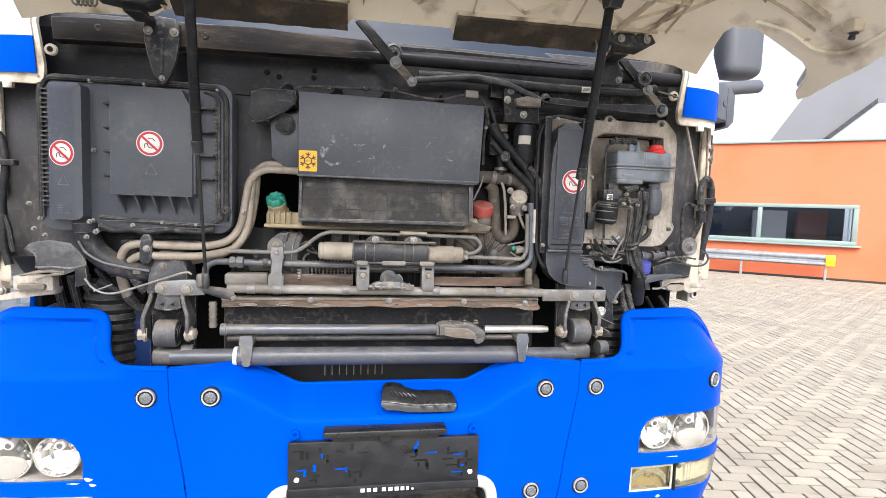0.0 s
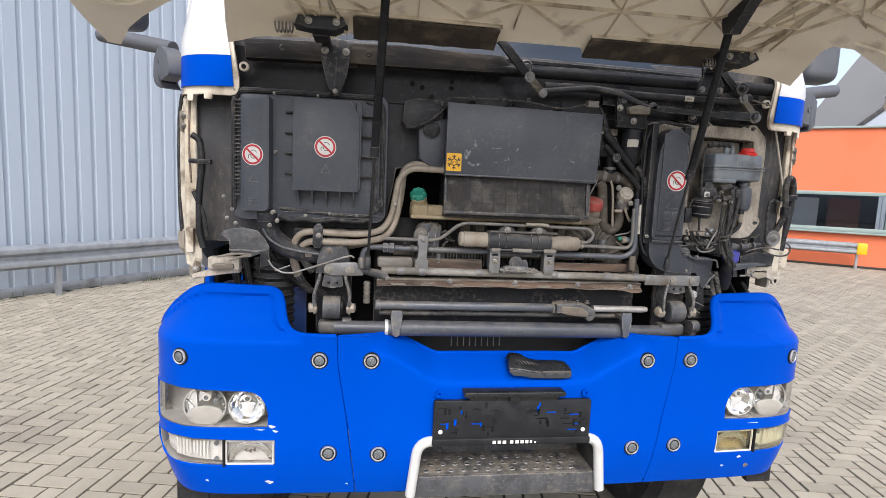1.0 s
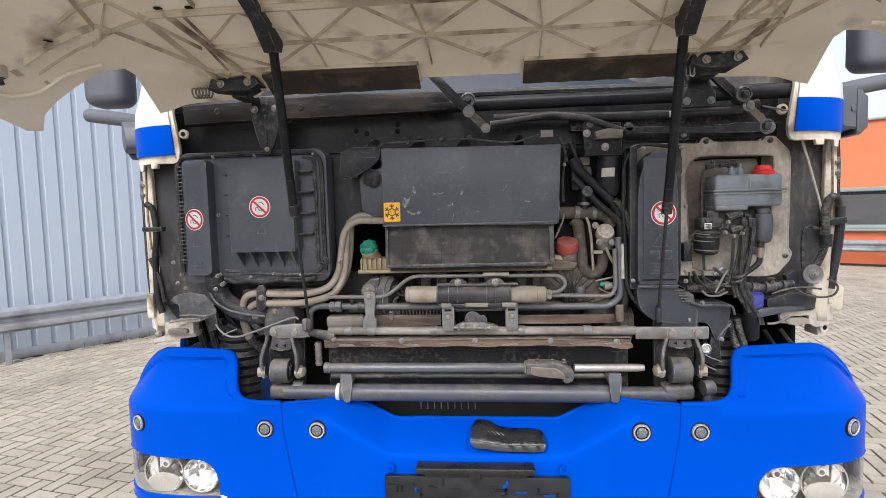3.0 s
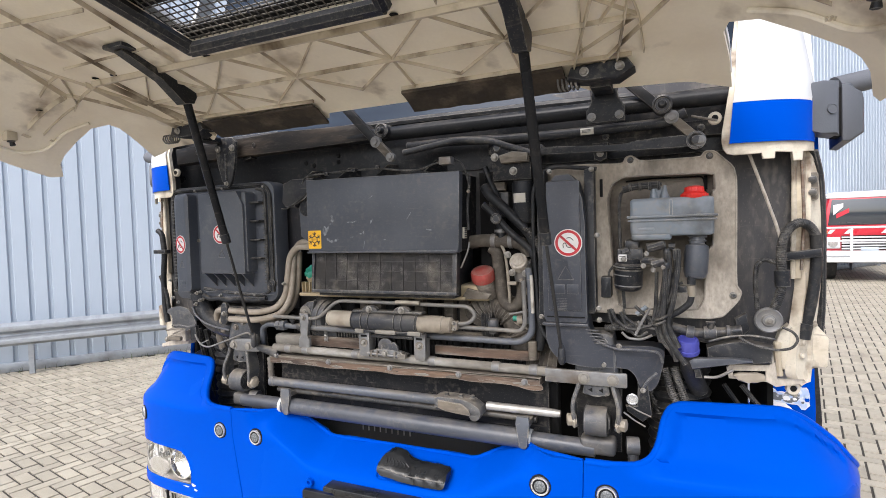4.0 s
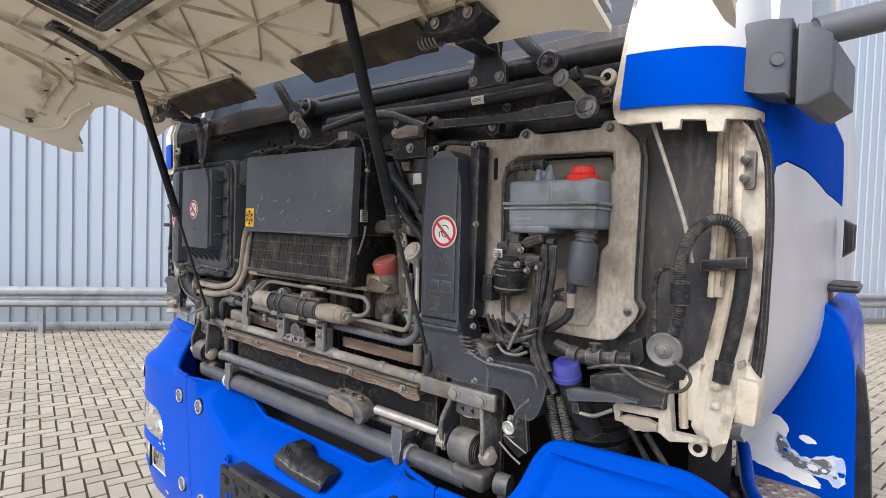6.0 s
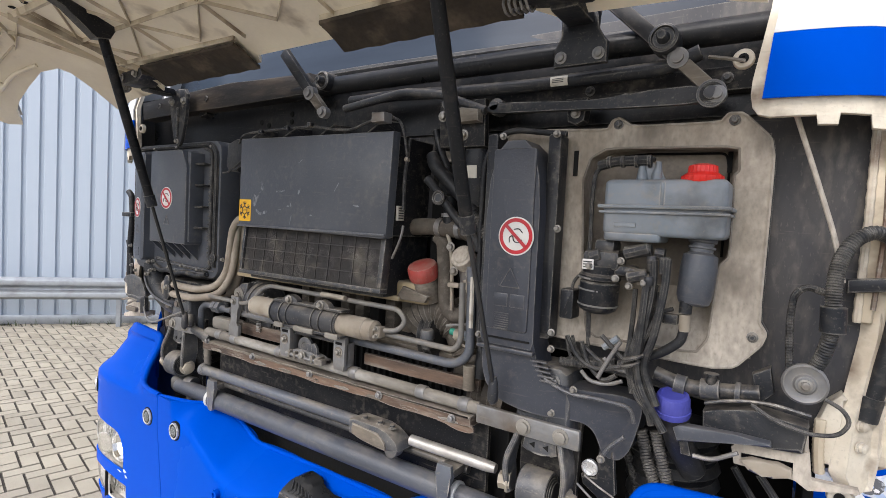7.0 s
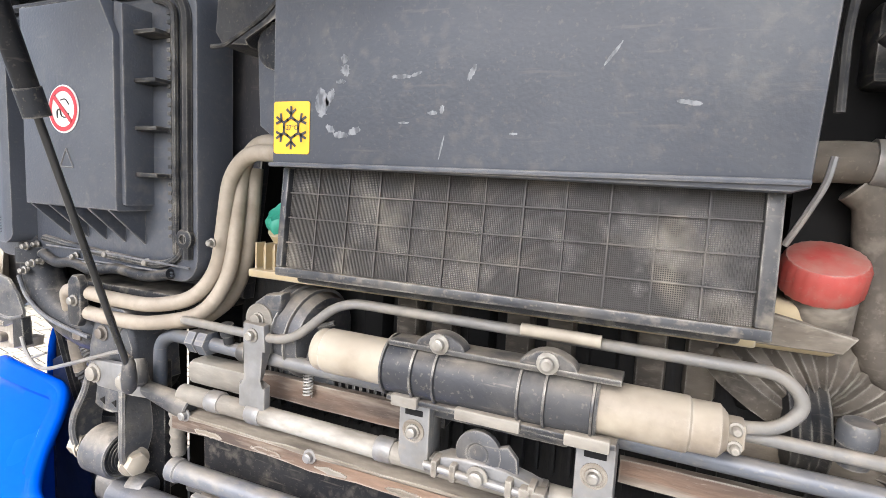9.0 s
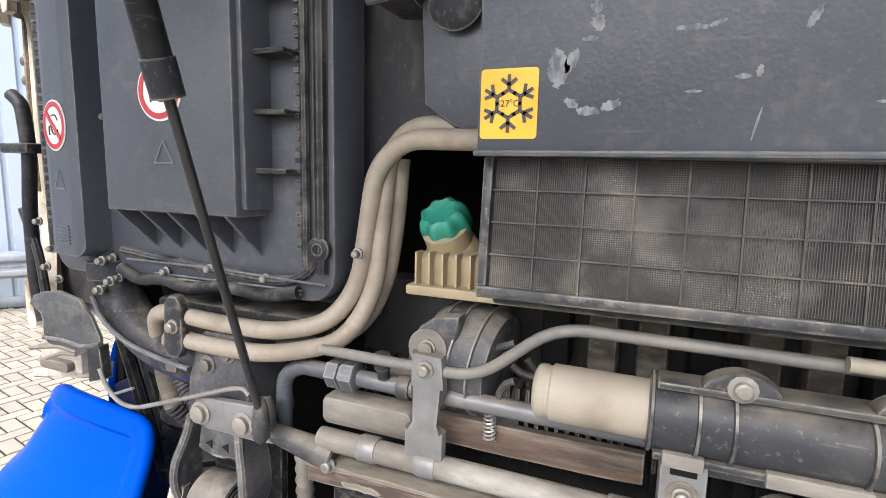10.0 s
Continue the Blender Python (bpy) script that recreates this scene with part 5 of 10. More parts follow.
        cream = [(0.0, 1.39), (-0.008, 1.372), (0.0, 1.352), (0.02, 1.34), (0.035, 1.335), (0.05, 1.34), (0.062, 1.375), (0.07, 1.40), (0.135, 1.412), (0.142, 1.45), (0.145, 1.475), (0.12, 1.487), (0.122, 1.50), (0.105, 1.51), (0.098, 1.555), (0.088, 1.56), (0.082, 1.505), (0.055, 1.48), (0.03, 1.47), (0.015, 1.43)]
        bm = sheet(cream, [], lambda u, z: (sg * (1.03 + 0.588 * u), 0.14 + 0.809 * u - (0.018 if 0.075 < u and 1.42 < z < 1.49 else 0), z), 0.012, (-sg * 0.012, 0.014, 0))
        part("corner_bracket", bm, "ivory", cab, "yellowed cream corner bracket")
        bolt((sg * 1.028, 0.138, 1.366), cab, r=0.008)
        part("lock_block", bx((min(sg * 1.03, sg * 1.055), 0.125, 1.42), (max(sg * 1.03, sg * 1.055), 0.15, 1.50), 0.006), "cream_rim", cab)
        bm = sb([(sg * 0.885, 1.378), (sg * 0.97, 1.372), (sg * 1.035, 1.352), (sg * 1.03, 1.338), (sg * 0.96, 1.352), (sg * 0.89, 1.36)], 0.115, 0.15, 0.003)
        slab(bm, rrect(min(sg * 0.885, sg * 0.98), 1.372, max(sg * 0.885, sg * 0.98), 1.412, 0.006), 0.10, 0.13, 0.003)
        part("catch_bracket", bm, "sump", cab, "grimy cream catch bracket")
        part("catch", sb(rrect(min(sg * 0.90, sg * 0.965), 1.376, max(sg * 0.90, sg * 0.965), 1.392, 0.007), 0.088, 0.102, 0.003), "dirty", cab)
    # front of the wheel arch behind the door, its step pad and rubber extension
    arch = [(0.95, 0.60), (0.95, 1.57), (1.10, 1.567), (1.14, 1.56), (1.170, 1.54), (1.190, 1.495), (1.203, 1.42), (1.211, 1.30), (1.216, 1.10), (1.218, 0.60)]
    part("mudguard", sb([(sg * x, z) for x, z in (arch if sg > 0 else arch[::-1])], 0.848, 1.65, 0.03), "blue", truck, "blue mudguard with flaked paint")
    part("arch_crease", tb([(sg * 1.135, 0.862, 1.555), (sg * 1.17, 0.868, 1.515), (sg * 1.186, 0.866, 1.42), (sg * 1.193, 0.866, 1.30), (sg * 1.194, 0.874, 1.22)], 0.012, 10, 0.06), "blue", truck)
    pad = part("step_pad", bx((min(sg * 1.09, sg * 1.205), 0.88, 1.592), (max(sg * 1.09, sg * 1.205), 1.12, 1.606), 0.006), "black", truck, "black tread pad")
    part("pad_foot", bx((min(sg * 1.10, sg * 1.14), 0.92, 1.545), (max(sg * 1.10, sg * 1.14), 1.08, 1.594), 0.006), "black", pad)
    for k in range(5):
        part("pad_rib", bx((min(sg * 1.095, sg * 1.20), 0.89 + k * 0.045, 1.604), (max(sg * 1.095, sg * 1.20), 0.91 + k * 0.045, 1.613), 0.003), "black", pad)
    ext = [(1.20, 0.50), (1.252, 0.50), (1.252, 1.05), (1.240, 1.24), (1.224, 1.36), (1.20, 1.40)]
    part("guard_extension", sb([(sg * x, z) for x, z in (ext if sg > 0 else ext[::-1])], 0.93, 1.02, 0.010), "rubber", truck, "black rubber mudguard extension")
    # inner wall of the bumper end
    if sg < 0:
        wall_edge = [(0.228, 1.10), (0.228, 1.28), (0.233, 1.33), (0.25, 1.375), (0.29, 1.40)]
        # wall in the same shade-darkened blue
        part("bumper_end_wall", sheet([(0.228, 0.95), (0.55, 0.95), (0.55, 1.40)] + [(y, z) for y, z in wall_edge[::-1]], [], lambda y, z: (sg * 1.002, y, z), 0.06, (sg * 0.006, 0, 0)), "inner_blue", truck)
        part("end_wall_bead", tb([(sg * 1.006, y, z) for y, z in wall_edge], 0.0075, 10, 0.03), "blue", truck)
        continue

    def flake(name, outline, lift, mat, seed, amp=0.003, label=""):
        return part(name, sheet(ragged(chaikin(outline, 1), amp, seed, 2), [], lambda x, z: (x, 0.8468 - lift, z), 0.03, (0, 0.0006, 0)), mat, truck, label)

    flake("paint_flake", [(0.965, 1.125), (1.0, 1.112), (1.05, 1.100), (1.10, 1.090), (1.146, 1.080), (1.152, 1.092), (1.140, 1.110), (1.095, 1.126), (1.062, 1.142), (1.056, 1.160), (1.066, 1.190), (1.080, 1.226), (1.05, 1.255), (0.985, 1.25), (0.96, 1.20)], 0.0, "primer", 3, 0.0025, "bare white primer patch")
    flake("flake_edge", [(1.046, 1.216), (1.066, 1.200), (1.09, 1.165), (1.112, 1.153), (1.16, 1.178), (1.196, 1.178), (1.201, 1.112), (1.180, 1.096), (1.160, 1.118), (1.111, 1.117), (1.076, 1.133), (1.048, 1.140)], 0.0010, "pale_flake", 4, 0.003, "pale blue flaking paint edge")
    flake("flake_base", [(1.050, 1.207), (1.066, 1.190), (1.087, 1.158), (1.112, 1.145), (1.150, 1.165), (1.168, 1.158), (1.172, 1.135), (1.155, 1.124), (1.111, 1.122), (1.078, 1.138), (1.054, 1.146)], 0.0020, "undercoat", 5, 0.0028, "grey undercoat under flaked paint")
    flake("paint_flake", [(1.093, 1.208), (1.113, 1.217), (1.137, 1.204), (1.135, 1.197), (1.112, 1.194)], 0.0, "primer", 6, 0.0016)
    for k, (x, z, w) in enumerate(((1.131, 1.136, 0.011), (1.144, 1.142, 0.006), (1.07, 1.165, 0.006), (1.095, 1.142, 0.005), (1.155, 1.135, 0.006), (1.190, 1.150, 0.007), (1.191, 1.135, 0.008), (1.178, 1.125, 0.005), (1.06, 1.19, 0.004), (1.118, 1.128, 0.004))):
        flake("flake_island", [(x + w * math.cos(q), z + w * 0.8 * math.sin(q)) for q in [2 * math.pi * m / 9 for m in range(9)]], 0.0030, ("primer", "pale_flake", "blue", "undercoat")[k % 4], 20 + k, w * 0.2)
    # perforated tread between the bumper end and the wheel arch
    rows = [(0.985 + 0.036 * i + (0.018 if j % 2 else 0), 0.60 + 0.042 * j) for i in range(5) for j in range(6) if 0.985 + 0.036 * i + (0.018 if j % 2 else 0) < 1.14]
    # black plate added below so the tread's holes look dark
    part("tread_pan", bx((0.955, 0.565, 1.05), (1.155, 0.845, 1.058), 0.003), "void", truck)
    tread_2 = part("corner_tread", sheet(chaikin([(0.95, 0.56), (1.142, 0.56), (1.168, 0.70), (1.168, 0.846), (0.95, 0.846)], 1), [rrect(x - 0.009, y - 0.009, x + 0.009, y + 0.009, 0.006, 3) for x, y in rows], lambda x, y: (x, y, 1.075), 0.03, (0, 0, -0.004)), "rusty_tread", truck, "perforated rusty metal tread")
    for x, y in rows:
        part("tread_collar", lt((x, y, 1.074), (0, 0, 1), [(0.0145, 0), (0.0115, 0.005), (0.0098, 0.005), (0.0098, 0)], 12, 0, 0, True), "rusty_tread", tread_2)

part("cab_roof", bx((-1.05, 0.55, 2.88), (1.05, 2.1, 3.0), 0.05), "white", cab)
part("cab_back", bx((-1.06, 2.08, 1.0), (1.06, 2.14, 2.9), 0.02), "white", cab)
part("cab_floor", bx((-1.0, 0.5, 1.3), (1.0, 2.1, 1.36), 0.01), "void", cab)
# black sheets added to block views through the bay and keep it dark
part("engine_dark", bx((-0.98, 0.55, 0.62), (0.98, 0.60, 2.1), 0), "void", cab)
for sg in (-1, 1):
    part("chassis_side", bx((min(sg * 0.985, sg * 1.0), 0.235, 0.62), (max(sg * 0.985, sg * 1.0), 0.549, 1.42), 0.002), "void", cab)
for sg in (-1, 1):
    part("front_wheel", lt((sg * 0.86, 0.98, 0.5), (sg, 0, 0), [(0.28, 0), (0.46, 0.0), (0.5, 0.04), (0.5, 0.24), (0.46, 0.28), (0.30, 0.28), (0.28, 0.2), (0.001, 0.2)], 36), "rubber", truck)


# ---- raised front flap ----
def flap_z(x, y):
    d = 0.175 * ((abs(x) - 0.8) / 0.3) ** 1.6 if abs(x) > 0.8 else 0
    return 2.095 - 0.33 * y - d - (0.012 * (y + 0.06) / 0.06 if y > -0.06 else 0)


flap = thing("front_flap", "", "")
flap.parent = truck
half = [(0.56, -0.012), (0.60, 0.012), (0.86, 0.025), (0.895, 0.018), (0.885, -0.05), (0.868, -0.125), (0.875, -0.155), (0.92, -0.182), (0.985, -0.19), (1.04, -0.196), (1.07, -0.193), (1.10, -0.168), (1.115, -0.20), (1.12, -0.30), (1.12, -0.62), (1.08, -0.88), (0.9, -0.96)]
rear = [(-0.125, -0.012), (-0.115, -0.03), (0.14, -0.03), (0.15, -0.012)]
right = [p for p in half if p[0] < 1.0 and p[1] > -0.25] + [(1.018, -0.196), (1.043, -0.202), (1.062, -0.198), (1.078, -0.181), (1.087, -0.157), (1.095, -0.133), (1.106, -0.130), (1.112, -0.16), (1.114, -0.23)] + [p for p in half if p[1] < -0.25]
outline = right + [(-x, y) for x, y in half[::-1]] + [(-0.5, -0.012)] + rear + [(0.5, -0.012)]
mesh_hole = [(-0.26, -0.36), (0.26, -0.36), (0.30, -0.56), (-0.30, -0.56)]
part("inner_panel", sheet(outline, [mesh_hole], lambda x, y: (x, y, flap_z(x, y)), 0.035, (0, 0, 0.012)), "cream", flap, "dusty cream moulded underside")
part("outer_skin", sheet(outline, [mesh_hole], lambda x, y: (x, y, flap_z(x, y) + 0.03), 0.06, (0, -0.004, 0.012)), "white", flap, "white outer skin")


def rib(p, q, h=0.012, w=0.0011, name="rib"):
    """An upright rib under the flap between two plan points."""
    n = max(2, int(math.dist(p, q) / 0.04))
    h *= 0.75
    bm = bmesh.new()
    d = Vector((q[0] - p[0], q[1] - p[1], 0)).normalized()
    s = Vector((-d.y, d.x, 0)) * w
    rows = []
    for i in range(n + 1):
        x, y = p[0] + (q[0] - p[0]) * i / n, p[1] + (q[1] - p[1]) * i / n
        z = flap_z(x, y)
        c = Vector((x, y, z))
        rows.append([bm.verts.new(c + s * 2.2 + Vector((0, 0, 0.002))), bm.verts.new(c + s + Vector((0, 0, -h))), bm.verts.new(c - s + Vector((0, 0, -h))), bm.verts.new(c - s * 2.2 + Vector((0, 0, 0.002)))])
    for a, b in zip(rows, rows[1:]):
        for k in range(3):
            bm.faces.new((a[k], a[k + 1], b[k + 1], b[k]))
    bm.faces.new(rows[0])
    bm.faces.new(rows[-1][::-1])
    # rib colour is darkened for grime and for the shadow along the ribs
    return part(name, bm, "cream_dark", flap)


NODE_X = [-0.63, -0.365, -0.09, 0.185, 0.455, 0.72]
for i, x in enumerate(NODE_X):
    if i:
        x0 = NODE_X[i - 1]
        rib((x0, -0.195), (x, -0.195))
        mid = (x + x0) / 2
        for p in ((x0, -0.195), (x, -0.195)):
            rib(p, (mid, -0.305), 0.009)
            rib(p, (mid, -0.105), 0.009)
    rib((x - 0.02, -0.305), (x, -0.195), 0.010)
    rib((x, -0.195), (x + 0.004, -0.085), 0.010)
rib((-0.66, -0.10), (-0.12, -0.09), 0.012)
rib((0.15, -0.085), (0.70, -0.085), 0.012)
rib((-0.70, -0.31), (0.70, -0.305), 0.014, 0.004)
for sg in (-1, 1):
    for p, q, h in (((0.56, -0.02), (0.66, -0.32), 0.02), ((0.66, -0.03), (0.72, -0.32), 0.02), ((0.62, -0.05), (0.84, -0.30), 0.012), ((0.84, -0.30), (1.0, -0.32), 0.02), ((0.84, -0.30), (0.80, -0.55), 0.02),
                    ((0.36, -0.33), (0.40, -0.75), 0.014), ((0.58, -0.33), (0.62, -0.75), 0.014), ((0.40, -0.52), (0.80, -0.55), 0.012), ((0.40, -0.75), (0.84, -0.75), 0.012)):
        rib((sg * p[0], p[1]), (sg * q[0], q[1]), h)
    part("flap_bead", tb([(sg * x, y, flap_z(x, y) - 0.004) for x, y in ((0.90, -0.20), (0.97, -0.235), (1.04, -0.245), (1.08, -0.30), (1.09, -0.5))], 0.006, 8, 0.03), "cream", flap)
    for p, q, h in (((0.775, -0.375), (0.645, -0.19), 0.010), ((0.765, -0.365), (0.89, -0.342), 0.012), ((0.765, -0.357), (0.851, -0.266), 0.012), ((0.70, -0.305), (0.879, -0.255), 0.012), ((0.873, -0.26), (1.004, -0.275), 0.008),
                    ((0.712, -0.38), (0.36, -0.384), 0.007), ((0.60, -0.463), (0.40, -0.461), 0.007), ((0.625, -0.31), (0.60, -0.10), 0.010), ((0.80, -0.446), (0.77, -0.37), 0.012)):
        rib((sg * p[0], p[1]), (sg * q[0], q[1]), h)
    zc = flap_z(1.04, -0.345)
    clip = part("panel_clip", bx((sg * 1.04 - 0.017, -0.362, zc - 0.022), (sg * 1.04 + 0.013, -0.332, zc + 0.006), 0.004), "cream_dark", flap, "stained moulded clip")
    part("clip_pin", lt((sg * 1.04, -0.345, zc - 0.018), (0, 0.25, -1), [(0.011, 0), (0.012, 0.006), (0.006, 0.008), (0.008, 0.018), (0.004, 0.02)], 12), "rubber", clip)
    for k in range(4):
        part("clip_slot", tb([(sg * 1.03 - 0.010 + 0.007 * k, -0.322, flap_z(1.03, -0.322) - 0.001), (sg * 1.03 - 0.010 + 0.007 * k, -0.302, flap_z(1.03, -0.302) - 0.001)], 0.0022, 5, 0.001), "cream_dark", flap)
        part("clip_slot", tb([(sg * 1.013 - 0.010 + 0.006 * k, -0.254, flap_z(1.013, -0.254) - 0.001), (sg * 1.013 - 0.010 + 0.006 * k, -0.236, flap_z(1.013, -0.236) - 0.001)], 0.002, 5, 0.001), "cream_dark", flap)
    for x, y in ((0.26, -0.318), (0.597, -0.322), (0.667, -0.325), (0.939, -0.318)):
        part("drain_hole", lt((sg * x, y, flap_z(x, y) - 0.0005), (0, 0, -1), [(0.010, 0), (0.009, 0.001)], 14), "void", flap)
    # foam strip along the rear edge
    a, b = (0.15, 0.555) if sg > 0 else (-0.54, -0.125)
    foam = [(a + (b - a) * i / 20, -0.088 + 0.0007 * math.sin(i * 2.1)) for i in range(21)] + [(b - (b - a) * i / 20, -0.016 + 0.0012 * math.sin(i * 1.7 + 1)) for i in range(21)]
    bm = sheet(foam, [], lambda x, y: (x, y, flap_z(x, y) - 0.011 - 0.0012 * math.sin(x * 60) * math.cos(y * 90)), 0.02, (0, 0, -0.007))
    part("foam_strip", bm, "foam", flap, "torn dark foam strip")
    # hinge block
    hx = sg * 0.63
    hz = 2.085
    hg = part("hinge_block", sb([(hx - 0.07, hz), (hx - 0.06, hz + 0.028), (hx + 0.06, hz + 0.032), (hx + 0.075, hz + 0.01), (hx + 0.04, hz - 0.01), (hx - 0.03, hz - 0.006)], -0.075, -0.02, 0.006), "black", flap, "black hinge block")
    if sg > 0:
        part("hinge_plate", sb([(hx - 0.035, 2.09), (hx + 0.03, 2.09), (hx + 0.028, 2.06), (hx + 0.045, 2.04), (hx + 0.045, 2.005), (hx - 0.045, 2.005), (hx - 0.045, 2.035), (hx - 0.03, 2.055)], 0.045, 0.055, 0.003), "black", truck, "black hinge plate")
    part("hinge_arm", bx((hx - 0.026, -0.03, 2.07), (hx + 0.022, 0.05, 2.09), 0.006), "black", flap)
    for dx, y, z in ((-0.03, -0.077, hz + 0.012), (0.045, -0.077, hz + 0.014)):
        bolt((hx + dx, y, z), hg, r=0.007)
    for dx in (-0.032, 0.032) if sg > 0 else ():
        bolt((hx + dx, 0.045, 2.02), hg, r=0.007, mat="grey_metal")
    # hinge spring
    bm = bmesh.new()
    tube(bm, [(hx - (0.075 if sg < 0 else 0.045) - 0.0014 * k, -0.045 + 0.014 * math.sin(k * 0.9), hz - 0.002 + 0.014 * math.cos(k * 0.9)) for k in range(36)], 0.0025, 6, 0.002)
    part("hinge_spring", bm, "grey_metal", flap)
    # gas strut with its bracket
    top = Vector((-0.453, -0.221, 2.151)) if sg < 0 else Vector((0.498, -0.212, 2.139))
    mid = Vector((-0.471, -0.082, 1.742)) if sg < 0 else Vector((0.506, -0.074, 1.722))
    bot = Vector((-0.482, 0.024, 1.425)) if sg < 0 else Vector((0.519, 0.04, 1.40))
    bot = mid + (bot - mid) * (1.0 if sg < 0 else 0.86)
    st = thing("gas_strut", "", "")
    st.parent = truck
    part("cylinder", tb([top, mid], 0.0115, 16, 0.001), "tube_black", st, "matt black cylinder")
    part("collar", tb([mid - (mid - top) * 0.06, mid - (mid - top) * -0.01], 0.0132, 16, 0.001), "black", st)
    part("piston_rod", tb([mid, bot], 0.0045, 10, 0.001), "gloss_black", st, "thin dark piston rod")
    part("ball_end", lt(bot - Vector((0, 0, 0.012)), (0, 0, 1), [(0.004, -0.02), (0.009, -0.014), (0.010, 0.0), (0.008, 0.02), (0.005, 0.03)], 12), "dark_metal", st)
    part("top_end", lt(top + Vector((0, -0.004, 0.02)), (mid - top), [(0.008, -0.012), (0.012, -0.005), (0.012, 0.012), (0.010, 0.02)], 14), "black", st)
    tx = top.x
    zf = [flap_z(tx, y) for y in (-0.40, -0.20)]
    bm = bmesh.new()
    side = [(-0.205, top.z - 0.022), (-0.235, top.z - 0.028), (-0.30, zf[0] - 0.055), (-0.41, zf[0] - 0.012), (-0.40, zf[0] - 0.002), (-0.19, zf[1] - 0.002)]
    w0 = [bm.verts.new((tx - 0.016, y, z)) for y, z in side]
    w1 = [bm.verts.new((tx + 0.016, y, z)) for y, z in side]
    bm.faces.new(w0)
    bm.faces.new(w1[::-1])
    for i in range(len(side)):
        bm.faces.new((w0[i], w1[i], w1[(i + 1) % len(side)], w0[(i + 1) % len(side)]))
    box(bm, (tx - 0.035, -0.425, zf[0] - 0.008), (tx + 0.035, -0.36, zf[0] + 0.004), 0.004)
    part("strut_bracket", bm, "black", flap, "black strut bracket")

# air mesh in the flap
bm = bmesh.new()
for a, b in zip(mesh_hole, mesh_hole[1:] + mesh_hole[:1]):
    tube(bm, [(*a, flap_z(*a) - 0.012), (*b, flap_z(*b) - 0.012)], 0.018, 8, 0.001)
part("grille_frame", bm, "black", flap, "black grille frame")
bm = bmesh.new()
for i in range(27):
    x = -0.27 + i * 0.02
    tube(bm, [(x, -0.36, flap_z(x, -0.36) + 0.01), (x, -0.56, flap_z(x, -0.56) + 0.01)], 0.002, 4, 0.001)
for j in range(14):
    y = -0.365 - j * 0.0145
    tube(bm, [(-0.28, y, flap_z(0, y) + 0.012), (0.28, y, flap_z(0, y) + 0.012)], 0.002, 4, 0.001)
part("grille_mesh", bm, "dark_metal", flap, "dark wire mesh")
for name, y0, y1 in (("grille_backing", -0.60, -0.455), ("grille_backing", -0.385, -0.33)):
    part(name, sheet([(-0.33, y0), (0.33, y0), (0.33, y1), (-0.33, y1)], [], lambda x, y: (x, y, flap_z(x, y) + 0.026), 0.06, (0, 0, 0.003)), "black", flap)

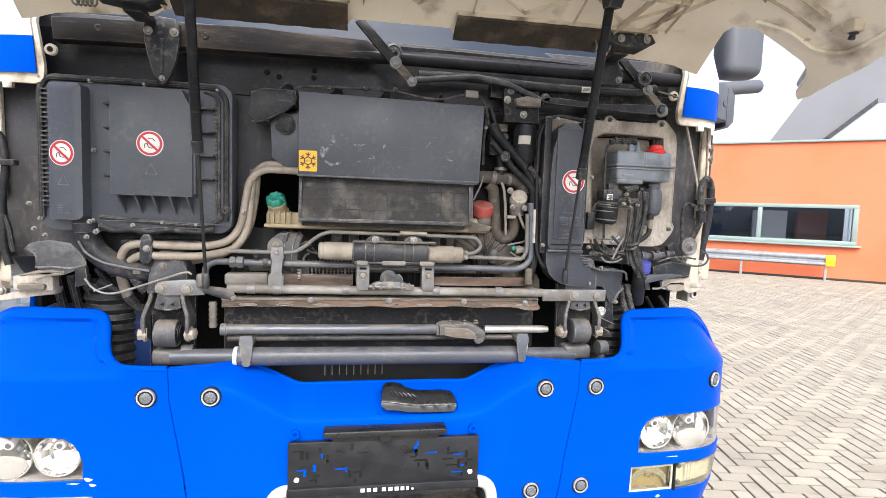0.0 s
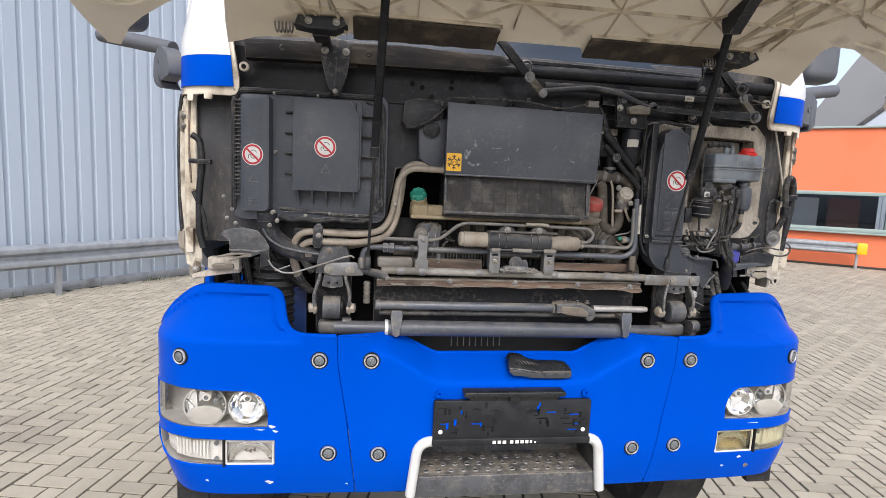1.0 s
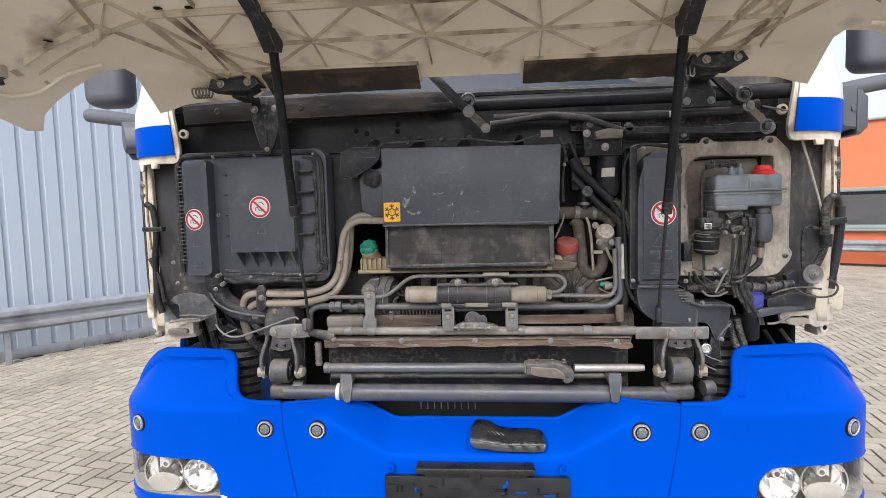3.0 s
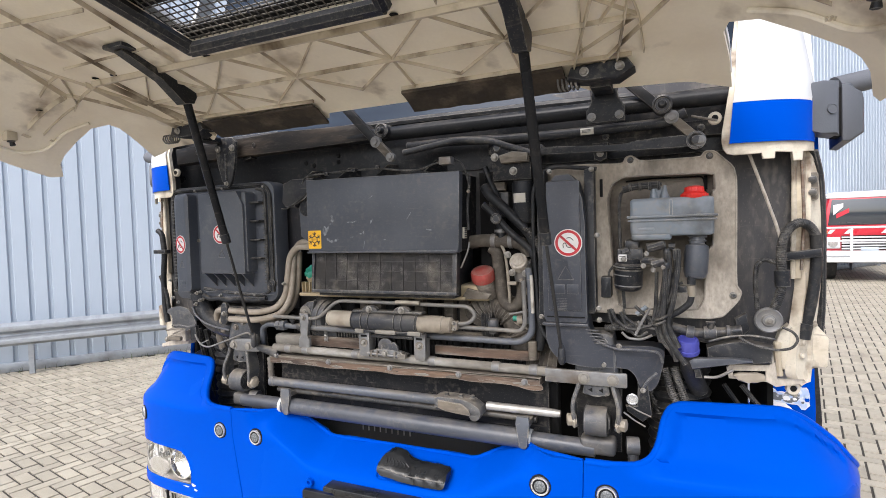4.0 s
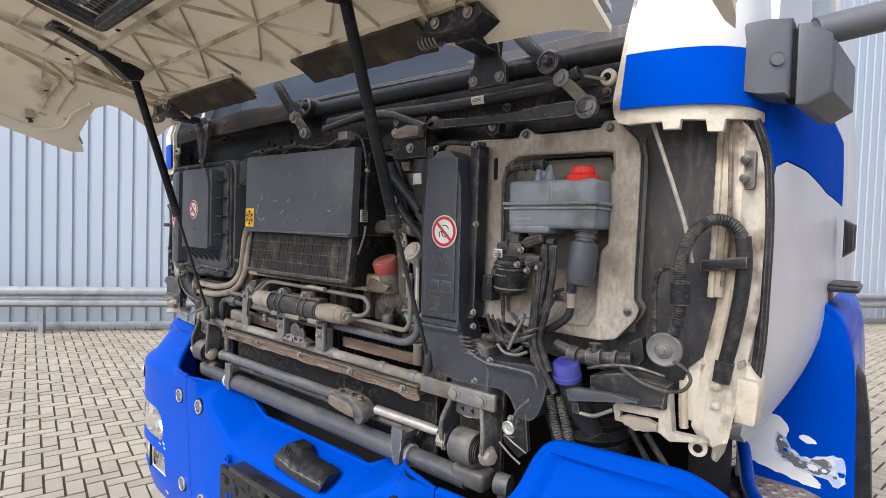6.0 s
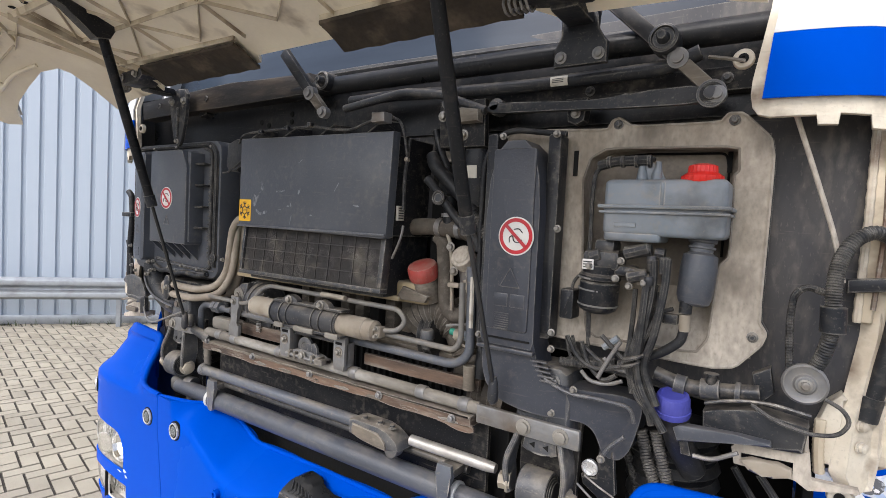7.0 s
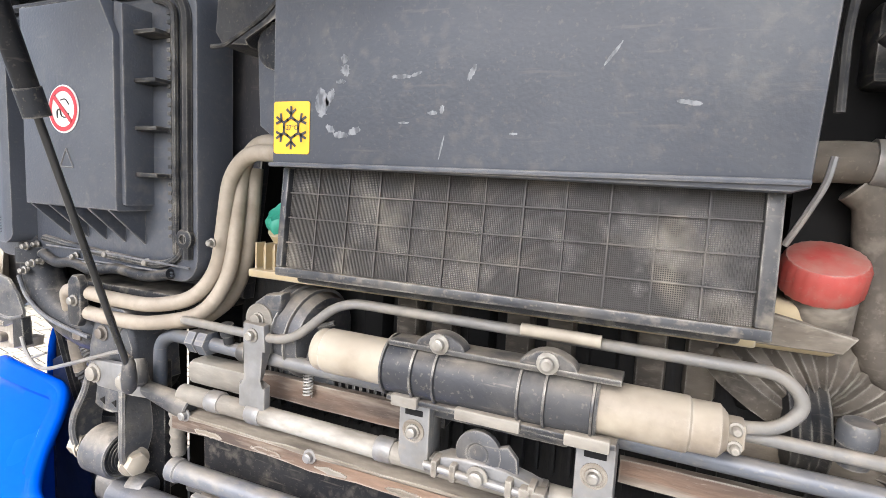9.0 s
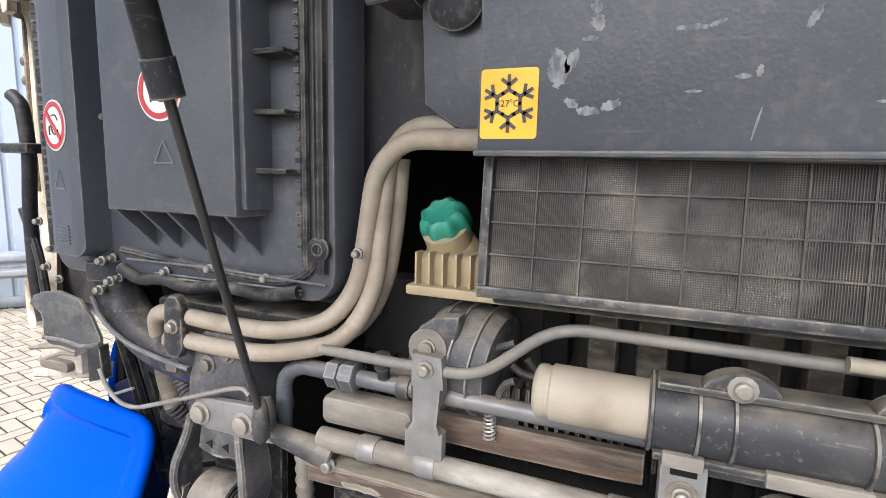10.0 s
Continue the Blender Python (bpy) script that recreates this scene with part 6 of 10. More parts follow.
# ---- mirrors ----
for sg in (-1, 1):
    mr = thing("wing_mirror", "", "")
    mr.parent = truck
    face = Matrix.Translation((sg * 1.068, 0.12, 2.02) if sg > 0 else (-1.09, 0.165, 2.02)) @ Matrix.Rotation(radians(60 if sg > 0 else 120), 4, "Z")
    side = -1 if sg > 0 else 1

    def shell(u0, u1, thick, grow):
        tall = [(u0, -0.046), (u0 + 0.001, -0.012), (u0 + 0.014, 0.024), (u0 + 0.05, 0.042), (u1, 0.049), (u1, -0.064), (u0 + 0.012, -0.054)] if u0 < 0.05 else [(u0, -0.072), (u0, 0.048), (u0 + 0.03, 0.046), (u1 - 0.02, 0.02), (u1, -0.058), (u1 - 0.06, -0.076)] if thick > 0.05 else rrect(u0, -0.06, u1, 0.046, 0.01)
        return sheet(chaikin(tall, 2), [], lambda u, v: tuple(face @ Vector((u, side * (0.012 + grow * (1 - ((v + 0.002) / 0.075) ** 4) * (1 - max(0, 0.04 - u) / 0.06)), v))), 0.014, tuple((face.to_3x3() @ Vector((0, -side * thick, 0)))))

    if sg > 0:
        def leaned(outline, y0, y1, bevel, lean, flare=0.0):
            """A rounded block that leans back outwards."""
            bm = sb(outline, y0, y1, bevel)
            for v in bm.verts:
                v.co.x += flare * (v.co.y - y0)
                v.co.y += lean * (v.co.x - 1.047)
            return bm

        part("arm_base", leaned([(1.029, 1.972), (1.030, 2.012), (1.036, 2.036), (1.048, 2.053), (1.064, 2.063), (1.090, 2.068), (1.122, 2.067), (1.122, 1.944), (1.085, 1.950), (1.050, 1.958), (1.036, 1.963)], 0.135, 0.20, 0.006, 0.5), "mirror_grey", mr, "grey-black mirror arm base")
        part("joint_gap", leaned(rrect(1.112, 1.944, 1.136, 2.054, 0.006), 0.148, 0.20, 0.003, 0.5), "void", mr)
        part("arm_joint", leaned([(1.128, 1.932), (1.127, 2.060), (1.148, 2.062), (1.166, 2.036), (1.176, 2.03), (1.176, 1.952), (1.146, 1.930)], 0.140, 0.31, 0.007, 0.5, 0.10), "mirror_grey", mr)
        part("cover_disc", lt((1.106, 0.161, 2.003), (0.4, -1, 0), [(0.0105, -0.003), (0.0105, 0.001), (0.0095, 0.001), (0.0095, 0.0002), (0.001, 0.0004)], 24), "mirror_grey", mr)
    else:
        part("arm_base", shell(0.0, 0.100, 0.045, 0.022), "mirror_grey", mr, "grey-black mirror arm base")
        part("arm_joint", shell(0.112, 0.20, 0.055, 0.020), "mirror_grey", mr)
        part("joint_gap", shell(0.09, 0.118, 0.04, 0.012), "void", mr)
        part("cover_disc", lt(face @ Vector((0.078, side * 0.0345, 0.002)), face.to_3x3() @ Vector((0, side, 0)), [(0.0105, -0.003), (0.0105, 0.001), (0.0095, 0.001), (0.0095, 0.0002), (0.001, 0.0004)], 24), "mirror_grey", mr)
    part("arm", tb([(sg * 1.14, 0.29, 2.075), (sg * 1.25, 0.34, 2.10), (sg * 1.405, 0.385, 2.128)], 0.025, 14, 0.1), "mirror_grey", mr)
    bm = bmesh.new()
    box(bm, (min(sg * 1.29, sg * 1.45), 0.40, 2.168), (max(sg * 1.29, sg * 1.45), 0.52, 2.62), 0.04, 4)
    part("mirror_head", bm, "mirror_grey", mr, "large grey-black mirror housing")
    part("mirror_glass", bx((min(sg * 1.31, sg * 1.43), 0.52, 2.20), (max(sg * 1.31, sg * 1.43), 0.525, 2.58), 0.002), "chrome", mr)

# ---- service bay: left air intake ----
intake = thing("air_intake", "", "")
intake.parent = truck
bm = sb(rrect(-0.905, 1.535, -0.43, 1.938, 0.035), 0.088, 0.15, 0.006)
part("base_tray", bm, "cover", intake, "black plastic tray")
part("rim", tb([(-0.445, 0.086, 1.57), (-0.445, 0.086, 1.90), (-0.47, 0.086, 1.927), (-0.88, 0.086, 1.927), (-0.897, 0.086, 1.90), (-0.897, 0.086, 1.57)], 0.008, 8, 0.04), "rubber", intake)
part("lower_rim", tb([(-0.445, 0.086, 1.62), (-0.447, 0.086, 1.59), (-0.467, 0.086, 1.566), (-0.501, 0.086, 1.556), (-0.628, 0.086, 1.562), (-0.76, 0.086, 1.574)], 0.006, 8, 0.03), "black", intake)
part("corner_boss", lt((-0.447, 0.088, 1.598), (0, -1, 0), [(0.014, 0), (0.014, 0.008), (0.011, 0.010), (0.006, 0.010), (0.005, 0.006)], 18), "black", intake)
part("inner_rim", tb([(-0.464, 0.083, 1.575), (-0.464, 0.083, 1.905), (-0.50, 0.083, 1.915)], 0.005, 8, 0.02), "black", intake)
narrow = part("narrow_cover", sheet(rrect(-0.874, 1.565, -0.787, 1.912, 0.014), [], lambda x, z: (x, 0.058 + 8.0 * max(0, abs(x + 0.8305) - 0.034) ** 2 * 8 + 20 * max(0, z - 1.895) ** 2, z), 0.012, (0, 0.06, 0)), "cover", intake, "smooth black cover")
bm = sb([(-0.716, 1.632), (-0.518, 1.632), (-0.518, 1.86), (-0.545, 1.908), (-0.716, 1.908)], 0.036, 0.10, 0.005)
part("wide_cover", bm, "cover", intake, "smooth black cover")
part("cover_step", sb([(-0.548, 1.64), (-0.512, 1.64), (-0.512, 1.90), (-0.53, 1.905), (-0.53, 1.85)], 0.045, 0.10, 0.004), "cover", intake)
for z in (1.868, 1.806, 1.744, 1.682):
    part("side_rib", bx((-0.517, 0.06, z - 0.003), (-0.472, 0.092, z + 0.003), 0.002), "black", intake)
    part("side_rib", bx((-0.745, 0.07, z - 0.003), (-0.714, 0.092, z + 0.003), 0.002), "black", intake)
for i in range(5):
    x = -0.70 + i * 0.042
    bm = bmesh.new()
    v = [bm.verts.new(p) for p in ((x - 0.002, 0.035, 1.633), (x - 0.002, 0.088, 1.633), (x - 0.002, 0.088, 1.583), (x + 0.002, 0.035, 1.633), (x + 0.002, 0.088, 1.633), (x + 0.002, 0.088, 1.583))]
    for f in ((0, 1, 2), (5, 4, 3), (0, 2, 5, 3), (0, 3, 4, 1), (1, 4, 5, 2)):
        bm.faces.new([v[k] for k in f])
    part("gusset", bm, "cover", intake)
for i in range(26):
    z = 1.60 + i * 0.0118
    part("comb_tooth", bx((-0.892, 0.075, z - 0.0018), (-0.872, 0.09, z + 0.0018), 0), "black", intake)
    part("clip_tooth", bx((-0.474, 0.079, z - 0.0025), (-0.468, 0.092, z + 0.0025), 0), "black", intake)
for p in [(-0.893, 0.085, 1.924), (-0.778, 0.085, 1.923), (-0.648, 0.085, 1.923), (-0.467, 0.085, 1.92), (-0.773, 0.085, 1.746), (-0.927, 0.085, 1.603), (-0.902, 0.085, 1.565), (-0.778, 0.085, 1.562), (-0.768, 0.085, 1.536), (-0.917, 0.085, 1.538), (-0.892, 0.085, 1.522), (-0.792, 0.085, 1.521), (-0.607, 0.085, 1.562), (-0.399, 0.085, 1.597), (-0.681, 0.085, 1.552), (-0.522, 0.085, 1.558)]:
    bolt(p, intake, r=0.0042, mat="bolt_grey", washer=1.5)
part("elbow", tb([(-0.806, 0.105, 1.575), (-0.802, 0.105, 1.515), (-0.777, 0.105, 1.472), (-0.73, 0.105, 1.443), (-0.667, 0.105, 1.428), (-0.627, 0.105, 1.431)], 0.030, 18, 0.05), "black", intake, "black plastic air elbow")
part("elbow_seam", tb([(-0.808, 0.072, 1.509), (-0.793, 0.072, 1.479), (-0.754, 0.072, 1.453), (-0.697, 0.072, 1.44), (-0.637, 0.072, 1.433)], 0.0035, 8, 0.03), "cover", intake)
part("elbow_collar", tb([(-0.799, 0.1, 1.556), (-0.797, 0.1, 1.531)], 0.0335, 20, 0.01), "black", intake)
part("inner_throat", tb([(-0.809, 0.15, 1.527), (-0.798, 0.15, 1.477), (-0.757, 0.15, 1.448)], 0.02, 14, 0.03), "void", intake)
for p in [(-0.779, 0.07, 1.56), (-0.765, 0.07, 1.534), (-0.787, 0.07, 1.52)]:
    bolt(p, intake, r=0.0045, mat="bolt_grey", washer=1.5)
part("tray_lobe", tb([(-0.761, 0.082, 1.55), (-0.727, 0.082, 1.536), (-0.684, 0.082, 1.544), (-0.642, 0.082, 1.532), (-0.59, 0.082, 1.545), (-0.522, 0.082, 1.537), (-0.474, 0.082, 1.547)], 0.008, 10, 0.03), "black", intake)
part("tray_shelf", bx((-0.72, 0.10, 1.488), (-0.44, 0.19, 1.512), 0.006), "panel", intake)
for o in (0, 4, 8):
    part("tray_groove", tb([(-0.746, 0.08, 1.564), (-0.589, 0.08, 1.564), (-0.436, 0.08, 1.559)], 0.0016, 6, 0.02) if o == 0 else tb([(-0.70, 0.082, 1.541 + o * 0.001), (-0.47, 0.082, 1.541 + o * 0.001)], 0.0014, 6, 0.02), "cover", intake)


def no_charge_sign(cx, y, cz, parent, r=0.0325):
    """A round white sticker with a red ring and bar."""
    d = part("warning_sticker", lt((cx, y, cz), (0, -1, 0), [(r, 0), (r, 0.0008), (0.001, 0.001)], 36), "decal_white", parent, "round white and red warning sticker")
    bm = bmesh.new()
    for k in range(36):
        t0, t1 = 2 * math.pi * k / 36, 2 * math.pi * (k + 1) / 36
        bm.faces.new([bm.verts.new((cx + q * math.cos(t), y - 0.0016, cz + q * math.sin(t))) for q, t in ((r * 0.74, t0), (r * 0.93, t0), (r * 0.93, t1), (r * 0.74, t1))])
    bmesh.ops.remove_doubles(bm, verts=bm.verts, dist=1e-5)
    part("ring", bm, "decal_red", d)
    w = r * 0.085
    bm = bx((-r * 0.76, -0.0004, -w), (r * 0.76, 0.0002, w), 0, 1, Matrix.Translation((cx, y - 0.0022, cz)) @ Matrix.Rotation(radians(43), 4, "Y"))
    part("bar", bm, "decal_red", d)
    bm = tb([(cx - 0.012, y - 0.0014, cz - 0.012), (cx - 0.013, y - 0.0014, cz - 0.002), (cx - 0.006, y - 0.0014, cz + 0.001), (cx - 0.004, y - 0.0014, cz - 0.010), (cx + 0.006, y - 0.0014, cz - 0.012), (cx + 0.012, y - 0.0014, cz - 0.006)], 0.001, 5, 0.006)
    part("symbol", tube(bm, [(cx - 0.004, y - 0.0014, cz + 0.012), (cx + 0.006, y - 0.0014, cz + 0.014), (cx + 0.013, y - 0.0014, cz + 0.006)], 0.001, 5, 0.006), "decal_black", d)
    return d


sign = no_charge_sign(-0.834, 0.0575, 1.734, intake)
turn = Matrix.Translation((-0.83, 0.066, 0)) @ Matrix.Rotation(radians(-11), 4, "Z") @ Matrix.Translation((0.83, -0.066, 0))
for ob in (narrow, sign):
    ob.matrix_world = turn
no_charge_sign(-0.619, 0.0355, 1.766, intake)
for cx, y, cz in ((-0.832, 0.0578, 1.665), (-0.617, 0.0355, 1.70)):
    bm = bmesh.new()
    for a, b in (((-0.014, -0.012), (0.014, -0.012)), ((0.014, -0.012), (0, 0.013)), ((0, 0.013), (-0.014, -0.012))):
        tube(bm, [(cx + a[0], y, cz + a[1]), (cx + b[0], y, cz + b[1])], 0.0012, 5, 0.001)
    tri = part("embossed_triangle", bm, "cover", intake)
    if cx < -0.7:
        tri.matrix_world = turn
for k in range(6):
    part("embossed_line", bx((-0.848, 0.0565, 1.603 - k * 0.0045), (-0.815, 0.059, 1.605 - k * 0.0045), 0), "cover", intake).matrix_world = turn

# ---- heater box with filter mesh ----
heater = thing("heater_box", "", "")
heater.parent = truck
part("cover", sb([(-0.251, 1.70), (0.235, 1.693), (0.247, 1.697), (0.256, 1.915), (-0.25, 1.922)], 0.027, 0.05, 0.004), "cover", heater, "scuffed grey-black cover")
part("cover_box", sb([(-0.246, 1.702), (0.235, 1.698), (0.243, 1.70), (0.250, 1.910), (-0.246, 1.917)], 0.0505, 0.20, 0.003), "panel", heater, "black box behind the cover")
part("cover_lip", bx((-0.252, 0.0225, 1.6985), (0.246, 0.030, 1.7035), 0.0015), "cover", heater)
mt = Matrix.Translation((0, 0.042, 1.643)) @ Matrix.Rotation(radians(-6), 4, "X")
bm = bmesh.new()
for lo, hi in (((-0.249, -0.004, -0.066), (0.235, 0.02, -0.056)), ((-0.249, -0.004, 0.056), (0.235, 0.02, 0.064)), ((-0.249, -0.004, -0.056), (-0.240, 0.02, 0.056)), ((0.222, -0.004, -0.056), (0.235, 0.02, 0.056))):
    box(bm, lo, hi, 0.002, 2, mt)
part("mesh_frame", bm, "dark_metal", heater, "dusty black frame")
M["scuff"] = material("rubbed_pale_scuff", (0.070, 0.075, 0.086), 0.5, 0, (0.24, 0.25, 0.265), 120.0, mix=(0.40, 0.58), grain_amount=0.2, bump=0.05, stretch=(1, 1, 0.5))
M["filter"] = material("dusty_filter_fleece", (0.035, 0.033, 0.030), 0.9, 0, (0.06, 0.055, 0.048), 12.0, grain_amount=0.3, bump=0.3, bump_scale=120, dirt=(0.64, 0.60, 0.55), dirt_scale=18.0, dirt_mix=(0.49, 0.62))
M["mesh_wire"] = material("dull_dark_wire", (0.062, 0.058, 0.056), 0.6, 0, (0.095, 0.086, 0.076), 14.0, grain_amount=0.2, bump=0, spec=0.3, dirt=(0.20, 0.178, 0.148), dirt_scale=16.0, dirt_mix=(0.54, 0.70))
part("filter_fleece", bx((-0.24, 0.008, -0.056), (0.222, 0.015, 0.056), 0, 1, mt), "filter", heater, "dust-blotched filter fleece")
for i in range(11):
    x = -0.24 + 0.462 * (i + 1) / 12
    part("mesh_bar", bx((x - 0.0007, 0.0005, -0.056), (x + 0.0007, 0.004, 0.056), 0, 1, mt), "mesh_wire", heater)
for j in range(3):
    z = -0.056 + 0.112 * (j + 1) / 4
    part("mesh_bar", bx((-0.24, 0.0005, z - 0.0007), (0.222, 0.004, z + 0.0007), 0, 1, mt), "mesh_wire", heater)
bm = bmesh.new()
for i in range(1, 257):
    x = -0.24 + i * 0.0018
    box(bm, (x - 0.00032, 0.003, -0.056), (x + 0.00032, 0.0038, 0.056), 0, 1, mt)
for j in range(1, 62):
    z = -0.056 + j * 0.0018
    box(bm, (-0.24, 0.0038, z - 0.00034), (0.222, 0.0046, z + 0.00034), 0, 1, mt)
tagged(part("fine_mesh", bm, "mesh_wire", heater, "fine wire mesh"), kind="stuff")
part("body", bx((-0.243, 0.062, 1.565), (0.218, 0.22, 1.70), 0.004), "black", heater)
lab = part("side_label", bx((0.2475, 0.056, 1.733), (0.2535, 0.078, 1.764), 0.001), "label", heater, "worn white label")
for k in range(5):
    part("label_line", bx((0.2532, 0.059, 1.737 + 0.0052 * k), (0.2542, 0.075, 1.7395 + 0.0052 * k), 0), "decal_black", lab)
# scuffs on the cover
for k, (x, z, w, h, r) in enumerate(((-0.186, 1.765, 0.008, 0.0145, -8), (-0.176, 1.770, 0.004, 0.010, 24), (-0.175, 1.739, 0.006, 0.0035, 30), (-0.162, 1.733, 0.009, 0.0035, 4), (-0.146, 1.737, 0.008, 0.0035, -20), (-0.160, 1.808, 0.0035, 0.005, 0), (-0.158, 1.797, 0.0055, 0.0055, 0), (-0.163, 1.786, 0.006, 0.002, 0),
                                    (-0.094, 1.7885, 0.011, 0.0022, 0), (-0.078, 1.7905, 0.006, 0.0016, -20), (-0.022, 1.790, 0.0025, 0.008, 25), (-0.06, 1.754, 0.005, 0.0018, 0), (-0.05, 1.757, 0.002, 0.004, 10), (-0.049, 1.722, 0.0008, 0.012, 12), (0.16, 1.76, 0.010, 0.0018, 8), (0.02, 1.735, 0.004, 0.001, 0), (-0.09, 1.745, 0.006, 0.001, 0), (0.10, 1.80, 0.0012, 0.012, 35), (-0.02, 1.86, 0.009, 0.001, -30))):
    rag = ragged([(w * math.cos(q), h * math.sin(q)) for q in [2 * math.pi * m / 10 for m in range(10)]], min(w, h) * 0.28, k, 3)
    bm = sheet(rag, [], lambda u, v: (u, 0, v), 0.01, (0, 0.0004, 0))
    bmesh.ops.transform(bm, matrix=Matrix.Translation((x, 0.0266, z)) @ Matrix.Rotation(radians(r), 4, "Y"), verts=bm.verts)
    part("scuff", bm, "scuff", heater, "pale scuff")
# yellow frost sticker
def bar(bm, p, q, w=0.0016):
    """A flat printed bar on the sticker."""
    e = (q - p).normalized()
    o = Vector((e.z, 0, -e.x)) * w
    bm.faces.new([bm.verts.new(v) for v in (p + o, p - o, q - o, q + o)])


ys = part("frost_sticker", sb(rrect(-0.2475, 1.7125, -0.2005, 1.7675, 0.003), 0.0262, 0.028, 0), "yellow", heater, "yellow snowflake sticker")
c = Vector((-0.224, 0.0255, 1.740))
for k in range(6):
    a = radians(30 + 60 * k)
    d, s = Vector((math.cos(a), 0, math.sin(a))), Vector((-math.sin(a), 0, math.cos(a)))
    for p, q in [(c + d * 0.0115, c + d * 0.0228)] + [(c + d * r0, c + d * r1 + s * g * r2) for g in (-1, 1) for r0, r1, r2 in ((0.0145, 0.0195, 0.0062), (0.0110, 0.0075, 0.0058))]:
        bm = bmesh.new()
        bar(bm, p, q, 0.0014)
        part("snowflake_bar", bm, "decal_black", ys)
txt = bpy.data.curves.new("sticker_text", "FONT")
txt.body, txt.size, txt.align_x, txt.align_y = "-27°C", 0.0075, "CENTER", "CENTER"
to = new("sticker_text", txt)
to.matrix_world = pose(-0.224, 0.0254, 1.740, 90)
bpy.context.view_layer.update()
tm = bpy.data.meshes.new_from_object(to.evaluated_get(bpy.context.evaluated_depsgraph_get()))
bpy.data.objects.remove(to)
tob = new("sticker_text", tm)
tob.matrix_world = pose(-0.224, 0.0254, 1.740, 90)
tob.parent = ys
tm.materials.append(M["decal_black"])

# actuator left of the heater box
part("flap_motor", sb([(x, z) for x, y, z in [(-0.382, 0.09, 1.923), (-0.348, 0.09, 1.935), (-0.261, 0.09, 1.935), (-0.261, 0.09, 1.892), (-0.295, 0.09, 1.879), (-0.333, 0.09, 1.843), (-0.376, 0.09, 1.847), (-0.388, 0.09, 1.863)]], 0.075, 0.14, 0.008), "black", heater)
part("duct_wall", sb([(x, z) for x, y, z in [(-0.333, 0.11, 1.856), (-0.244, 0.11, 1.881), (-0.246, 0.11, 1.711), (-0.297, 0.11, 1.729), (-0.328, 0.11, 1.75)]], 0.09, 0.20, 0.006), "cover", heater)
part("motor_disc", lt([(-0.292, 0.085, 1.842)][0], (0, -1, 0), [(0.028, 0), (0.028, 0.006), (0.022, 0.009), (0.001, 0.009)], 24), "black", heater)
part("motor_wire", tb([(-0.374, 0.06, 1.841), (-0.353, 0.06, 1.841), (-0.287, 0.06, 1.873), (-0.262, 0.06, 1.9), (-0.253, 0.06, 1.927)], 0.0028, 6, 0.02), "rubber", heater)
part("top_cable", tb([(-0.27, 0.035, 1.913), (-0.258, 0.035, 1.932), (-0.221, 0.035, 1.938), (-0.173, 0.035, 1.939), (-0.076, 0.035, 1.941), (0.013, 0.035, 1.94), (0.078, 0.035, 1.928), (0.135, 0.035, 1.925), (0.175, 0.035, 1.939), (0.215, 0.035, 1.946)], 0.003, 7, 0.03), "rubber", heater)
for p in [(-0.173, 0.03, 1.936), (-0.076, 0.03, 1.94), (0.004, 0.03, 1.943)]:
    part("cable_clip", bx(Vector(p) - Vector((0.006, 0.006, 0.005)), Vector(p) + Vector((0.006, 0.006, 0.005)), 0.002), "black", heater)
part("plug", sb([(x, z) for x, y, z in [(0.199, 0.03, 1.934), (0.235, 0.03, 1.934), (0.234, 0.03, 1.954), (0.199, 0.03, 1.955)]], 0.02, 0.045, 0.003), "grey_metal", heater)
part("side_cable", tb([(0.228, 0.05, 1.95), (0.253, 0.05, 1.94), (0.267, 0.05, 1.909), (0.275, 0.05, 1.869)], 0.003, 7, 0.02), "rubber", heater)
part("drain_pipe", tb([(0.266, 0.06, 1.723), (0.263, 0.06, 1.702), (0.25, 0.06, 1.672), (0.24, 0.06, 1.652)], 0.0028, 7, 0.01), "grey_metal", heater)

# ---- coolant tank with green and red caps ----
ct = thing("coolant_tank", "", "")
ct.parent = truck
part("body", bx((-0.345, 0.11, 1.553), (0.30, 0.21, 1.60), 0.008, 3), "old_tank", ct, "yellowed plastic tank")
part("ledge", bx((-0.348, 0.095, 1.556), (0.235, 0.12, 1.567), 0.003), "old_tank", ct)
part("neck", lt((-0.314, 0.17, 1.575), (-0.1, -0.55, 0.8), [(0.034, 0), (0.03, 0.035), (0.026, 0.04), (0.026, 0.06)], 20), "old_tank", ct)
for i in range(5):
    part("neck_web", bx((-0.338 + i * 0.015, 0.098, 1.568), (-0.336 + i * 0.015, 0.115, 1.602), 0), "old_tank", ct)
part("green_cap", lt((-0.321, 0.145, 1.626), (-0.12, -0.62, 0.66), [(0.024, -0.014), (0.0268, -0.008), (0.0268, 0.012), (0.0235, 0.021), (0.018, 0.024), (0.015, 0.022), (0.001, 0.022)], 48, 8, 0.085), "green", ct, "ribbed green cap", 50)
part("red_cap", lt((0.282, 0.125, 1.612), (0, -0.42, 0.9), [(0.031, 0), (0.033, 0.004), (0.033, 0.026), (0.030, 0.032), (0.022, 0.034), (0.001, 0.035)], 72, 24, 0.016), "red", ct, "faded red cap")
part("red_neck", lt((0.285, 0.14, 1.575), (0, -0.42, 0.9), [(0.030, -0.01), (0.028, 0.02), (0.027, 0.04)], 20), "dirty", ct)
part("tank_ear", sb([(0.22, 1.56), (0.30, 1.56), (0.31, 1.575), (0.24, 1.59)], 0.10, 0.11, 0.003), "dirty", ct)

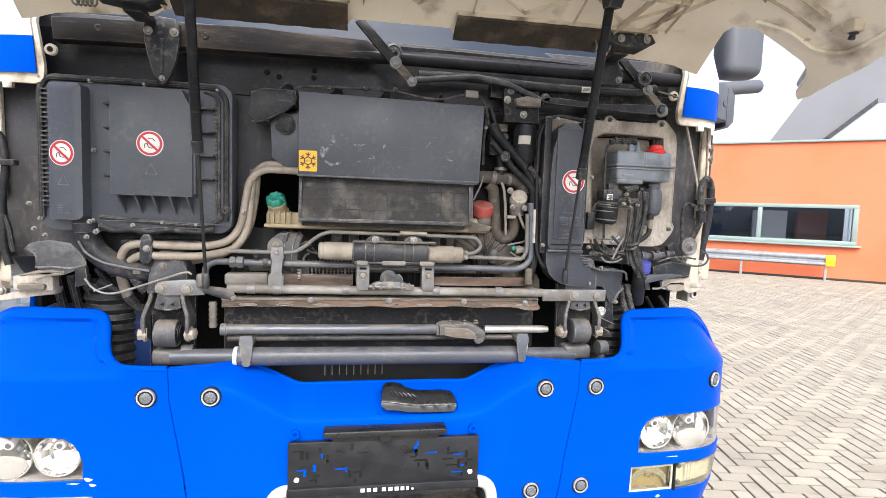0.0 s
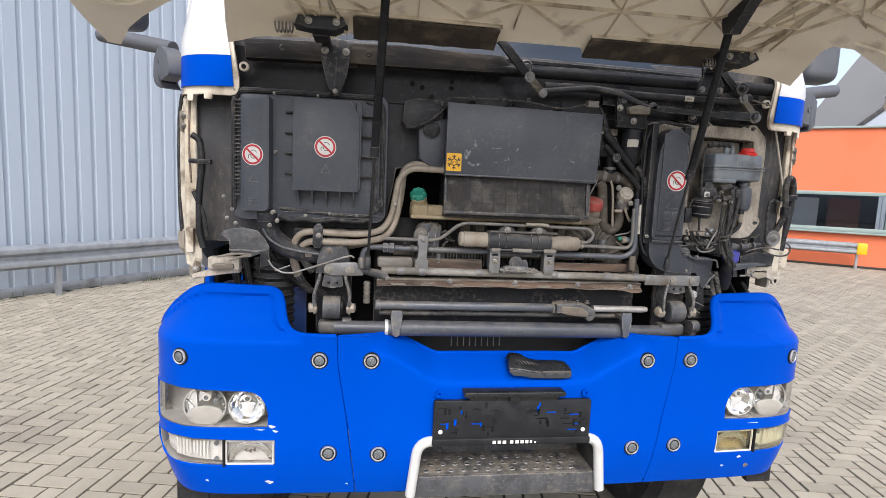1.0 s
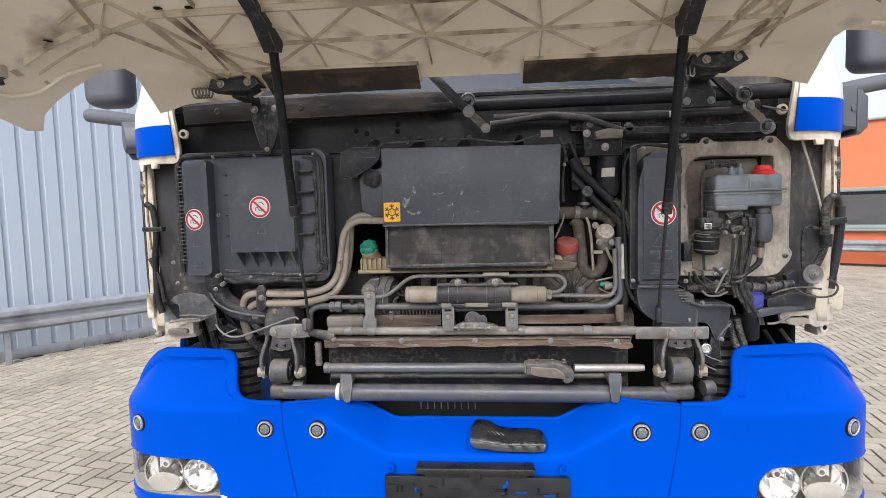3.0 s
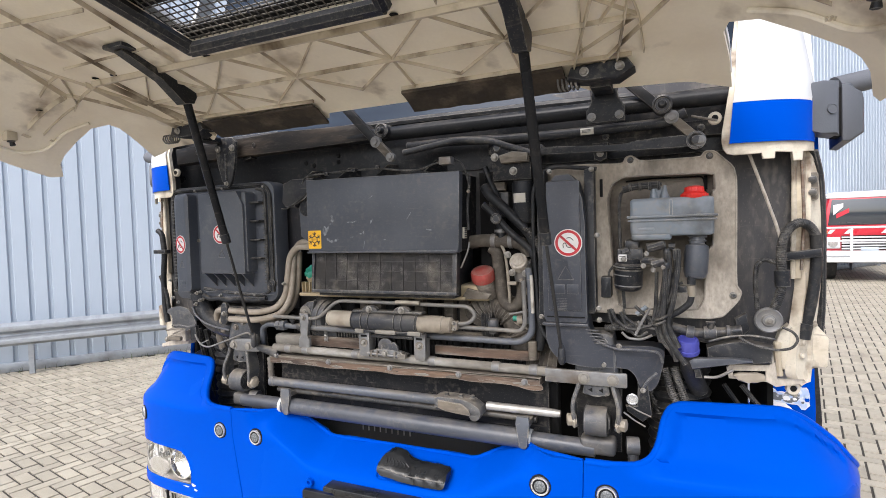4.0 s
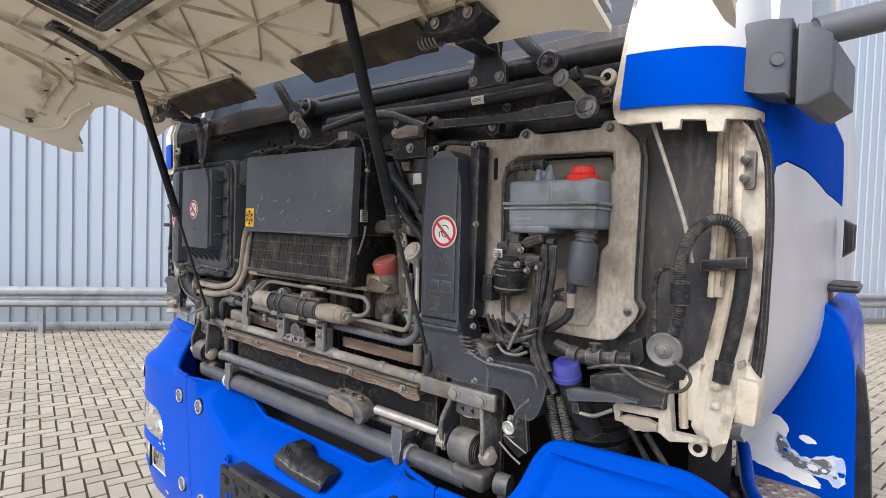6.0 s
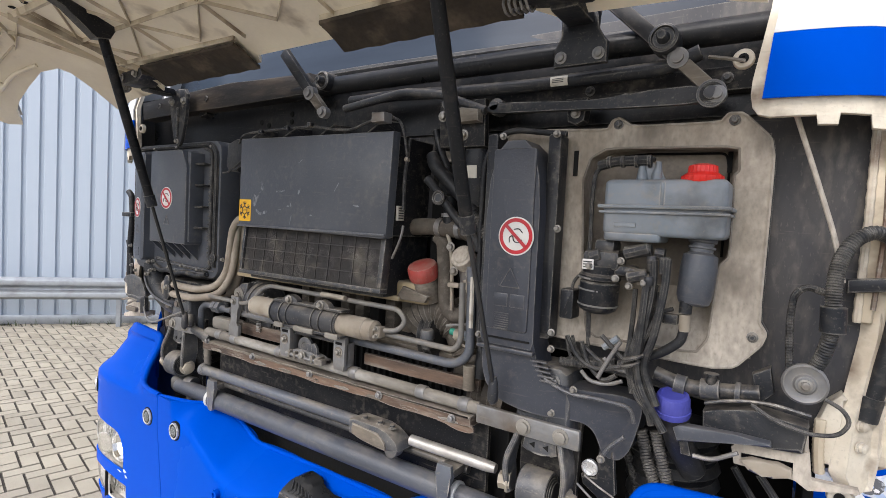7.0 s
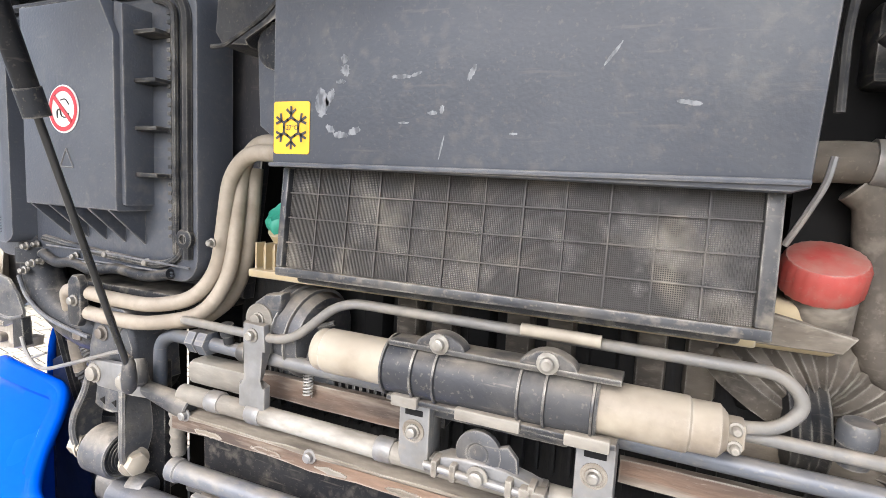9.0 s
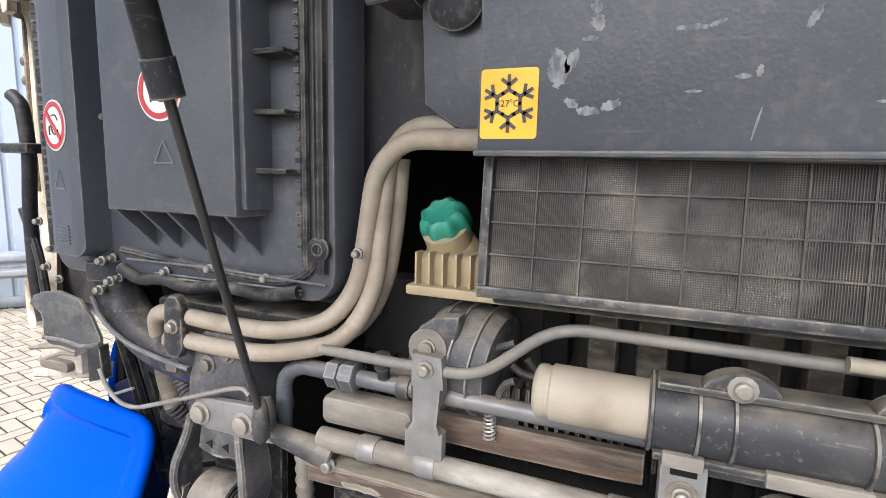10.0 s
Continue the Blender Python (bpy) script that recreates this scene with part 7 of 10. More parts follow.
# ---- air conditioning pipes on the left ----
ac = thing("coolant_pipes", "", "")
ac.parent = truck
part("pipe", tb([(-0.246, 0.08, 1.715), (-0.352, 0.1, 1.718), (-0.389, 0.105, 1.687), (-0.41, 0.105, 1.558), (-0.437, 0.09, 1.515), (-0.496, 0.072, 1.5), (-0.588, 0.066, 1.502), (-0.657, 0.068, 1.506), (-0.691, 0.075, 1.499), (-0.713, 0.09, 1.476), (-0.72, 0.105, 1.417)], 0.0105, 12, 0.035), "pipe", ac, "dull aluminium pipe")
part("pipe", tb([(-0.246, 0.1, 1.728), (-0.349, 0.115, 1.733), (-0.381, 0.12, 1.704), (-0.393, 0.11, 1.548), (-0.421, 0.09, 1.493), (-0.504, 0.066, 1.474), (-0.589, 0.062, 1.474), (-0.64, 0.066, 1.475), (-0.675, 0.08, 1.47), (-0.701, 0.1, 1.446), (-0.713, 0.105, 1.417)], 0.0105, 12, 0.035), "pipe", ac, "dull aluminium pipe")
part("hose", tb([(-0.375, 0.135, 1.699), (-0.381, 0.135, 1.622), (-0.393, 0.135, 1.555), (-0.42, 0.135, 1.507), (-0.471, 0.135, 1.472), (-0.553, 0.135, 1.454)], 0.012, 10, 0.04), "pipe", ac, "dull aluminium pipe")
part("clamp", sb([(x, z) for x, y, z in [(-0.652, 0.058, 1.521), (-0.643, 0.058, 1.531), (-0.631, 0.058, 1.531), (-0.623, 0.058, 1.521), (-0.624, 0.058, 1.466), (-0.633, 0.058, 1.454), (-0.648, 0.058, 1.454), (-0.656, 0.058, 1.466)]], 0.052, 0.064, 0.004), "dark_metal", ac, "dark pipe clip")
bolt([(-0.636, 0.052, 1.494)][0], ac, r=0.006)
part("fitting", tb([(-0.719, 0.105, 1.429), (-0.717, 0.105, 1.402), (-0.703, 0.105, 1.358)], 0.014, 12, 0.01), "dirty", ac)
part("lower_hose", tb([(-0.703, 0.10, 1.362), (-0.69, 0.12, 1.33), (-0.672, 0.16, 1.30)], 0.011, 10, 0.02, 0.002), "rubber", ac)

# ---- pipes and drier in the middle ----
mid_p = thing("filter_drier", "", "")
mid_p.parent = truck
DA, DB = Vector([(-0.195, 0.043, 1.499)][0]), Vector([(0.214, 0.054, 1.492)][0])
DV = DB - DA
part("canister", lt(DA, DV, [(0.016, 0), (0.021, 0.002), (0.0232, 0.005), (0.0232, 0.010), (0.0222, 0.0115), (0.0222, 0.014), (0.0245, 0.016), (0.0245, DV.length - 0.030), (0.0225, DV.length - 0.028), (0.0225, DV.length - 0.006), (0.016, DV.length)], 28), "ivory", mid_p, "ivory metal canister")
S0 = DA + DV * 0.225
part("sleeve", lt(S0, DV, [(0.0275, 0), (0.0292, 0.002), (0.0292, 0.212), (0.0275, 0.214)], 32), "clamp", mid_p, "black clamp sleeve")
for f in (0.001, 0.034, 0.058, 0.142, 0.166, 0.208):
    part("sleeve_rib", lt(S0 + DV.normalized() * f, DV, [(0.0292, 0), (0.0322, 0.0006), (0.0322, 0.0026), (0.0292, 0.0034)], 32, 0, 0, True), "dark_metal", mid_p, "dusty rib")
for z, k in ((1.526, "dark_metal"), (1.468, "dark_metal")):
    part("sleeve_rail", bx((-0.097, 0.026, z - 0.003), (0.13, 0.056, z + 0.003), 0.0015), k, mid_p)
for x0, x1 in ((-0.09, -0.06), (-0.02, 0.045), (0.085, 0.125)):
    part("sleeve_flange", bx((x0, 0.022, 1.462), (x1, 0.032, 1.474), 0.002), "heat", mid_p)
part("end_block", bx(Vector(DB) + Vector((-0.004, -0.010, -0.012)), Vector(DB) + Vector((0.014, 0.012, 0.012)), 0.003), "ivory", mid_p)
for dz in (-0.008, 0.008):
    bolt(tuple(Vector(DB) + Vector((0.006, -0.010, dz))), mid_p, r=0.004, mat="heat")
for x in (-0.04, 0.066):
    part("ear", sb([(x + 0.02 * math.cos(q) * (1 + 0.35 * abs(math.cos(q))), 1.527 + max(0, 0.017 * math.sin(q))) for q in [math.pi * k / 12 for k in range(13)]], 0.026, 0.042, 0.003), "clamp", mid_p, "dusty clamp ear")
    bolt((x, 0.026, 1.533), mid_p, r=0.0065, washer=1.6)
for x in (-0.072, 0.112):
    bm = sb([(x - 0.018, 1.465), (x + 0.018, 1.465), (x + 0.018, 1.40), (x + 0.014, 1.388), (x - 0.014, 1.388), (x - 0.018, 1.40)], 0.043, 0.055, 0.003)
    box(bm, (x - 0.018, 0.05, 1.45), (x - 0.013, 0.075, 1.395), 0.001)
    box(bm, (x + 0.013, 0.05, 1.45), (x + 0.018, 0.075, 1.395), 0.001)
    leg = part("bracket_leg", bm, "grey_metal", mid_p, "weathered steel bracket")
    part("leg_recess", lt((x, 0.0428, 1.43), (0, -1, 0), [(0.0125, 0), (0.0125, 0.0012), (0.0105, 0.0012), (0.0105, 0.0004)], 20), "dirty", leg)
    bolt((x, 0.0425, 1.43), leg, r=0.0055, washer=1.4)
    part("leg_slot", bx((x - 0.010, 0.0415, 1.447), (x + 0.010, 0.0435, 1.453), 0.0005), "void", leg)
bm = bx((-0.07, 0.055, 1.444), (0.085, 0.062, 1.452), 0.002)
box(bm, (-0.055, 0.045, 1.392), (0.07, 0.065, 1.404), 0.003)
part("bracket_bridge", bm, "dark_metal", mid_p)
lk = part("latch", sb([(-0.05, 1.404), (-0.035, 1.412), (-0.01, 1.416), (0.03, 1.413), (0.052, 1.408), (0.07, 1.402), (0.07, 1.392), (-0.05, 1.392)], 0.040, 0.060, 0.004), "grey_metal", mid_p, "dusty cast latch")
part("latch_disc", lt((0.0, 0.046, 1.422), (0, -1, 0), [(0.023, -0.006), (0.024, -0.003), (0.024, 0.002), (0.021, 0.004), (0.012, 0.004), (0.010, 0.002)], 22), "cast", lk)
part("latch_ear", sb([(0.012, 1.41), (0.042, 1.408), (0.04, 1.425), (0.03, 1.436), (0.018, 1.432)], 0.044, 0.050, 0.002), "cast", lk)
bolt((0.004, 0.034, 1.404), lk, r=0.0075, washer=1.5)
for x in (-0.042, -0.022, 0.036, 0.058):
    part("latch_lug", bx((x - 0.0035, 0.030, 1.392), (x + 0.0035, 0.05, 1.41), 0.002), "heat", lk)
part("latch_pin", tb([(-0.055, 0.036, 1.401), (-0.02, 0.035, 1.400), (0.065, 0.036, 1.398)], 0.0042, 10, 0.01), "grey_metal", lk)
part("latch_end", bx((0.046, 0.03, 1.392), (0.072, 0.046, 1.406), 0.003), "heat", lk)

pp = thing("pipework", "", "")
pp.parent = truck
part("pipe", tb([(-0.436, 0.07, 1.49), (-0.257, 0.07, 1.488), (-0.183, 0.07, 1.549), (0.254, 0.075, 1.543), (0.275, 0.075, 1.519), (0.254, 0.07, 1.496), (0.223, 0.06, 1.496)], 0.0058, 10, 0.03), "pipe_grey", pp, "thin dusty grey pipe")
part("pipe_label", tb([(0.031, 0.062, 1.551), (0.107, 0.062, 1.55)], 0.0063, 10, 0.001), "ivory", pp)
part("main_pipe", tb([(-0.501, 0.085, 1.378), (-0.499, 0.085, 1.444), (-0.476, 0.085, 1.46), (-0.335, 0.085, 1.457), (0.395, 0.085, 1.449), (0.429, 0.085, 1.474), (0.426, 0.085, 1.602), (0.422, 0.085, 1.65)], 0.0095, 12, 0.03), "pipe_blue", pp, "dusty steel pipe")
part("pipe", tb([(0.222, 0.075, 1.485), (0.4, 0.075, 1.481), (0.413, 0.075, 1.504), (0.41, 0.075, 1.617)], 0.006, 10, 0.02), "pipe_grey", pp)
part("union", lt([(-0.424, 0.085, 1.459)][0], (1, 0, 0), [(0.012, -0.012), (0.0165, -0.010), (0.0165, 0.004), (0.0135, 0.005), (0.0135, 0.008), (0.0175, 0.009), (0.0175, 0.024), (0.012, 0.027)], 6), "pipe_blue", pp)
part("union", lt([(-0.348, 0.085, 1.457)][0], (1, 0, 0), [(0.012, 0), (0.013, 0.003), (0.013, 0.012), (0.012, 0.014)], 12), "dark_metal", pp)
part("valve_stem", lt([(-0.364, 0.08, 1.466)][0], (0, -0.2, 1), [(0.007, 0), (0.007, 0.012), (0.0095, 0.013), (0.0095, 0.028), (0.006, 0.030)], 10), "rubber", pp)
part("pipe_clip", sb([(x, z) for x, y, z in [(-0.325, 0.07, 1.506), (-0.291, 0.07, 1.505), (-0.288, 0.07, 1.471), (-0.3, 0.07, 1.431), (-0.288, 0.07, 1.426), (-0.289, 0.07, 1.385), (-0.332, 0.07, 1.386), (-0.331, 0.07, 1.426), (-0.317, 0.07, 1.431), (-0.325, 0.07, 1.471)]], 0.062, 0.072, 0.004), "grey_metal", pp)
bolt([(-0.308, 0.062, 1.491)][0], pp, r=0.006)
# round pump behind the pipes
PC = Vector([(-0.281, 0.14, 1.493)][0])
pm = part("pump_housing", lt(PC - Vector((0.05, 0, 0)), (1, -0.12, -0.12), [(0.030, 0), (0.045, 0.008), (0.054, 0.024), (0.0575, 0.045), (0.0575, 0.07), (0.052, 0.084), (0.03, 0.09)], 32), "cast", pp, "finned cast pump housing")
for h, r in ((0.024, 0.0565), (0.045, 0.061), (0.068, 0.061)):
    part("housing_fin", lt(PC - Vector((0.05, 0, 0)) + Vector((1, -0.12, -0.12)).normalized() * h, (1, -0.12, -0.12), [(r - 0.006, 0), (r, 0.0008), (r, 0.0026), (r - 0.006, 0.0036)], 32), "grey_metal", pm)
part("pump_ear", sb([(x, z) for x, y, z in [(-0.338, 0.082, 1.481), (-0.337, 0.082, 1.507), (-0.325, 0.082, 1.527), (-0.308, 0.082, 1.539), (-0.281, 0.082, 1.543), (-0.282, 0.082, 1.523), (-0.29, 0.082, 1.505), (-0.295, 0.082, 1.486)]], 0.082, 0.10, 0.005), "cast", pm, "dusty cast ear")
part("ear_washer", lt([(-0.314, 0.081, 1.506)][0], (0, -1, 0), [(0.021, -0.004), (0.021, 0.002), (0.018, 0.003)], 24), "heat", pm)
bolt([(-0.313, 0.078, 1.507)][0], pm, r=0.0075, mat="heat", washer=1.25)
part("lower_housing", lt([(-0.272, 0.15, 1.431)][0], (1, -0.05, -0.1), [(0.02, -0.055), (0.03, -0.045), (0.032, 0.03), (0.026, 0.045)], 20), "cast", pm)
for pts in ([(-0.23, 0.1, 1.495), (-0.221, 0.1, 1.488), (-0.209, 0.1, 1.486), (-0.2, 0.1, 1.484)], [(-0.217, 0.11, 1.5), (-0.209, 0.11, 1.489), (-0.199, 0.11, 1.482)], [(-0.294, 0.1, 1.446), (-0.285, 0.1, 1.477), (-0.259, 0.1, 1.505), (-0.228, 0.1, 1.518)], [(-0.288, 0.11, 1.44), (-0.275, 0.11, 1.472), (-0.252, 0.11, 1.497), (-0.219, 0.11, 1.509)], [(-0.236, 0.085, 1.457), (-0.239, 0.085, 1.469), (-0.232, 0.085, 1.481), (-0.223, 0.085, 1.485)]):
    part("thin_hose", tb(pts, 0.0038, 8, 0.02), "rubber", pp)
hx, hz = [(-0.251, 0.1, 1.417)][0][0], [(-0.251, 0.1, 1.41)][0][2]
part("return_spring", tb([(hx + 0.006 * math.cos(k * 0.8), 0.10 + 0.006 * math.sin(k * 0.8), hz + k * 0.00055) for k in range(60)], 0.0011, 5, 0.001), "steel", pp, "small steel spring")
part("belt_wheel", lt((0.27, 0.17, 1.475), (1, 0, 0.1), [(0.04, 0), (0.055, 0.004), (0.05, 0.012), (0.055, 0.02), (0.05, 0.028), (0.055, 0.036), (0.04, 0.04)], 28), "rubber", pp)

# ---- cross beams, cab mounts, tilt cylinder ----
cb = thing("cross_beam", "", "")
cb.parent = truck
part("bar", tb([(-0.438, 0.07, 1.387), (0.467, 0.07, 1.38)], 0.0125, 14, 0.01), "heat", cb, "dust-caked round bar")
for p in [(-0.387, 0.07, 1.387), (-0.318, 0.07, 1.386), (-0.129, 0.07, 1.385), (0.129, 0.07, 1.383), (0.319, 0.07, 1.382), (0.423, 0.07, 1.381)]:
    part("sleeve", lt(p, (1, 0, 0), [(0.0135, 0), (0.0145, 0.002), (0.0145, 0.02), (0.0135, 0.022)], 14), "grey_metal", cb)


def wavy(x0, x1, z0, z1, y0, y1, amp=0.003, n=60):
    up = [(x0 + (x1 - x0) * i / n, z1 + amp * math.sin(i * 1.7) * math.cos(i * 0.63)) for i in range(n + 1)]
    dn = [(x1 - (x1 - x0) * i / n, z0 + amp * math.sin(i * 1.3 + 1) * math.cos(i * 0.47)) for i in range(n + 1)]
    return sb(up + dn, y0, y1, 0.003)


part("end_block", sb(rrect(-0.452, 1.392, -0.335, 1.427, 0.010), 0.088, 0.118, 0.008), "heat", cb, "rounded dusty end block")
part("upper_sheet", wavy(-0.335, -0.10, 1.392, 1.424, 0.108, 0.118, 0.0006, 9), "rusty", cb, "dusty sheet edge")
part("upper_sheet", wavy(0.13, 0.44, 1.394, 1.420, 0.108, 0.118, 0.0006, 9), "rusty", cb, "dusty sheet edge")
part("lower_sheet", wavy(-0.452, 0.452, 1.338, 1.360, 0.062, 0.10, 0.0026, 27), "rusty", cb, "dust-caked lower rail")
part("rail_flange", wavy(-0.452, 0.452, 1.3575, 1.3625, 0.058, 0.104, 0.0016, 27), "dirty", cb, "pale dusty flange")
part("torn_end", sb(ragged([(0.37, 1.343), (0.455, 1.346), (0.458, 1.332), (0.445, 1.326), (0.41, 1.331), (0.375, 1.336)], 0.002, 8, 2), 0.064, 0.068, 0.001), "rusty", cb, "bent rusty rail end")
for k in range(9):
    x = -0.41 + 0.098 * k
    part("rust_scale", sb(ragged(chaikin([(x, 1.345), (x + 0.03, 1.349), (x + 0.055, 1.344), (x + 0.04, 1.3405), (x + 0.01, 1.341)], 1), 0.0015, 40 + k, 2), 0.0605, 0.063, 0.0004), ("dirty", "rusty", "heat")[k % 3], cb)
part("back_sheet", wavy(-0.46, 0.46, 1.165, 1.345, 0.125, 0.135, 0.001, 9), "panel", cb)
for p in [(-0.421, 0.06, 1.363), (-0.215, 0.06, 1.357), (0.004, 0.06, 1.356), (0.223, 0.06, 1.354), (0.411, 0.06, 1.35)]:
    bolt(p, cb, r=0.006, mat="grey_metal")
ra = thing("cooler", "", "")
ra.parent = truck
for i in range(26):
    part("guard_fin", bx((-0.335 + i * 0.0105, 0.122, 1.40), (-0.331 + i * 0.0105, 0.15, 1.462), 0), "dark_metal", ra)
part("core", bx((-0.46, 0.20, 0.95), (0.47, 0.24, 1.55), 0.004), "fin", ra, "dark cooler core")
for i in range(46):
    x = -0.45 + i * 0.02
    part("fin", bx((x - 0.002, 0.188, 1.34), (x + 0.002, 0.2005, 1.45), 0, 1), "fin", ra)
part("head", bx((-0.40, 0.15, 1.425), (0.42, 0.19, 1.45), 0.006), "dirty", ra)
for i in range(10):
    x = -0.20 + i * 0.05
    part("hose_block", bx((x - 0.016, 0.17, 1.47), (x + 0.016, 0.23, 1.555), 0.008), "dirty" if i % 3 else "void", ra)
part("grille_bar", wavy(-0.40, 0.42, 1.20, 1.225, 0.13, 0.14, 0.001), "void", ra)
for i in range(9):
    x = -0.18 + i * 0.022
    part("fin_mark", bx((x - 0.0015, 0.186, 1.10), (x + 0.0015, 0.189, 1.15), 0), "grey_metal", ra)

for sg in (-1, 1):
    mo = thing("cab_mount", "", "")
    mo.parent = truck
    c = Vector((sg * 0.592, 0.075, 1.262))
    part("bush", lt(c - Vector((0.030, 0, 0)), (1, 0, 0), [(0.026, 0), (0.034, 0.001), (0.037, 0.004), (0.037, 0.052), (0.035, 0.056), (0.032, 0.057), (0.031, 0.054), (0.026, 0.054)], 36), "cast", mo, "steel bush")
    for k in range(4):
        part("bush_rubber", lt(c + Vector((0.023 + 0.003 * k, 0, 0)), (1, 0, 0), [(0.018, 0), (0.030 - 0.003 * k, 0.0008), (0.030 - 0.003 * k, 0.002), (0.018, 0.003)], 28), "rubber", mo)
    for k in (-1, 1):
        part("nut", lt(c + Vector((k * 0.056, -0.008, 0)), (k, -0.25, 0), [(0.019, -0.006), (0.020, 0), (0.020, 0.003), (0.0155, 0.004), (0.0155, 0.016), (0.010, 0.018)], 6), "ivory", mo, "pale plated nut")
        part("nut_washer", lt(c + Vector((k * 0.053, -0.006, 0)), (k, -0.25, 0), [(0.018, 0), (0.0215, 0.001), (0.0215, 0.004), (0.016, 0.005)], 20), "ivory", mo)
        px = [(0, 0.034), (0.05, 0.036), (0.085, 0.049), (0.115, 0.054), (0.14, 0.050), (0.165, 0.046)]
        arm = chaikin([(0.035, 0.066), (0.035, 0.105), (0.09, 0.098), (0.15, 0.090), (0.168, 0.078), (0.165, 0.062), (0.13, 0.050), (0.10, 0.052), (0.06, 0.062)], 1)
        part("fork_arm", sheet(arm, [], lambda u, y: (c.x + k * smooth_line(px, u), y, 1.412 - u), 0.012, (k * 0.007, 0, 0)), "cast", mo, "cast fork arm")
        part("fork_rib", tb([(c.x + k * (smooth_line(px, u) + 0.003), y, 1.412 - u) for u, y in ((0.035, 0.066), (0.06, 0.062), (0.10, 0.052), (0.13, 0.050), (0.163, 0.060))], 0.0055, 8, 0.02), "cast", mo)
    part("fork_web", sb([(c.x + x, z) for x, z in ((-0.026, 1.372), (0.030, 1.372), (0.034, 1.332), (0.022, 1.326), (0.008, 1.330), (-0.008, 1.330), (-0.022, 1.326), (-0.034, 1.332))], 0.070, 0.088, 0.004), "cast", mo)
    for dx in (-0.012, 0.014):
        part("web_hole", lt((c.x + dx, 0.0695, 1.342), (0, -1, 0), [(0.007, 0), (0.0055, 0.001)], 3), "void", mo)
    part("tower", sb([(c.x - 0.055, 1.37), (c.x + 0.055, 1.37), (c.x + 0.05, 1.43), (c.x + 0.042, 1.478), (c.x + 0.03, 1.488), (c.x - 0.02, 1.488), (c.x - 0.032, 1.475), (c.x - 0.05, 1.42)], 0.072, 0.15, 0.010), "cast", mo, "dusty steel mount")
    part("back_plate", sb([(c.x - 0.06, 1.40), (c.x + 0.06, 1.40), (c.x + 0.055, 1.17), (c.x - 0.055, 1.17)], 0.118, 0.13, 0.004), "panel", mo)
    for dx, dz in ((0.02, 1.463), (-0.012, 1.445)):
        bolt((c.x + dx, 0.072, dz), mo, r=0.008, mat="grey_metal")
    ex = c.x - sg * 0.045 if sg < 0 else c.x + 0.085
    eye = part("lower_eye", lt((ex - 0.016, 0.085, 1.205), (1, 0.15, 0), [(0.013, 0), (0.021, 0.001), (0.022, 0.004), (0.022, 0.028), (0.021, 0.031), (0.013, 0.032)], 24), "cast", mo, "round dusty lower eye")
    part("eye_stem", tb([(ex, 0.088, 1.19), (ex, 0.09, 1.13), (ex + 0.004, 0.09, 1.08)], 0.013, 10), "cast", eye)
    part("arm_plate", bx((c.x - 0.045, 0.070, 1.172), (c.x + 0.045, 0.125, 1.215), 0.012, 3), "cast", mo)
    if sg > 0:
        # black stay plate with a chromed lashing socket
        stay = part("stay_plate", sb([(0.688, 1.36), (0.714, 1.356), (0.722, 1.282), (0.700, 1.262), (0.664, 1.285), (0.660, 1.30), (0.69, 1.30)], 0.102, 0.112, 0.003), "black", mo, "black painted stay plate")
        part("stay_edge", tb([(0.655, 0.10, 1.283), (0.682, 0.10, 1.264), (0.706, 0.10, 1.252)], 0.0022, 6, 0.005), "grey_metal", stay)
        part("stay_edge", tb([(0.667, 0.10, 1.302), (0.690, 0.10, 1.29), (0.72, 0.10, 1.278)], 0.0018, 6, 0.005), "grey_metal", stay)
        part("lashing_socket", lt((0.676, 0.100, 1.318), (0, -1, 0), [(0.014, -0.006), (0.0145, 0.002), (0.012, 0.003), (0.011, -0.002), (0.001, -0.002)], 20), "ring_metal", stay, "small chromed socket")
    if sg < 0:
        pl = sb([(x, z) for x, y, z in [(-0.615, 0.056, 1.403), (-0.608, 0.056, 1.408), (-0.523, 0.056, 1.412), (-0.499, 0.056, 1.402), (-0.493, 0.056, 1.388), (-0.496, 0.056, 1.37), (-0.524, 0.056, 1.369), (-0.599, 0.056, 1.368), (-0.609, 0.056, 1.377)]], 0.058, 0.066, 0.003)
        bar = part("latch_bar", pl, "grey_metal", mo, "weathered grey steel bar")
        for p in [(-0.604, 0.058, 1.388), (-0.538, 0.058, 1.387)]:
            bolt(p, bar, r=0.0105, mat="heat", washer=1.4)
        part("strut_foot", lt([(-0.5, 0.05, 1.407)][0], (0.2, -0.2, -1), [(0.008, -0.022), (0.011, -0.016), (0.013, 0.0), (0.012, 0.012), (0.007, 0.016)], 14), "cast", mo)
        part("clevis", lt([(-0.497, 0.058, 1.387)][0], Vector([(-0.433, 0.066, 1.371)][0]) - Vector([(-0.497, 0.058, 1.387)][0]), [(0.009, 0), (0.011, 0.006), (0.013, 0.03), (0.0155, 0.06), (0.0155, 0.078), (0.0135, 0.08)], 16), "cast", mo, "scuffed clevis")
    else:
        bar = part("latch_bar", bx((0.465, 0.058, 1.356), (0.668, 0.070, 1.392), 0.004), "grey_metal", mo, "weathered grey steel bar")
        for x in (0.635, 0.565):
            bolt((x, 0.058, 1.374), bar, r=0.0105, mat="heat", washer=1.4)
    # coil beside the mount
    if sg < 0:
        part("spring_sleeve", tb([(-0.483, 0.098, 1.345), (-0.483, 0.10, 1.272)], 0.0095, 12, 0.01, 0.0025, 0.014), "heat", mo)

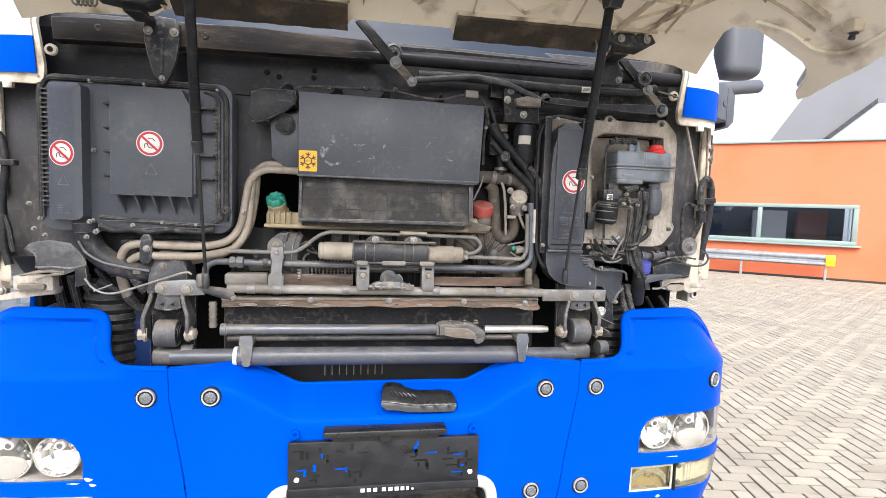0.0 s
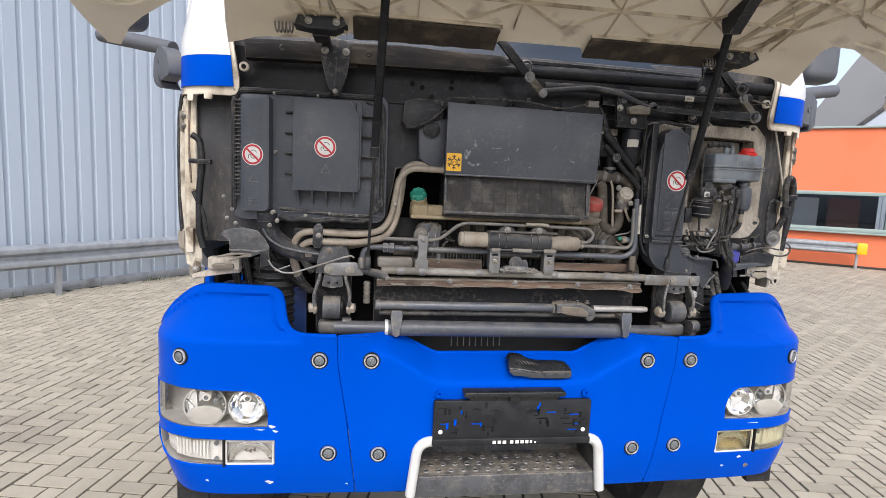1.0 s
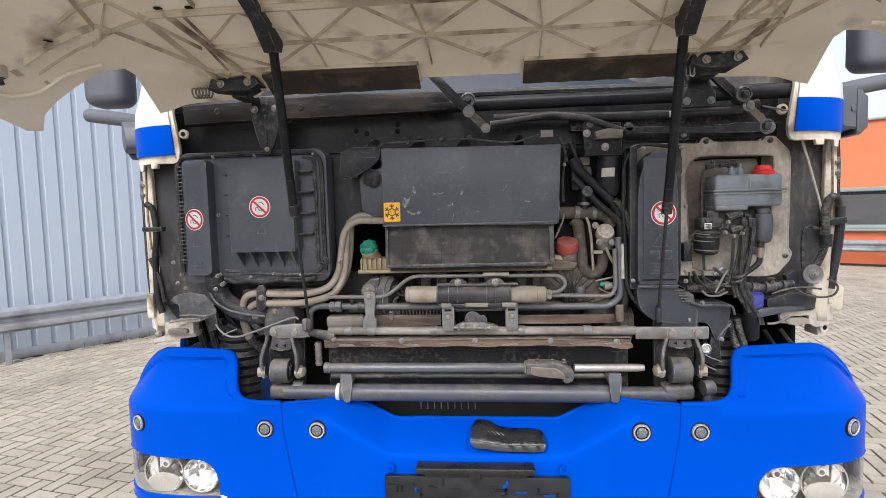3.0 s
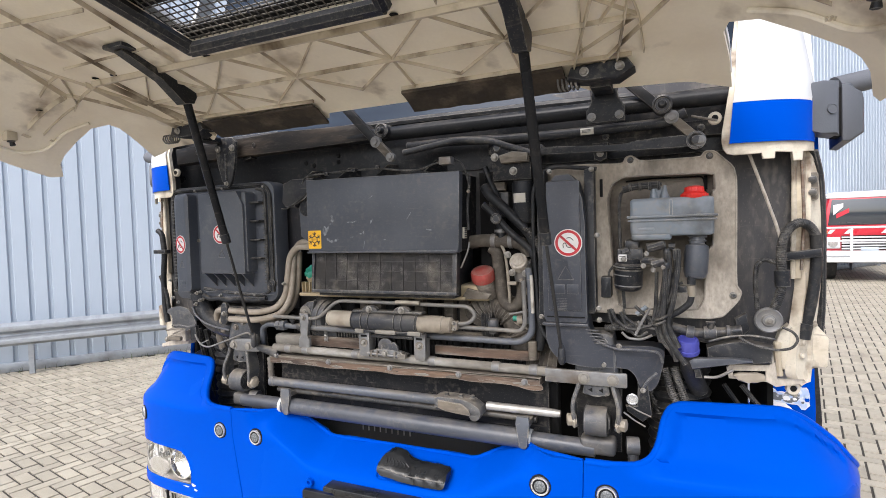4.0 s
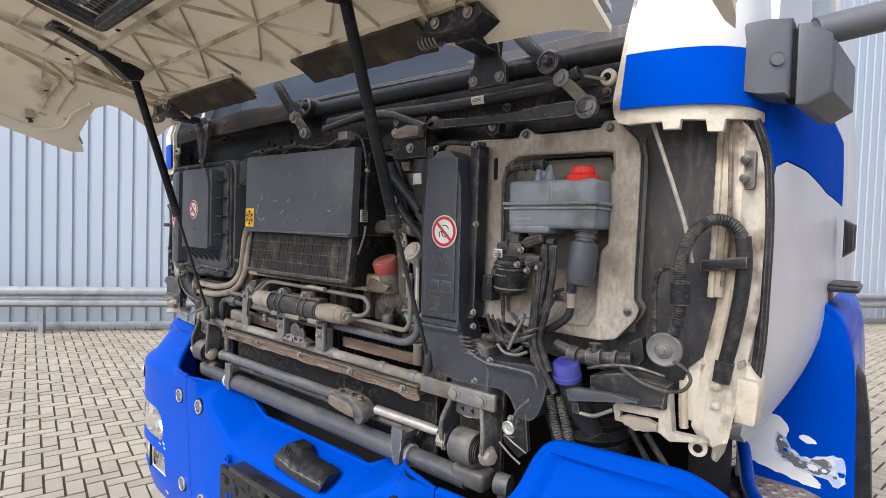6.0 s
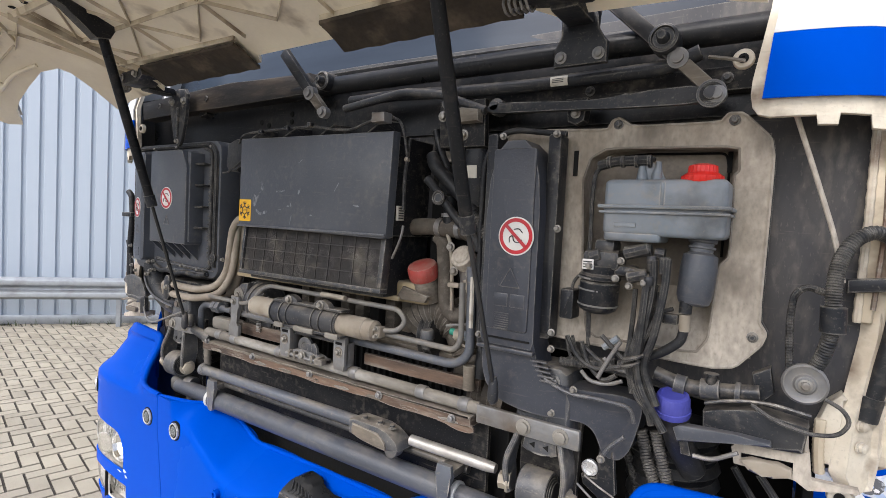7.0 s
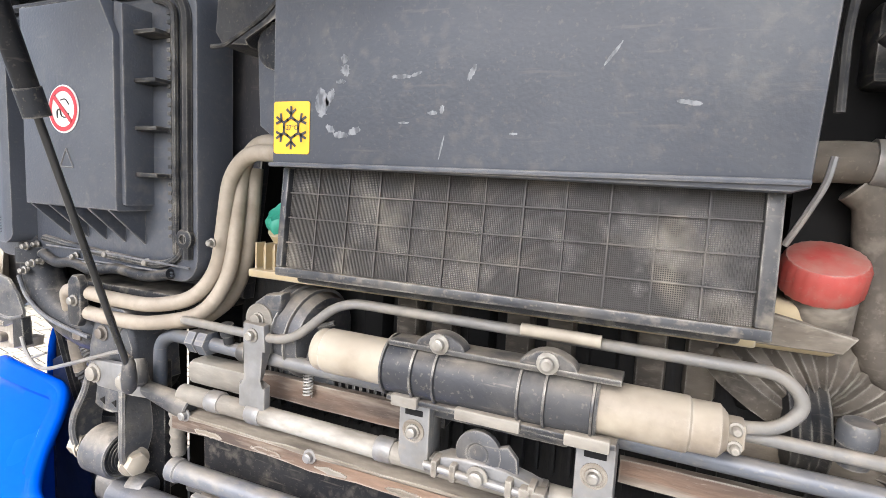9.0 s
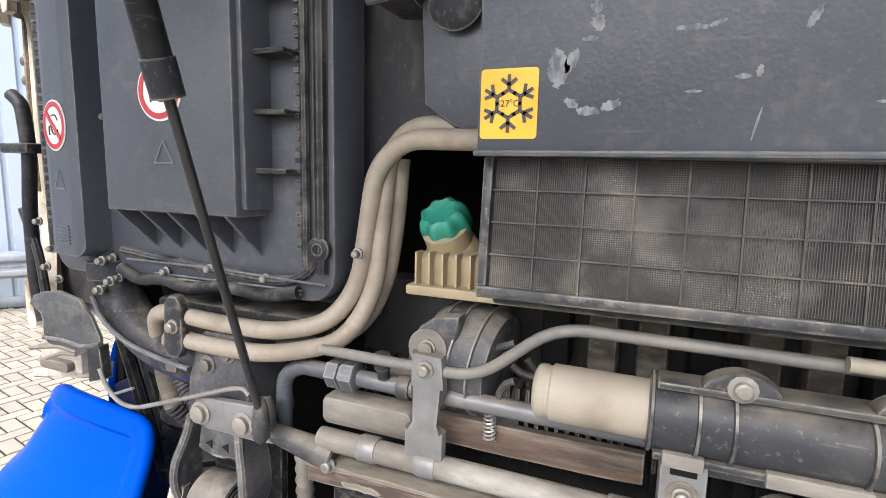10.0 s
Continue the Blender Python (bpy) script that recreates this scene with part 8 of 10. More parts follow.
tl = thing("tilt_cylinder", "", "")
tl.parent = truck
A, B = Vector((-0.45, 0.066, 1.274)), Vector((0.497, 0.093, 1.263))
d = (B - A).normalized()
part("barrel", lt(A, d, [(0.011, -0.006), (0.0165, -0.004), (0.0165, 0.01), (0.0142, 0.012), (0.0142, 0.60), (0.016, 0.602), (0.016, 0.615), (0.012, 0.617)], 20), "pipe_blue", tl, "black painted barrel")
gland = part("valve_block", sb([(0.150, 1.286), (0.165, 1.291), (0.236, 1.290), (0.262, 1.283), (0.286, 1.268), (0.292, 1.250), (0.270, 1.246), (0.200, 1.250), (0.152, 1.255)], 0.044, 0.092, 0.006), "cast", tl, "grimy cast valve block")
part("block_face", sb(ragged([(0.164, 1.282), (0.236, 1.278), (0.258, 1.262), (0.262, 1.246), (0.20, 1.250), (0.164, 1.260)], 0.001, 12, 2), 0.040, 0.046, 0.002), "dirty", gland, "dust-caked face")
part("block_tail", sb(chaikin([(0.250, 1.256), (0.290, 1.258), (0.286, 1.238), (0.268, 1.228), (0.256, 1.236)], 1), 0.046, 0.070, 0.004), "cast", gland)
part("block_collar", lt(A + d * 0.598, d, [(0.016, 0), (0.0185, 0.001), (0.0185, 0.010), (0.016, 0.011)], 20), "ivory", tl)
for x in (0.185, 0.228, 0.262):
    bolt((x, 0.062, 1.2895), gland, axis=(0, 0, 1), r=0.006, mat="dark_metal")
part("rod", lt(A, d, [(0.0115, 0.745), (0.0115, 0.93), (0.009, 0.948)], 18), "steel", tl, "bright piston rod")
part("guide_bar", tb([(-0.44, 0.085, 1.244), (0.43, 0.105, 1.236)], 0.009, 10), "dark_metal", tl)
tt = thing("torsion_tube", "", "")
tt.parent = truck
A, B = Vector((-0.585, 0.075, 1.196)), Vector((0.585, 0.09, 1.184))
d = (B - A).normalized()
part("tube", lt(A, d, [(0.022, 0), (0.022, 0.17), (0.026, 0.172), (0.026, 1.0), (0.022, 1.002), (0.022, 1.17)], 22), "cover", tt, "black steel tube")
for f in (0.163, 0.995):
    part("band", lt(A + d * f, d, [(0.0265, 0), (0.0275, 0.002), (0.0275, 0.009), (0.0265, 0.011)], 22), "silver_frame", tt, "pale steel band")
for x in (-0.385, 0.405):
    part("strap", sb([(x - 0.016, 1.258), (x + 0.016, 1.258), (x + 0.020, 1.236), (x + 0.013, 1.215), (x + 0.013, 1.180), (x + 0.006, 1.172), (x - 0.006, 1.172), (x - 0.013, 1.180), (x - 0.013, 1.215), (x - 0.020, 1.236)], 0.048, 0.058, 0.003), "pipe_blue", tt)
    part("strap_arm", bx((x - 0.02, 0.055, 1.232), (x + 0.02, 0.12, 1.25), 0.004), "dark_metal", tt)

# ---- hoses and valves right of the heater box ----
hv = thing("hose_group", "", "")
hv.parent = truck
part("hose", tb([(0.298, 0.11, 1.874), (0.311, 0.1, 1.853), (0.353, 0.11, 1.811), (0.396, 0.11, 1.77), (0.422, 0.11, 1.741), (0.434, 0.11, 1.714), (0.442, 0.11, 1.624), (0.448, 0.11, 1.474), (0.438, 0.11, 1.428)], 0.0145, 12, 0.03), "rubber", hv, "thick black hose")
part("hose", tb([(0.297, 0.095, 1.824), (0.309, 0.095, 1.814), (0.335, 0.095, 1.787), (0.368, 0.095, 1.749), (0.414, 0.095, 1.71), (0.429, 0.095, 1.696), (0.433, 0.095, 1.681)], 0.0095, 10, 0.02), "rubber", hv, "black hose")
part("hose_clamp", lt([(0.336, 0.085, 1.784)][0], (0.1, -1, 0), [(0.014, -0.006), (0.015, -0.004), (0.015, 0.005), (0.012, 0.007), (0.009, 0.004)], 20), "dark_metal", hv)
part("upper_hose", tb([(0.296, 0.12, 1.93), (0.31, 0.12, 1.887), (0.327, 0.12, 1.853), (0.337, 0.12, 1.826)], 0.009, 10, 0.03), "rubber", hv)
part("tee_hose", tb([(0.241, 0.13, 1.721), (0.287, 0.13, 1.725), (0.328, 0.13, 1.721), (0.366, 0.13, 1.722), (0.403, 0.13, 1.71), (0.416, 0.13, 1.679)], 0.0185, 14, 0.04), "brown_rubber", hv, "dusty coolant hose")
part("tee_branch", tb([(0.337, 0.13, 1.718), (0.337, 0.13, 1.755), (0.334, 0.13, 1.789)], 0.0155, 12, 0.02), "rubber", hv)
for a, b in ([(0.308, 0.13, 1.724), (0.321, 0.13, 1.723)], [(0.358, 0.13, 1.721), (0.369, 0.13, 1.721)], [(0.337, 0.13, 1.746), (0.337, 0.13, 1.754)]):
    part("clamp_band", tb([a, b], 0.0205, 16, 0.001), "grey_metal", hv, "steel clamp band")
part("return_hose", tb([(0.303, 0.14, 1.705), (0.319, 0.14, 1.692), (0.332, 0.14, 1.555), (0.354, 0.14, 1.533), (0.383, 0.14, 1.547), (0.392, 0.14, 1.577), (0.387, 0.14, 1.611)], 0.0175, 14, 0.05), "brown_rubber", hv, "dusty U-bent hose")
part("pale_pipe", tb([(0.338, 0.12, 1.712), (0.348, 0.12, 1.69), (0.354, 0.12, 1.645), (0.359, 0.12, 1.551)], 0.0042, 8, 0.02), "ivory", hv, "pale plastic pipe")
part("clip", bx(*[(min(a, b) - 0.004, a2 - 0.004, min(a3, b3)) if i == 0 else (max(a, b) + 0.004, a2 + 0.012, max(a3, b3)) for i in (0, 1) for (a, a2, a3), (b, b2, b3) in [[(0.36, 0.105, 1.601), (0.38, 0.105, 1.611)]]], 0.003), "pipe", hv)
va = part("valve_body", lt([(0.395, 0.13, 1.635)][0], (0, -0.25, 1), [(0.024, -0.02), (0.024, 0.01), (0.028, 0.014), (0.028, 0.03), (0.024, 0.034)], 20), "grey_metal", hv, "grey valve")
part("valve_cap", lt([(0.391, 0.1, 1.667)][0], (0, -0.8, 0.45), [(0.025, -0.02), (0.025, 0.0), (0.0235, 0.004), (0.018, 0.005), (0.016, 0.008), (0.001, 0.009)], 28), "sump", hv, "round grey valve cap")
for p in [(0.373, 0.1, 1.636), (0.41, 0.1, 1.634), (0.362, 0.1, 1.685)]:
    bolt(p, va, r=0.0065)
part("pale_pipe", tb([(0.394, 0.11, 1.619), (0.404, 0.11, 1.594), (0.416, 0.11, 1.571), (0.425, 0.11, 1.579)], 0.0045, 8, 0.02), "pipe", hv)
sn = part("sensor", tb([(0.386, 0.1, 1.506), (0.401, 0.1, 1.508)], 0.0125, 12, 0.001), "ivory", hv, "ivory sensor plug")
part("sensor_tip", tb([(0.373, 0.1, 1.511), (0.384, 0.1, 1.511)], 0.007, 10, 0.001), "green", sn)
part("sensor_back", tb([(0.401, 0.1, 1.508), (0.418, 0.1, 1.506)], 0.010, 8, 0.001), "tank", sn)
part("sensor_wire", tb([(0.361, 0.1, 1.521), (0.382, 0.1, 1.526), (0.411, 0.1, 1.531), (0.424, 0.1, 1.546)], 0.0028, 6, 0.02), "grey_metal", hv)
part("sensor_wire", tb([(0.373, 0.11, 1.499), (0.395, 0.11, 1.485), (0.421, 0.11, 1.479)], 0.003, 6, 0.02), "pipe", hv)
part("paper_tag", tb([(0.432, 0.075, 1.631), (0.434, 0.075, 1.531)], 0.0046, 6, 0.001), "label", hv, "yellowed label on the pipe")
part("filler_stub", lt([(0.316, 0.1, 1.467)][0], (0, -0.1, 1), [(0.012, 0), (0.013, 0.006), (0.013, 0.02), (0.015, 0.021), (0.015, 0.036), (0.012, 0.04)], 14), "cast", hv)
part("conduit", tb([(0.414, 0.09, 1.759), (0.433, 0.09, 1.74), (0.449, 0.09, 1.711), (0.459, 0.09, 1.672), (0.469, 0.09, 1.554), (0.474, 0.09, 1.499), (0.486, 0.09, 1.469), (0.501, 0.09, 1.445)], 0.0085, 10, 0.05, 0.0016, 0.005), "rubber", hv, "corrugated black conduit")
part("big_hose", tb([(0.241, 0.18, 1.487), (0.263, 0.18, 1.521), (0.302, 0.18, 1.542), (0.342, 0.18, 1.52), (0.389, 0.18, 1.459), (0.393, 0.18, 1.411)], 0.045, 18, 0.08, 0.006, 0.05), "brown_rubber", hv, "dusty ribbed air hose")
part("bellows", tb([(0.395, 0.19, 1.378), (0.48, 0.19, 1.369)], 0.05, 16, 0.02, 0.006, 0.022), "brown_rubber", hv)
part("stay", tb([(0.427, 0.09, 1.452), (0.428, 0.09, 1.404)], 0.012, 10, 0.001), "dirty", hv)
fl = part("filter_can", lt((0.405, 0.135, 1.775), (0.02, -0.12, 1), [(0.012, -0.02), (0.016, -0.018), (0.016, -0.004), (0.03, -0.002), (0.034, 0.006), (0.034, 0.10), (0.030, 0.112)], 24), "black", hv, "black filter canister")
part("can_label", sheet([(-0.8, 0.05), (0.3, 0.05), (0.3, 0.075), (-0.8, 0.075)], [], lambda a, h: (0.405 + 0.02 * h + 0.0347 * math.sin(a), 0.135 - 0.12 * h - 0.0347 * math.cos(a), 1.775 + h), 0.1, (0, 0.001, 0)), "label", fl, "printed white label")
part("valve_block", bx((0.30, 0.13, 1.79), (0.36, 0.18, 1.86), 0.008), "dark_metal", hv)
part("rust_nut", bx((0.315, 0.12, 1.862), (0.352, 0.15, 1.885), 0.004), "dirty", hv)
pl = part("mount_plate", sb([(x, z) for x, y, z in [(0.324, 0.09, 1.979), (0.433, 0.09, 1.978), (0.437, 0.09, 1.885), (0.331, 0.09, 1.886)]], 0.085, 0.10, 0.004), "panel", hv, "black mounting plate")
for p in [(0.337, 0.085, 1.949), (0.388, 0.085, 1.909)]:
    bolt(p, pl, r=0.0075)
part("lever_pad", sb([(x, z) for x, y, z in [(0.355, 0.06, 1.95), (0.392, 0.06, 1.959), (0.432, 0.06, 1.953), (0.433, 0.06, 1.93), (0.36, 0.06, 1.929)]], 0.06, 0.08, 0.005), "dirty", hv, "dull metal lever end")
part("cable_plug", lt([(0.268, 0.06, 1.86)][0], (0.2, -1, 0.1), [(0.003, -0.006), (0.005, -0.004), (0.005, 0.005), (0.003, 0.007)], 8), "ivory", hv)
part("side_wire", tb([(0.273, 0.06, 1.902), (0.268, 0.06, 1.859), (0.263, 0.06, 1.819), (0.265, 0.06, 1.756)], 0.004, 8, 0.02), "rubber", hv)
# black sheet in place of the shade in the deep gap behind the hoses
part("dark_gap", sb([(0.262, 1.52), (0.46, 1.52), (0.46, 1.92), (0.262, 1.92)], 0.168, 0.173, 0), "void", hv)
# lines deep in the gap
for i, (a, b) in enumerate((((0.27, 1.80), (0.33, 1.62)), ((0.30, 1.74), (0.40, 1.58)), ((0.34, 1.70), (0.43, 1.66)), ((0.27, 1.70), (0.42, 1.50)))):
    part("deep_hose", tb([(a[0], 0.2, a[1]), ((a[0] + b[0]) / 2 + 0.02, 0.22, (a[1] + b[1]) / 2), (b[0], 0.2, b[1])], 0.013, 8, 0.03), "rubber", hv)

# ---- right: duct, dusty panel, reservoir, clutch valve ----
du = thing("air_duct", "", "")
du.parent = truck
duct_pts = [(0.47, 1.885), (0.576, 1.888), (0.577, 1.52), (0.585, 1.485), (0.61, 1.462), (0.665, 1.455), (0.72, 1.455), (0.752, 1.445), (0.752, 1.42), (0.738, 1.36), (0.722, 1.340), (0.698, 1.345), (0.682, 1.388), (0.66, 1.402), (0.56, 1.402), (0.51, 1.412), (0.48, 1.44), (0.468, 1.48)]
for _ in range(2):
    duct_pts = [q for a, b in zip(duct_pts, duct_pts[1:] + duct_pts[:1]) for q in ((a[0] * 0.78 + b[0] * 0.22, a[1] * 0.78 + b[1] * 0.22), (a[0] * 0.22 + b[0] * 0.78, a[1] * 0.22 + b[1] * 0.78))]
part("duct_body", sheet(duct_pts, [], lambda x, z: (x, 0.046 + (0.012 if z < 1.512 else 0.0) + 0.25 * max(0, 0.485 - x) + (0.4 * max(0, x - 0.60) if z < 1.5 else 0), z), 0.014, (0, 0.065, 0)), "duct", du, "black plastic air duct")
part("duct_lid", sb(rrect(0.482, 1.545, 0.566, 1.872, 0.006), 0.0425, 0.05, 0.003), "duct", du, "flat lid")
part("lid_groove", bx((0.478, 0.0425, 1.528), (0.572, 0.047, 1.531), 0.001), "void", du)
part("joint_lip", bx((0.466, 0.042, 1.506), (0.58, 0.06, 1.514), 0.003), "duct", du)
part("duct_flange", sb(rrect(0.572, 1.535, 0.596, 1.90, 0.006), 0.075, 0.11, 0.003), "black", du)
part("flange_left", sb(rrect(0.452, 1.50, 0.474, 1.905, 0.006), 0.07, 0.11, 0.003), "black", du)
for i in range(5):
    part("foot_rib", bx((0.572 + 0.005 * i, 0.052, 1.496 - i * 0.008), (0.602 + 0.005 * i, 0.064, 1.499 - i * 0.008), 0.001), "duct", du)
for p in [(0.488, 0.065, 1.898), (0.592, 0.065, 1.897), (0.603, 0.065, 1.733), (0.478, 0.065, 1.549), (0.459, 0.065, 1.525), (0.483, 0.065, 1.518), (0.604, 0.065, 1.551), (0.605, 0.065, 1.522), (0.65, 0.065, 1.459), (0.613, 0.065, 1.41), (0.704, 0.065, 1.354)]:
    bolt(p, du, r=0.0045, washer=1.5)
part("edge_trim", tb([(0.602, 0.085, 1.899), (0.5, 0.085, 1.913), (0.462, 0.085, 1.901), (0.439, 0.085, 1.855), (0.438, 0.085, 1.721), (0.447, 0.085, 1.507), (0.464, 0.085, 1.467), (0.492, 0.085, 1.446)], 0.0055, 10, 0.03), "rubber", du, "dusty edge trim")
part("foot_edge", tb([(0.600, 0.056, 1.470), (0.640, 0.058, 1.452), (0.690, 0.068, 1.452), (0.742, 0.082, 1.446), (0.748, 0.085, 1.42)], 0.0035, 8, 0.03), "duct", du)
part("foot_edge", tb([(0.735, 0.08, 1.395), (0.712, 0.078, 1.372), (0.700, 0.078, 1.350)], 0.0035, 8, 0.02), "duct", du)
no_charge_sign(0.536, 0.0418, 1.716, du, 0.0345)
bm = bmesh.new()
for a, b in (((-0.02, -0.016), (0.02, -0.016)), ((0.02, -0.016), (0, 0.018)), ((0, 0.018), (-0.02, -0.016))):
    tube(bm, [(0.528 + a[0], 0.0425, 1.64 + a[1]), (0.528 + b[0], 0.0425, 1.64 + b[1])], 0.0012, 5, 0.001)
part("embossed_triangle", bm, "duct", du)
for x, z in ((0.512, 1.60), (0.545, 1.60)):
    part("embossed_mark", bx((x - 0.014, 0.0415, z - 0.012), (x + 0.014, 0.0435, z + 0.012), 0.001), "duct", du)
for k in range(8):
    part("embossed_line", bx((0.50, 0.0415, 1.575 - k * 0.004), (0.53, 0.0435, 1.5765 - k * 0.004), 0), "duct", du)

dp = thing("dusty_panel", "", "")
dp.parent = truck
pan = chaikin([(0.455, 1.90), (0.48, 1.915), (0.565, 1.915), (0.662, 1.910), (0.670, 1.926), (0.682, 1.929), (0.703, 1.913), (0.838, 1.912), (0.848, 1.925), (0.868, 1.924), (0.906, 1.885), (0.912, 1.855), (0.909, 1.608), (0.920, 1.590), (0.914, 1.572), (0.882, 1.533), (0.849, 1.526), (0.62, 1.532), (0.455, 1.545)], 1, 0.12)
hole = chaikin([(0.635, 1.862), (0.664, 1.878), (0.866, 1.874), (0.868, 1.836), (0.862, 1.83), (0.864, 1.702), (0.850, 1.687), (0.846, 1.627), (0.842, 1.57), (0.826, 1.545), (0.648, 1.545), (0.635, 1.63), (0.623, 1.82)], 1, 0.1)
part("panel_rim", sheet(pan, [hole], lambda x, z: (x, 0.122, z), 0.03, (0, 0.045, 0)), "sump", dp, "dust-covered raised rim")
# floor is shallow; its darker colour paints in the shade of a deeper recess
part("panel_floor", sb([(0.60, 1.54), (0.90, 1.54), (0.905, 1.90), (0.60, 1.90)], 0.168, 0.173, 0), "recess", dp, "recess floor, dark from grime and painted-in shade")
part("floor_ramp", sheet([(0.64, 0), (0.85, 0), (0.85, 0.11), (0.64, 0.11)], [], lambda x, v: (x, 0.128 + 0.37 * v, 1.538 + v), 0.03, (0, 0.004, 0)), "sump", dp)
# rim and hole beads; the black third ring draws the rim's shadow line
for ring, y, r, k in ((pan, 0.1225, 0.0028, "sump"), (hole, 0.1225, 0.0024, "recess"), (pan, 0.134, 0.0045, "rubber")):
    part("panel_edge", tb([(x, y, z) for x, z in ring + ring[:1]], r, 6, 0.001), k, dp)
# black slot, then a black line for the shadow along the recess edge
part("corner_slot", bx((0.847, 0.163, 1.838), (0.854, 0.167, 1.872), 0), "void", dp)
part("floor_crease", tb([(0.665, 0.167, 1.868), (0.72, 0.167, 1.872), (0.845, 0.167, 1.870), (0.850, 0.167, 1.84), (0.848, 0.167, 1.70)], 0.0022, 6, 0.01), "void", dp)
for p in [(0.680, 0.122, 1.918), (0.857, 0.122, 1.914), (0.903, 0.122, 1.583)]:
    bolt(p, dp, r=0.0055, mat="dark_metal")
part("left_slot", bx((0.605, 0.118, 1.83), (0.612, 0.124, 1.875), 0), "void", dp)

rs = thing("fluid_reservoir", "", "")
rs.parent = truck
bm = bx((0.681, 0.060, 1.728), (0.862, 0.138, 1.818), 0.009, 3)
box(bm, (0.683, 0.062, 1.718), (0.772, 0.136, 1.736), 0.006, 3)
box(bm, (0.768, 0.0585, 1.774), (0.775, 0.07, 1.814), 0.003, 2)
part("tank", bm, "tank", rs, "cloudy grey plastic tank")
bm = sb(rrect(0.674, 1.771, 0.869, 1.777, 0.002), 0.052, 0.138, 0.002)
slab(bm, rrect(0.676, 1.763, 0.867, 1.767, 0.0015), 0.054, 0.138, 0.001)
part("weld_seam", bm, "tank", rs)
part("emboss", bx((0.70, 0.058, 1.741), (0.735, 0.062, 1.748), 0.001), "tank", rs)
part("cap", lt((0.822, 0.090, 1.814), (0, 0, 1), [(0.028, 0), (0.0295, 0.002), (0.0295, 0.010), (0.025, 0.013), (0.021, 0.016), (0.020, 0.026), (0.012, 0.029), (0.001, 0.03)], 72, 24, 0.022), "bright_red", rs, "bright red screw cap")
part("cap_neck", lt((0.822, 0.090, 1.803), (0, 0, 1), [(0.026, 0), (0.026, 0.014)], 20), "rubber", rs)
for x, lean in ((0.735, -0.3), (0.756, 0.3)):
    part("nipple", lt((x, 0.085, 1.814), (lean * 0.2, 0, 1), [(0.010, 0), (0.009, 0.012), (0.004, 0.034)], 12), "tank", rs)
part("nipple_web", sb([(0.722, 1.815), (0.772, 1.815), (0.758, 1.845), (0.735, 1.845)], 0.083, 0.088, 0.001), "tank", rs)
part("top_connector", tb([(0.664, 0.08, 1.842), (0.69, 0.08, 1.849), (0.745, 0.08, 1.850)], 0.0085, 8, 0.01), "rubber", rs)
for x in (0.678, 0.70, 0.722, 0.742):
    part("connector_rib", lt((x, 0.08, 1.848), (1, 0, 0.05), [(0.0085, 0), (0.0105, 0.001), (0.0105, 0.006), (0.0085, 0.007)], 10), "black", rs)
part("feed_hose", tb([(0.752, 0.085, 1.852), (0.686, 0.085, 1.85), (0.658, 0.085, 1.837), (0.654, 0.085, 1.798), (0.656, 0.085, 1.685), (0.663, 0.085, 1.549)], 0.004, 8, 0.02), "rubber", rs)
bt = part("level_bottle", lt((0.828, 0.10, 1.727), (-0.06, -0.10, -1), [(0.021, -0.012), (0.021, 0.004), (0.017, 0.006), (0.017, 0.010), (0.020, 0.011), (0.020, 0.014), (0.017, 0.015), (0.017, 0.020), (0.025, 0.025), (0.027, 0.045), (0.026, 0.088), (0.022, 0.100), (0.014, 0.104)], 20), "cover", rs, "dark plastic bottle")
part("bottle_plug", tb([(0.814, 0.08, 1.636), (0.813, 0.08, 1.612)], 0.0095, 10, 0.001), "black", bt)
part("bottle_ring", tb([(0.813, 0.08, 1.61), (0.814, 0.08, 1.584)], 0.0085, 10, 0.001), "ivory", bt, "ivory ring")
part("bottle_hose", tb([(0.813, 0.08, 1.586), (0.81, 0.08, 1.568), (0.788, 0.08, 1.548), (0.743, 0.08, 1.523), (0.719, 0.08, 1.513)], 0.0075, 10, 0.02), "rubber", bt)

cv = thing("clutch_valve", "", "")
cv.parent = truck
part("pot", lt((0.672, 0.095, 1.606), (0.05, -0.05, 1), [(0.022, -0.012), (0.031, -0.006), (0.033, 0.0), (0.033, 0.04), (0.030, 0.042), (0.034, 0.046), (0.034, 0.052), (0.030, 0.056), (0.03, 0.07)], 26), "black", cv, "black valve pot")
bm = bx((0.648, 0.07, 1.668), (0.71, 0.125, 1.70), 0.008)
box(bm, (0.665, 0.075, 1.695), (0.70, 0.12, 1.72), 0.008)
box(bm, (0.70, 0.075, 1.66), (0.735, 0.11, 1.678), 0.006)
part("head", bm, "dark_metal", cv, "dusty cast head")
for a, b, r in ((*[(0.718, 0.075, 1.7), (0.759, 0.075, 1.707)], 0.0105), (*[(0.726, 0.075, 1.668), (0.762, 0.075, 1.66)], 0.0105), (*[(0.669, 0.085, 1.686), (0.707, 0.085, 1.693)], 0.009), (*[(0.765, 0.075, 1.702), (0.779, 0.075, 1.701)], 0.009)):
    part("connector", tb([a, b], r, 8, 0.001), "dark_metal", cv)
part("type_plate", bx((0.653, 0.058, 1.668), (0.672, 0.062, 1.685), 0.001), "decal_white", cv, "small white plate")
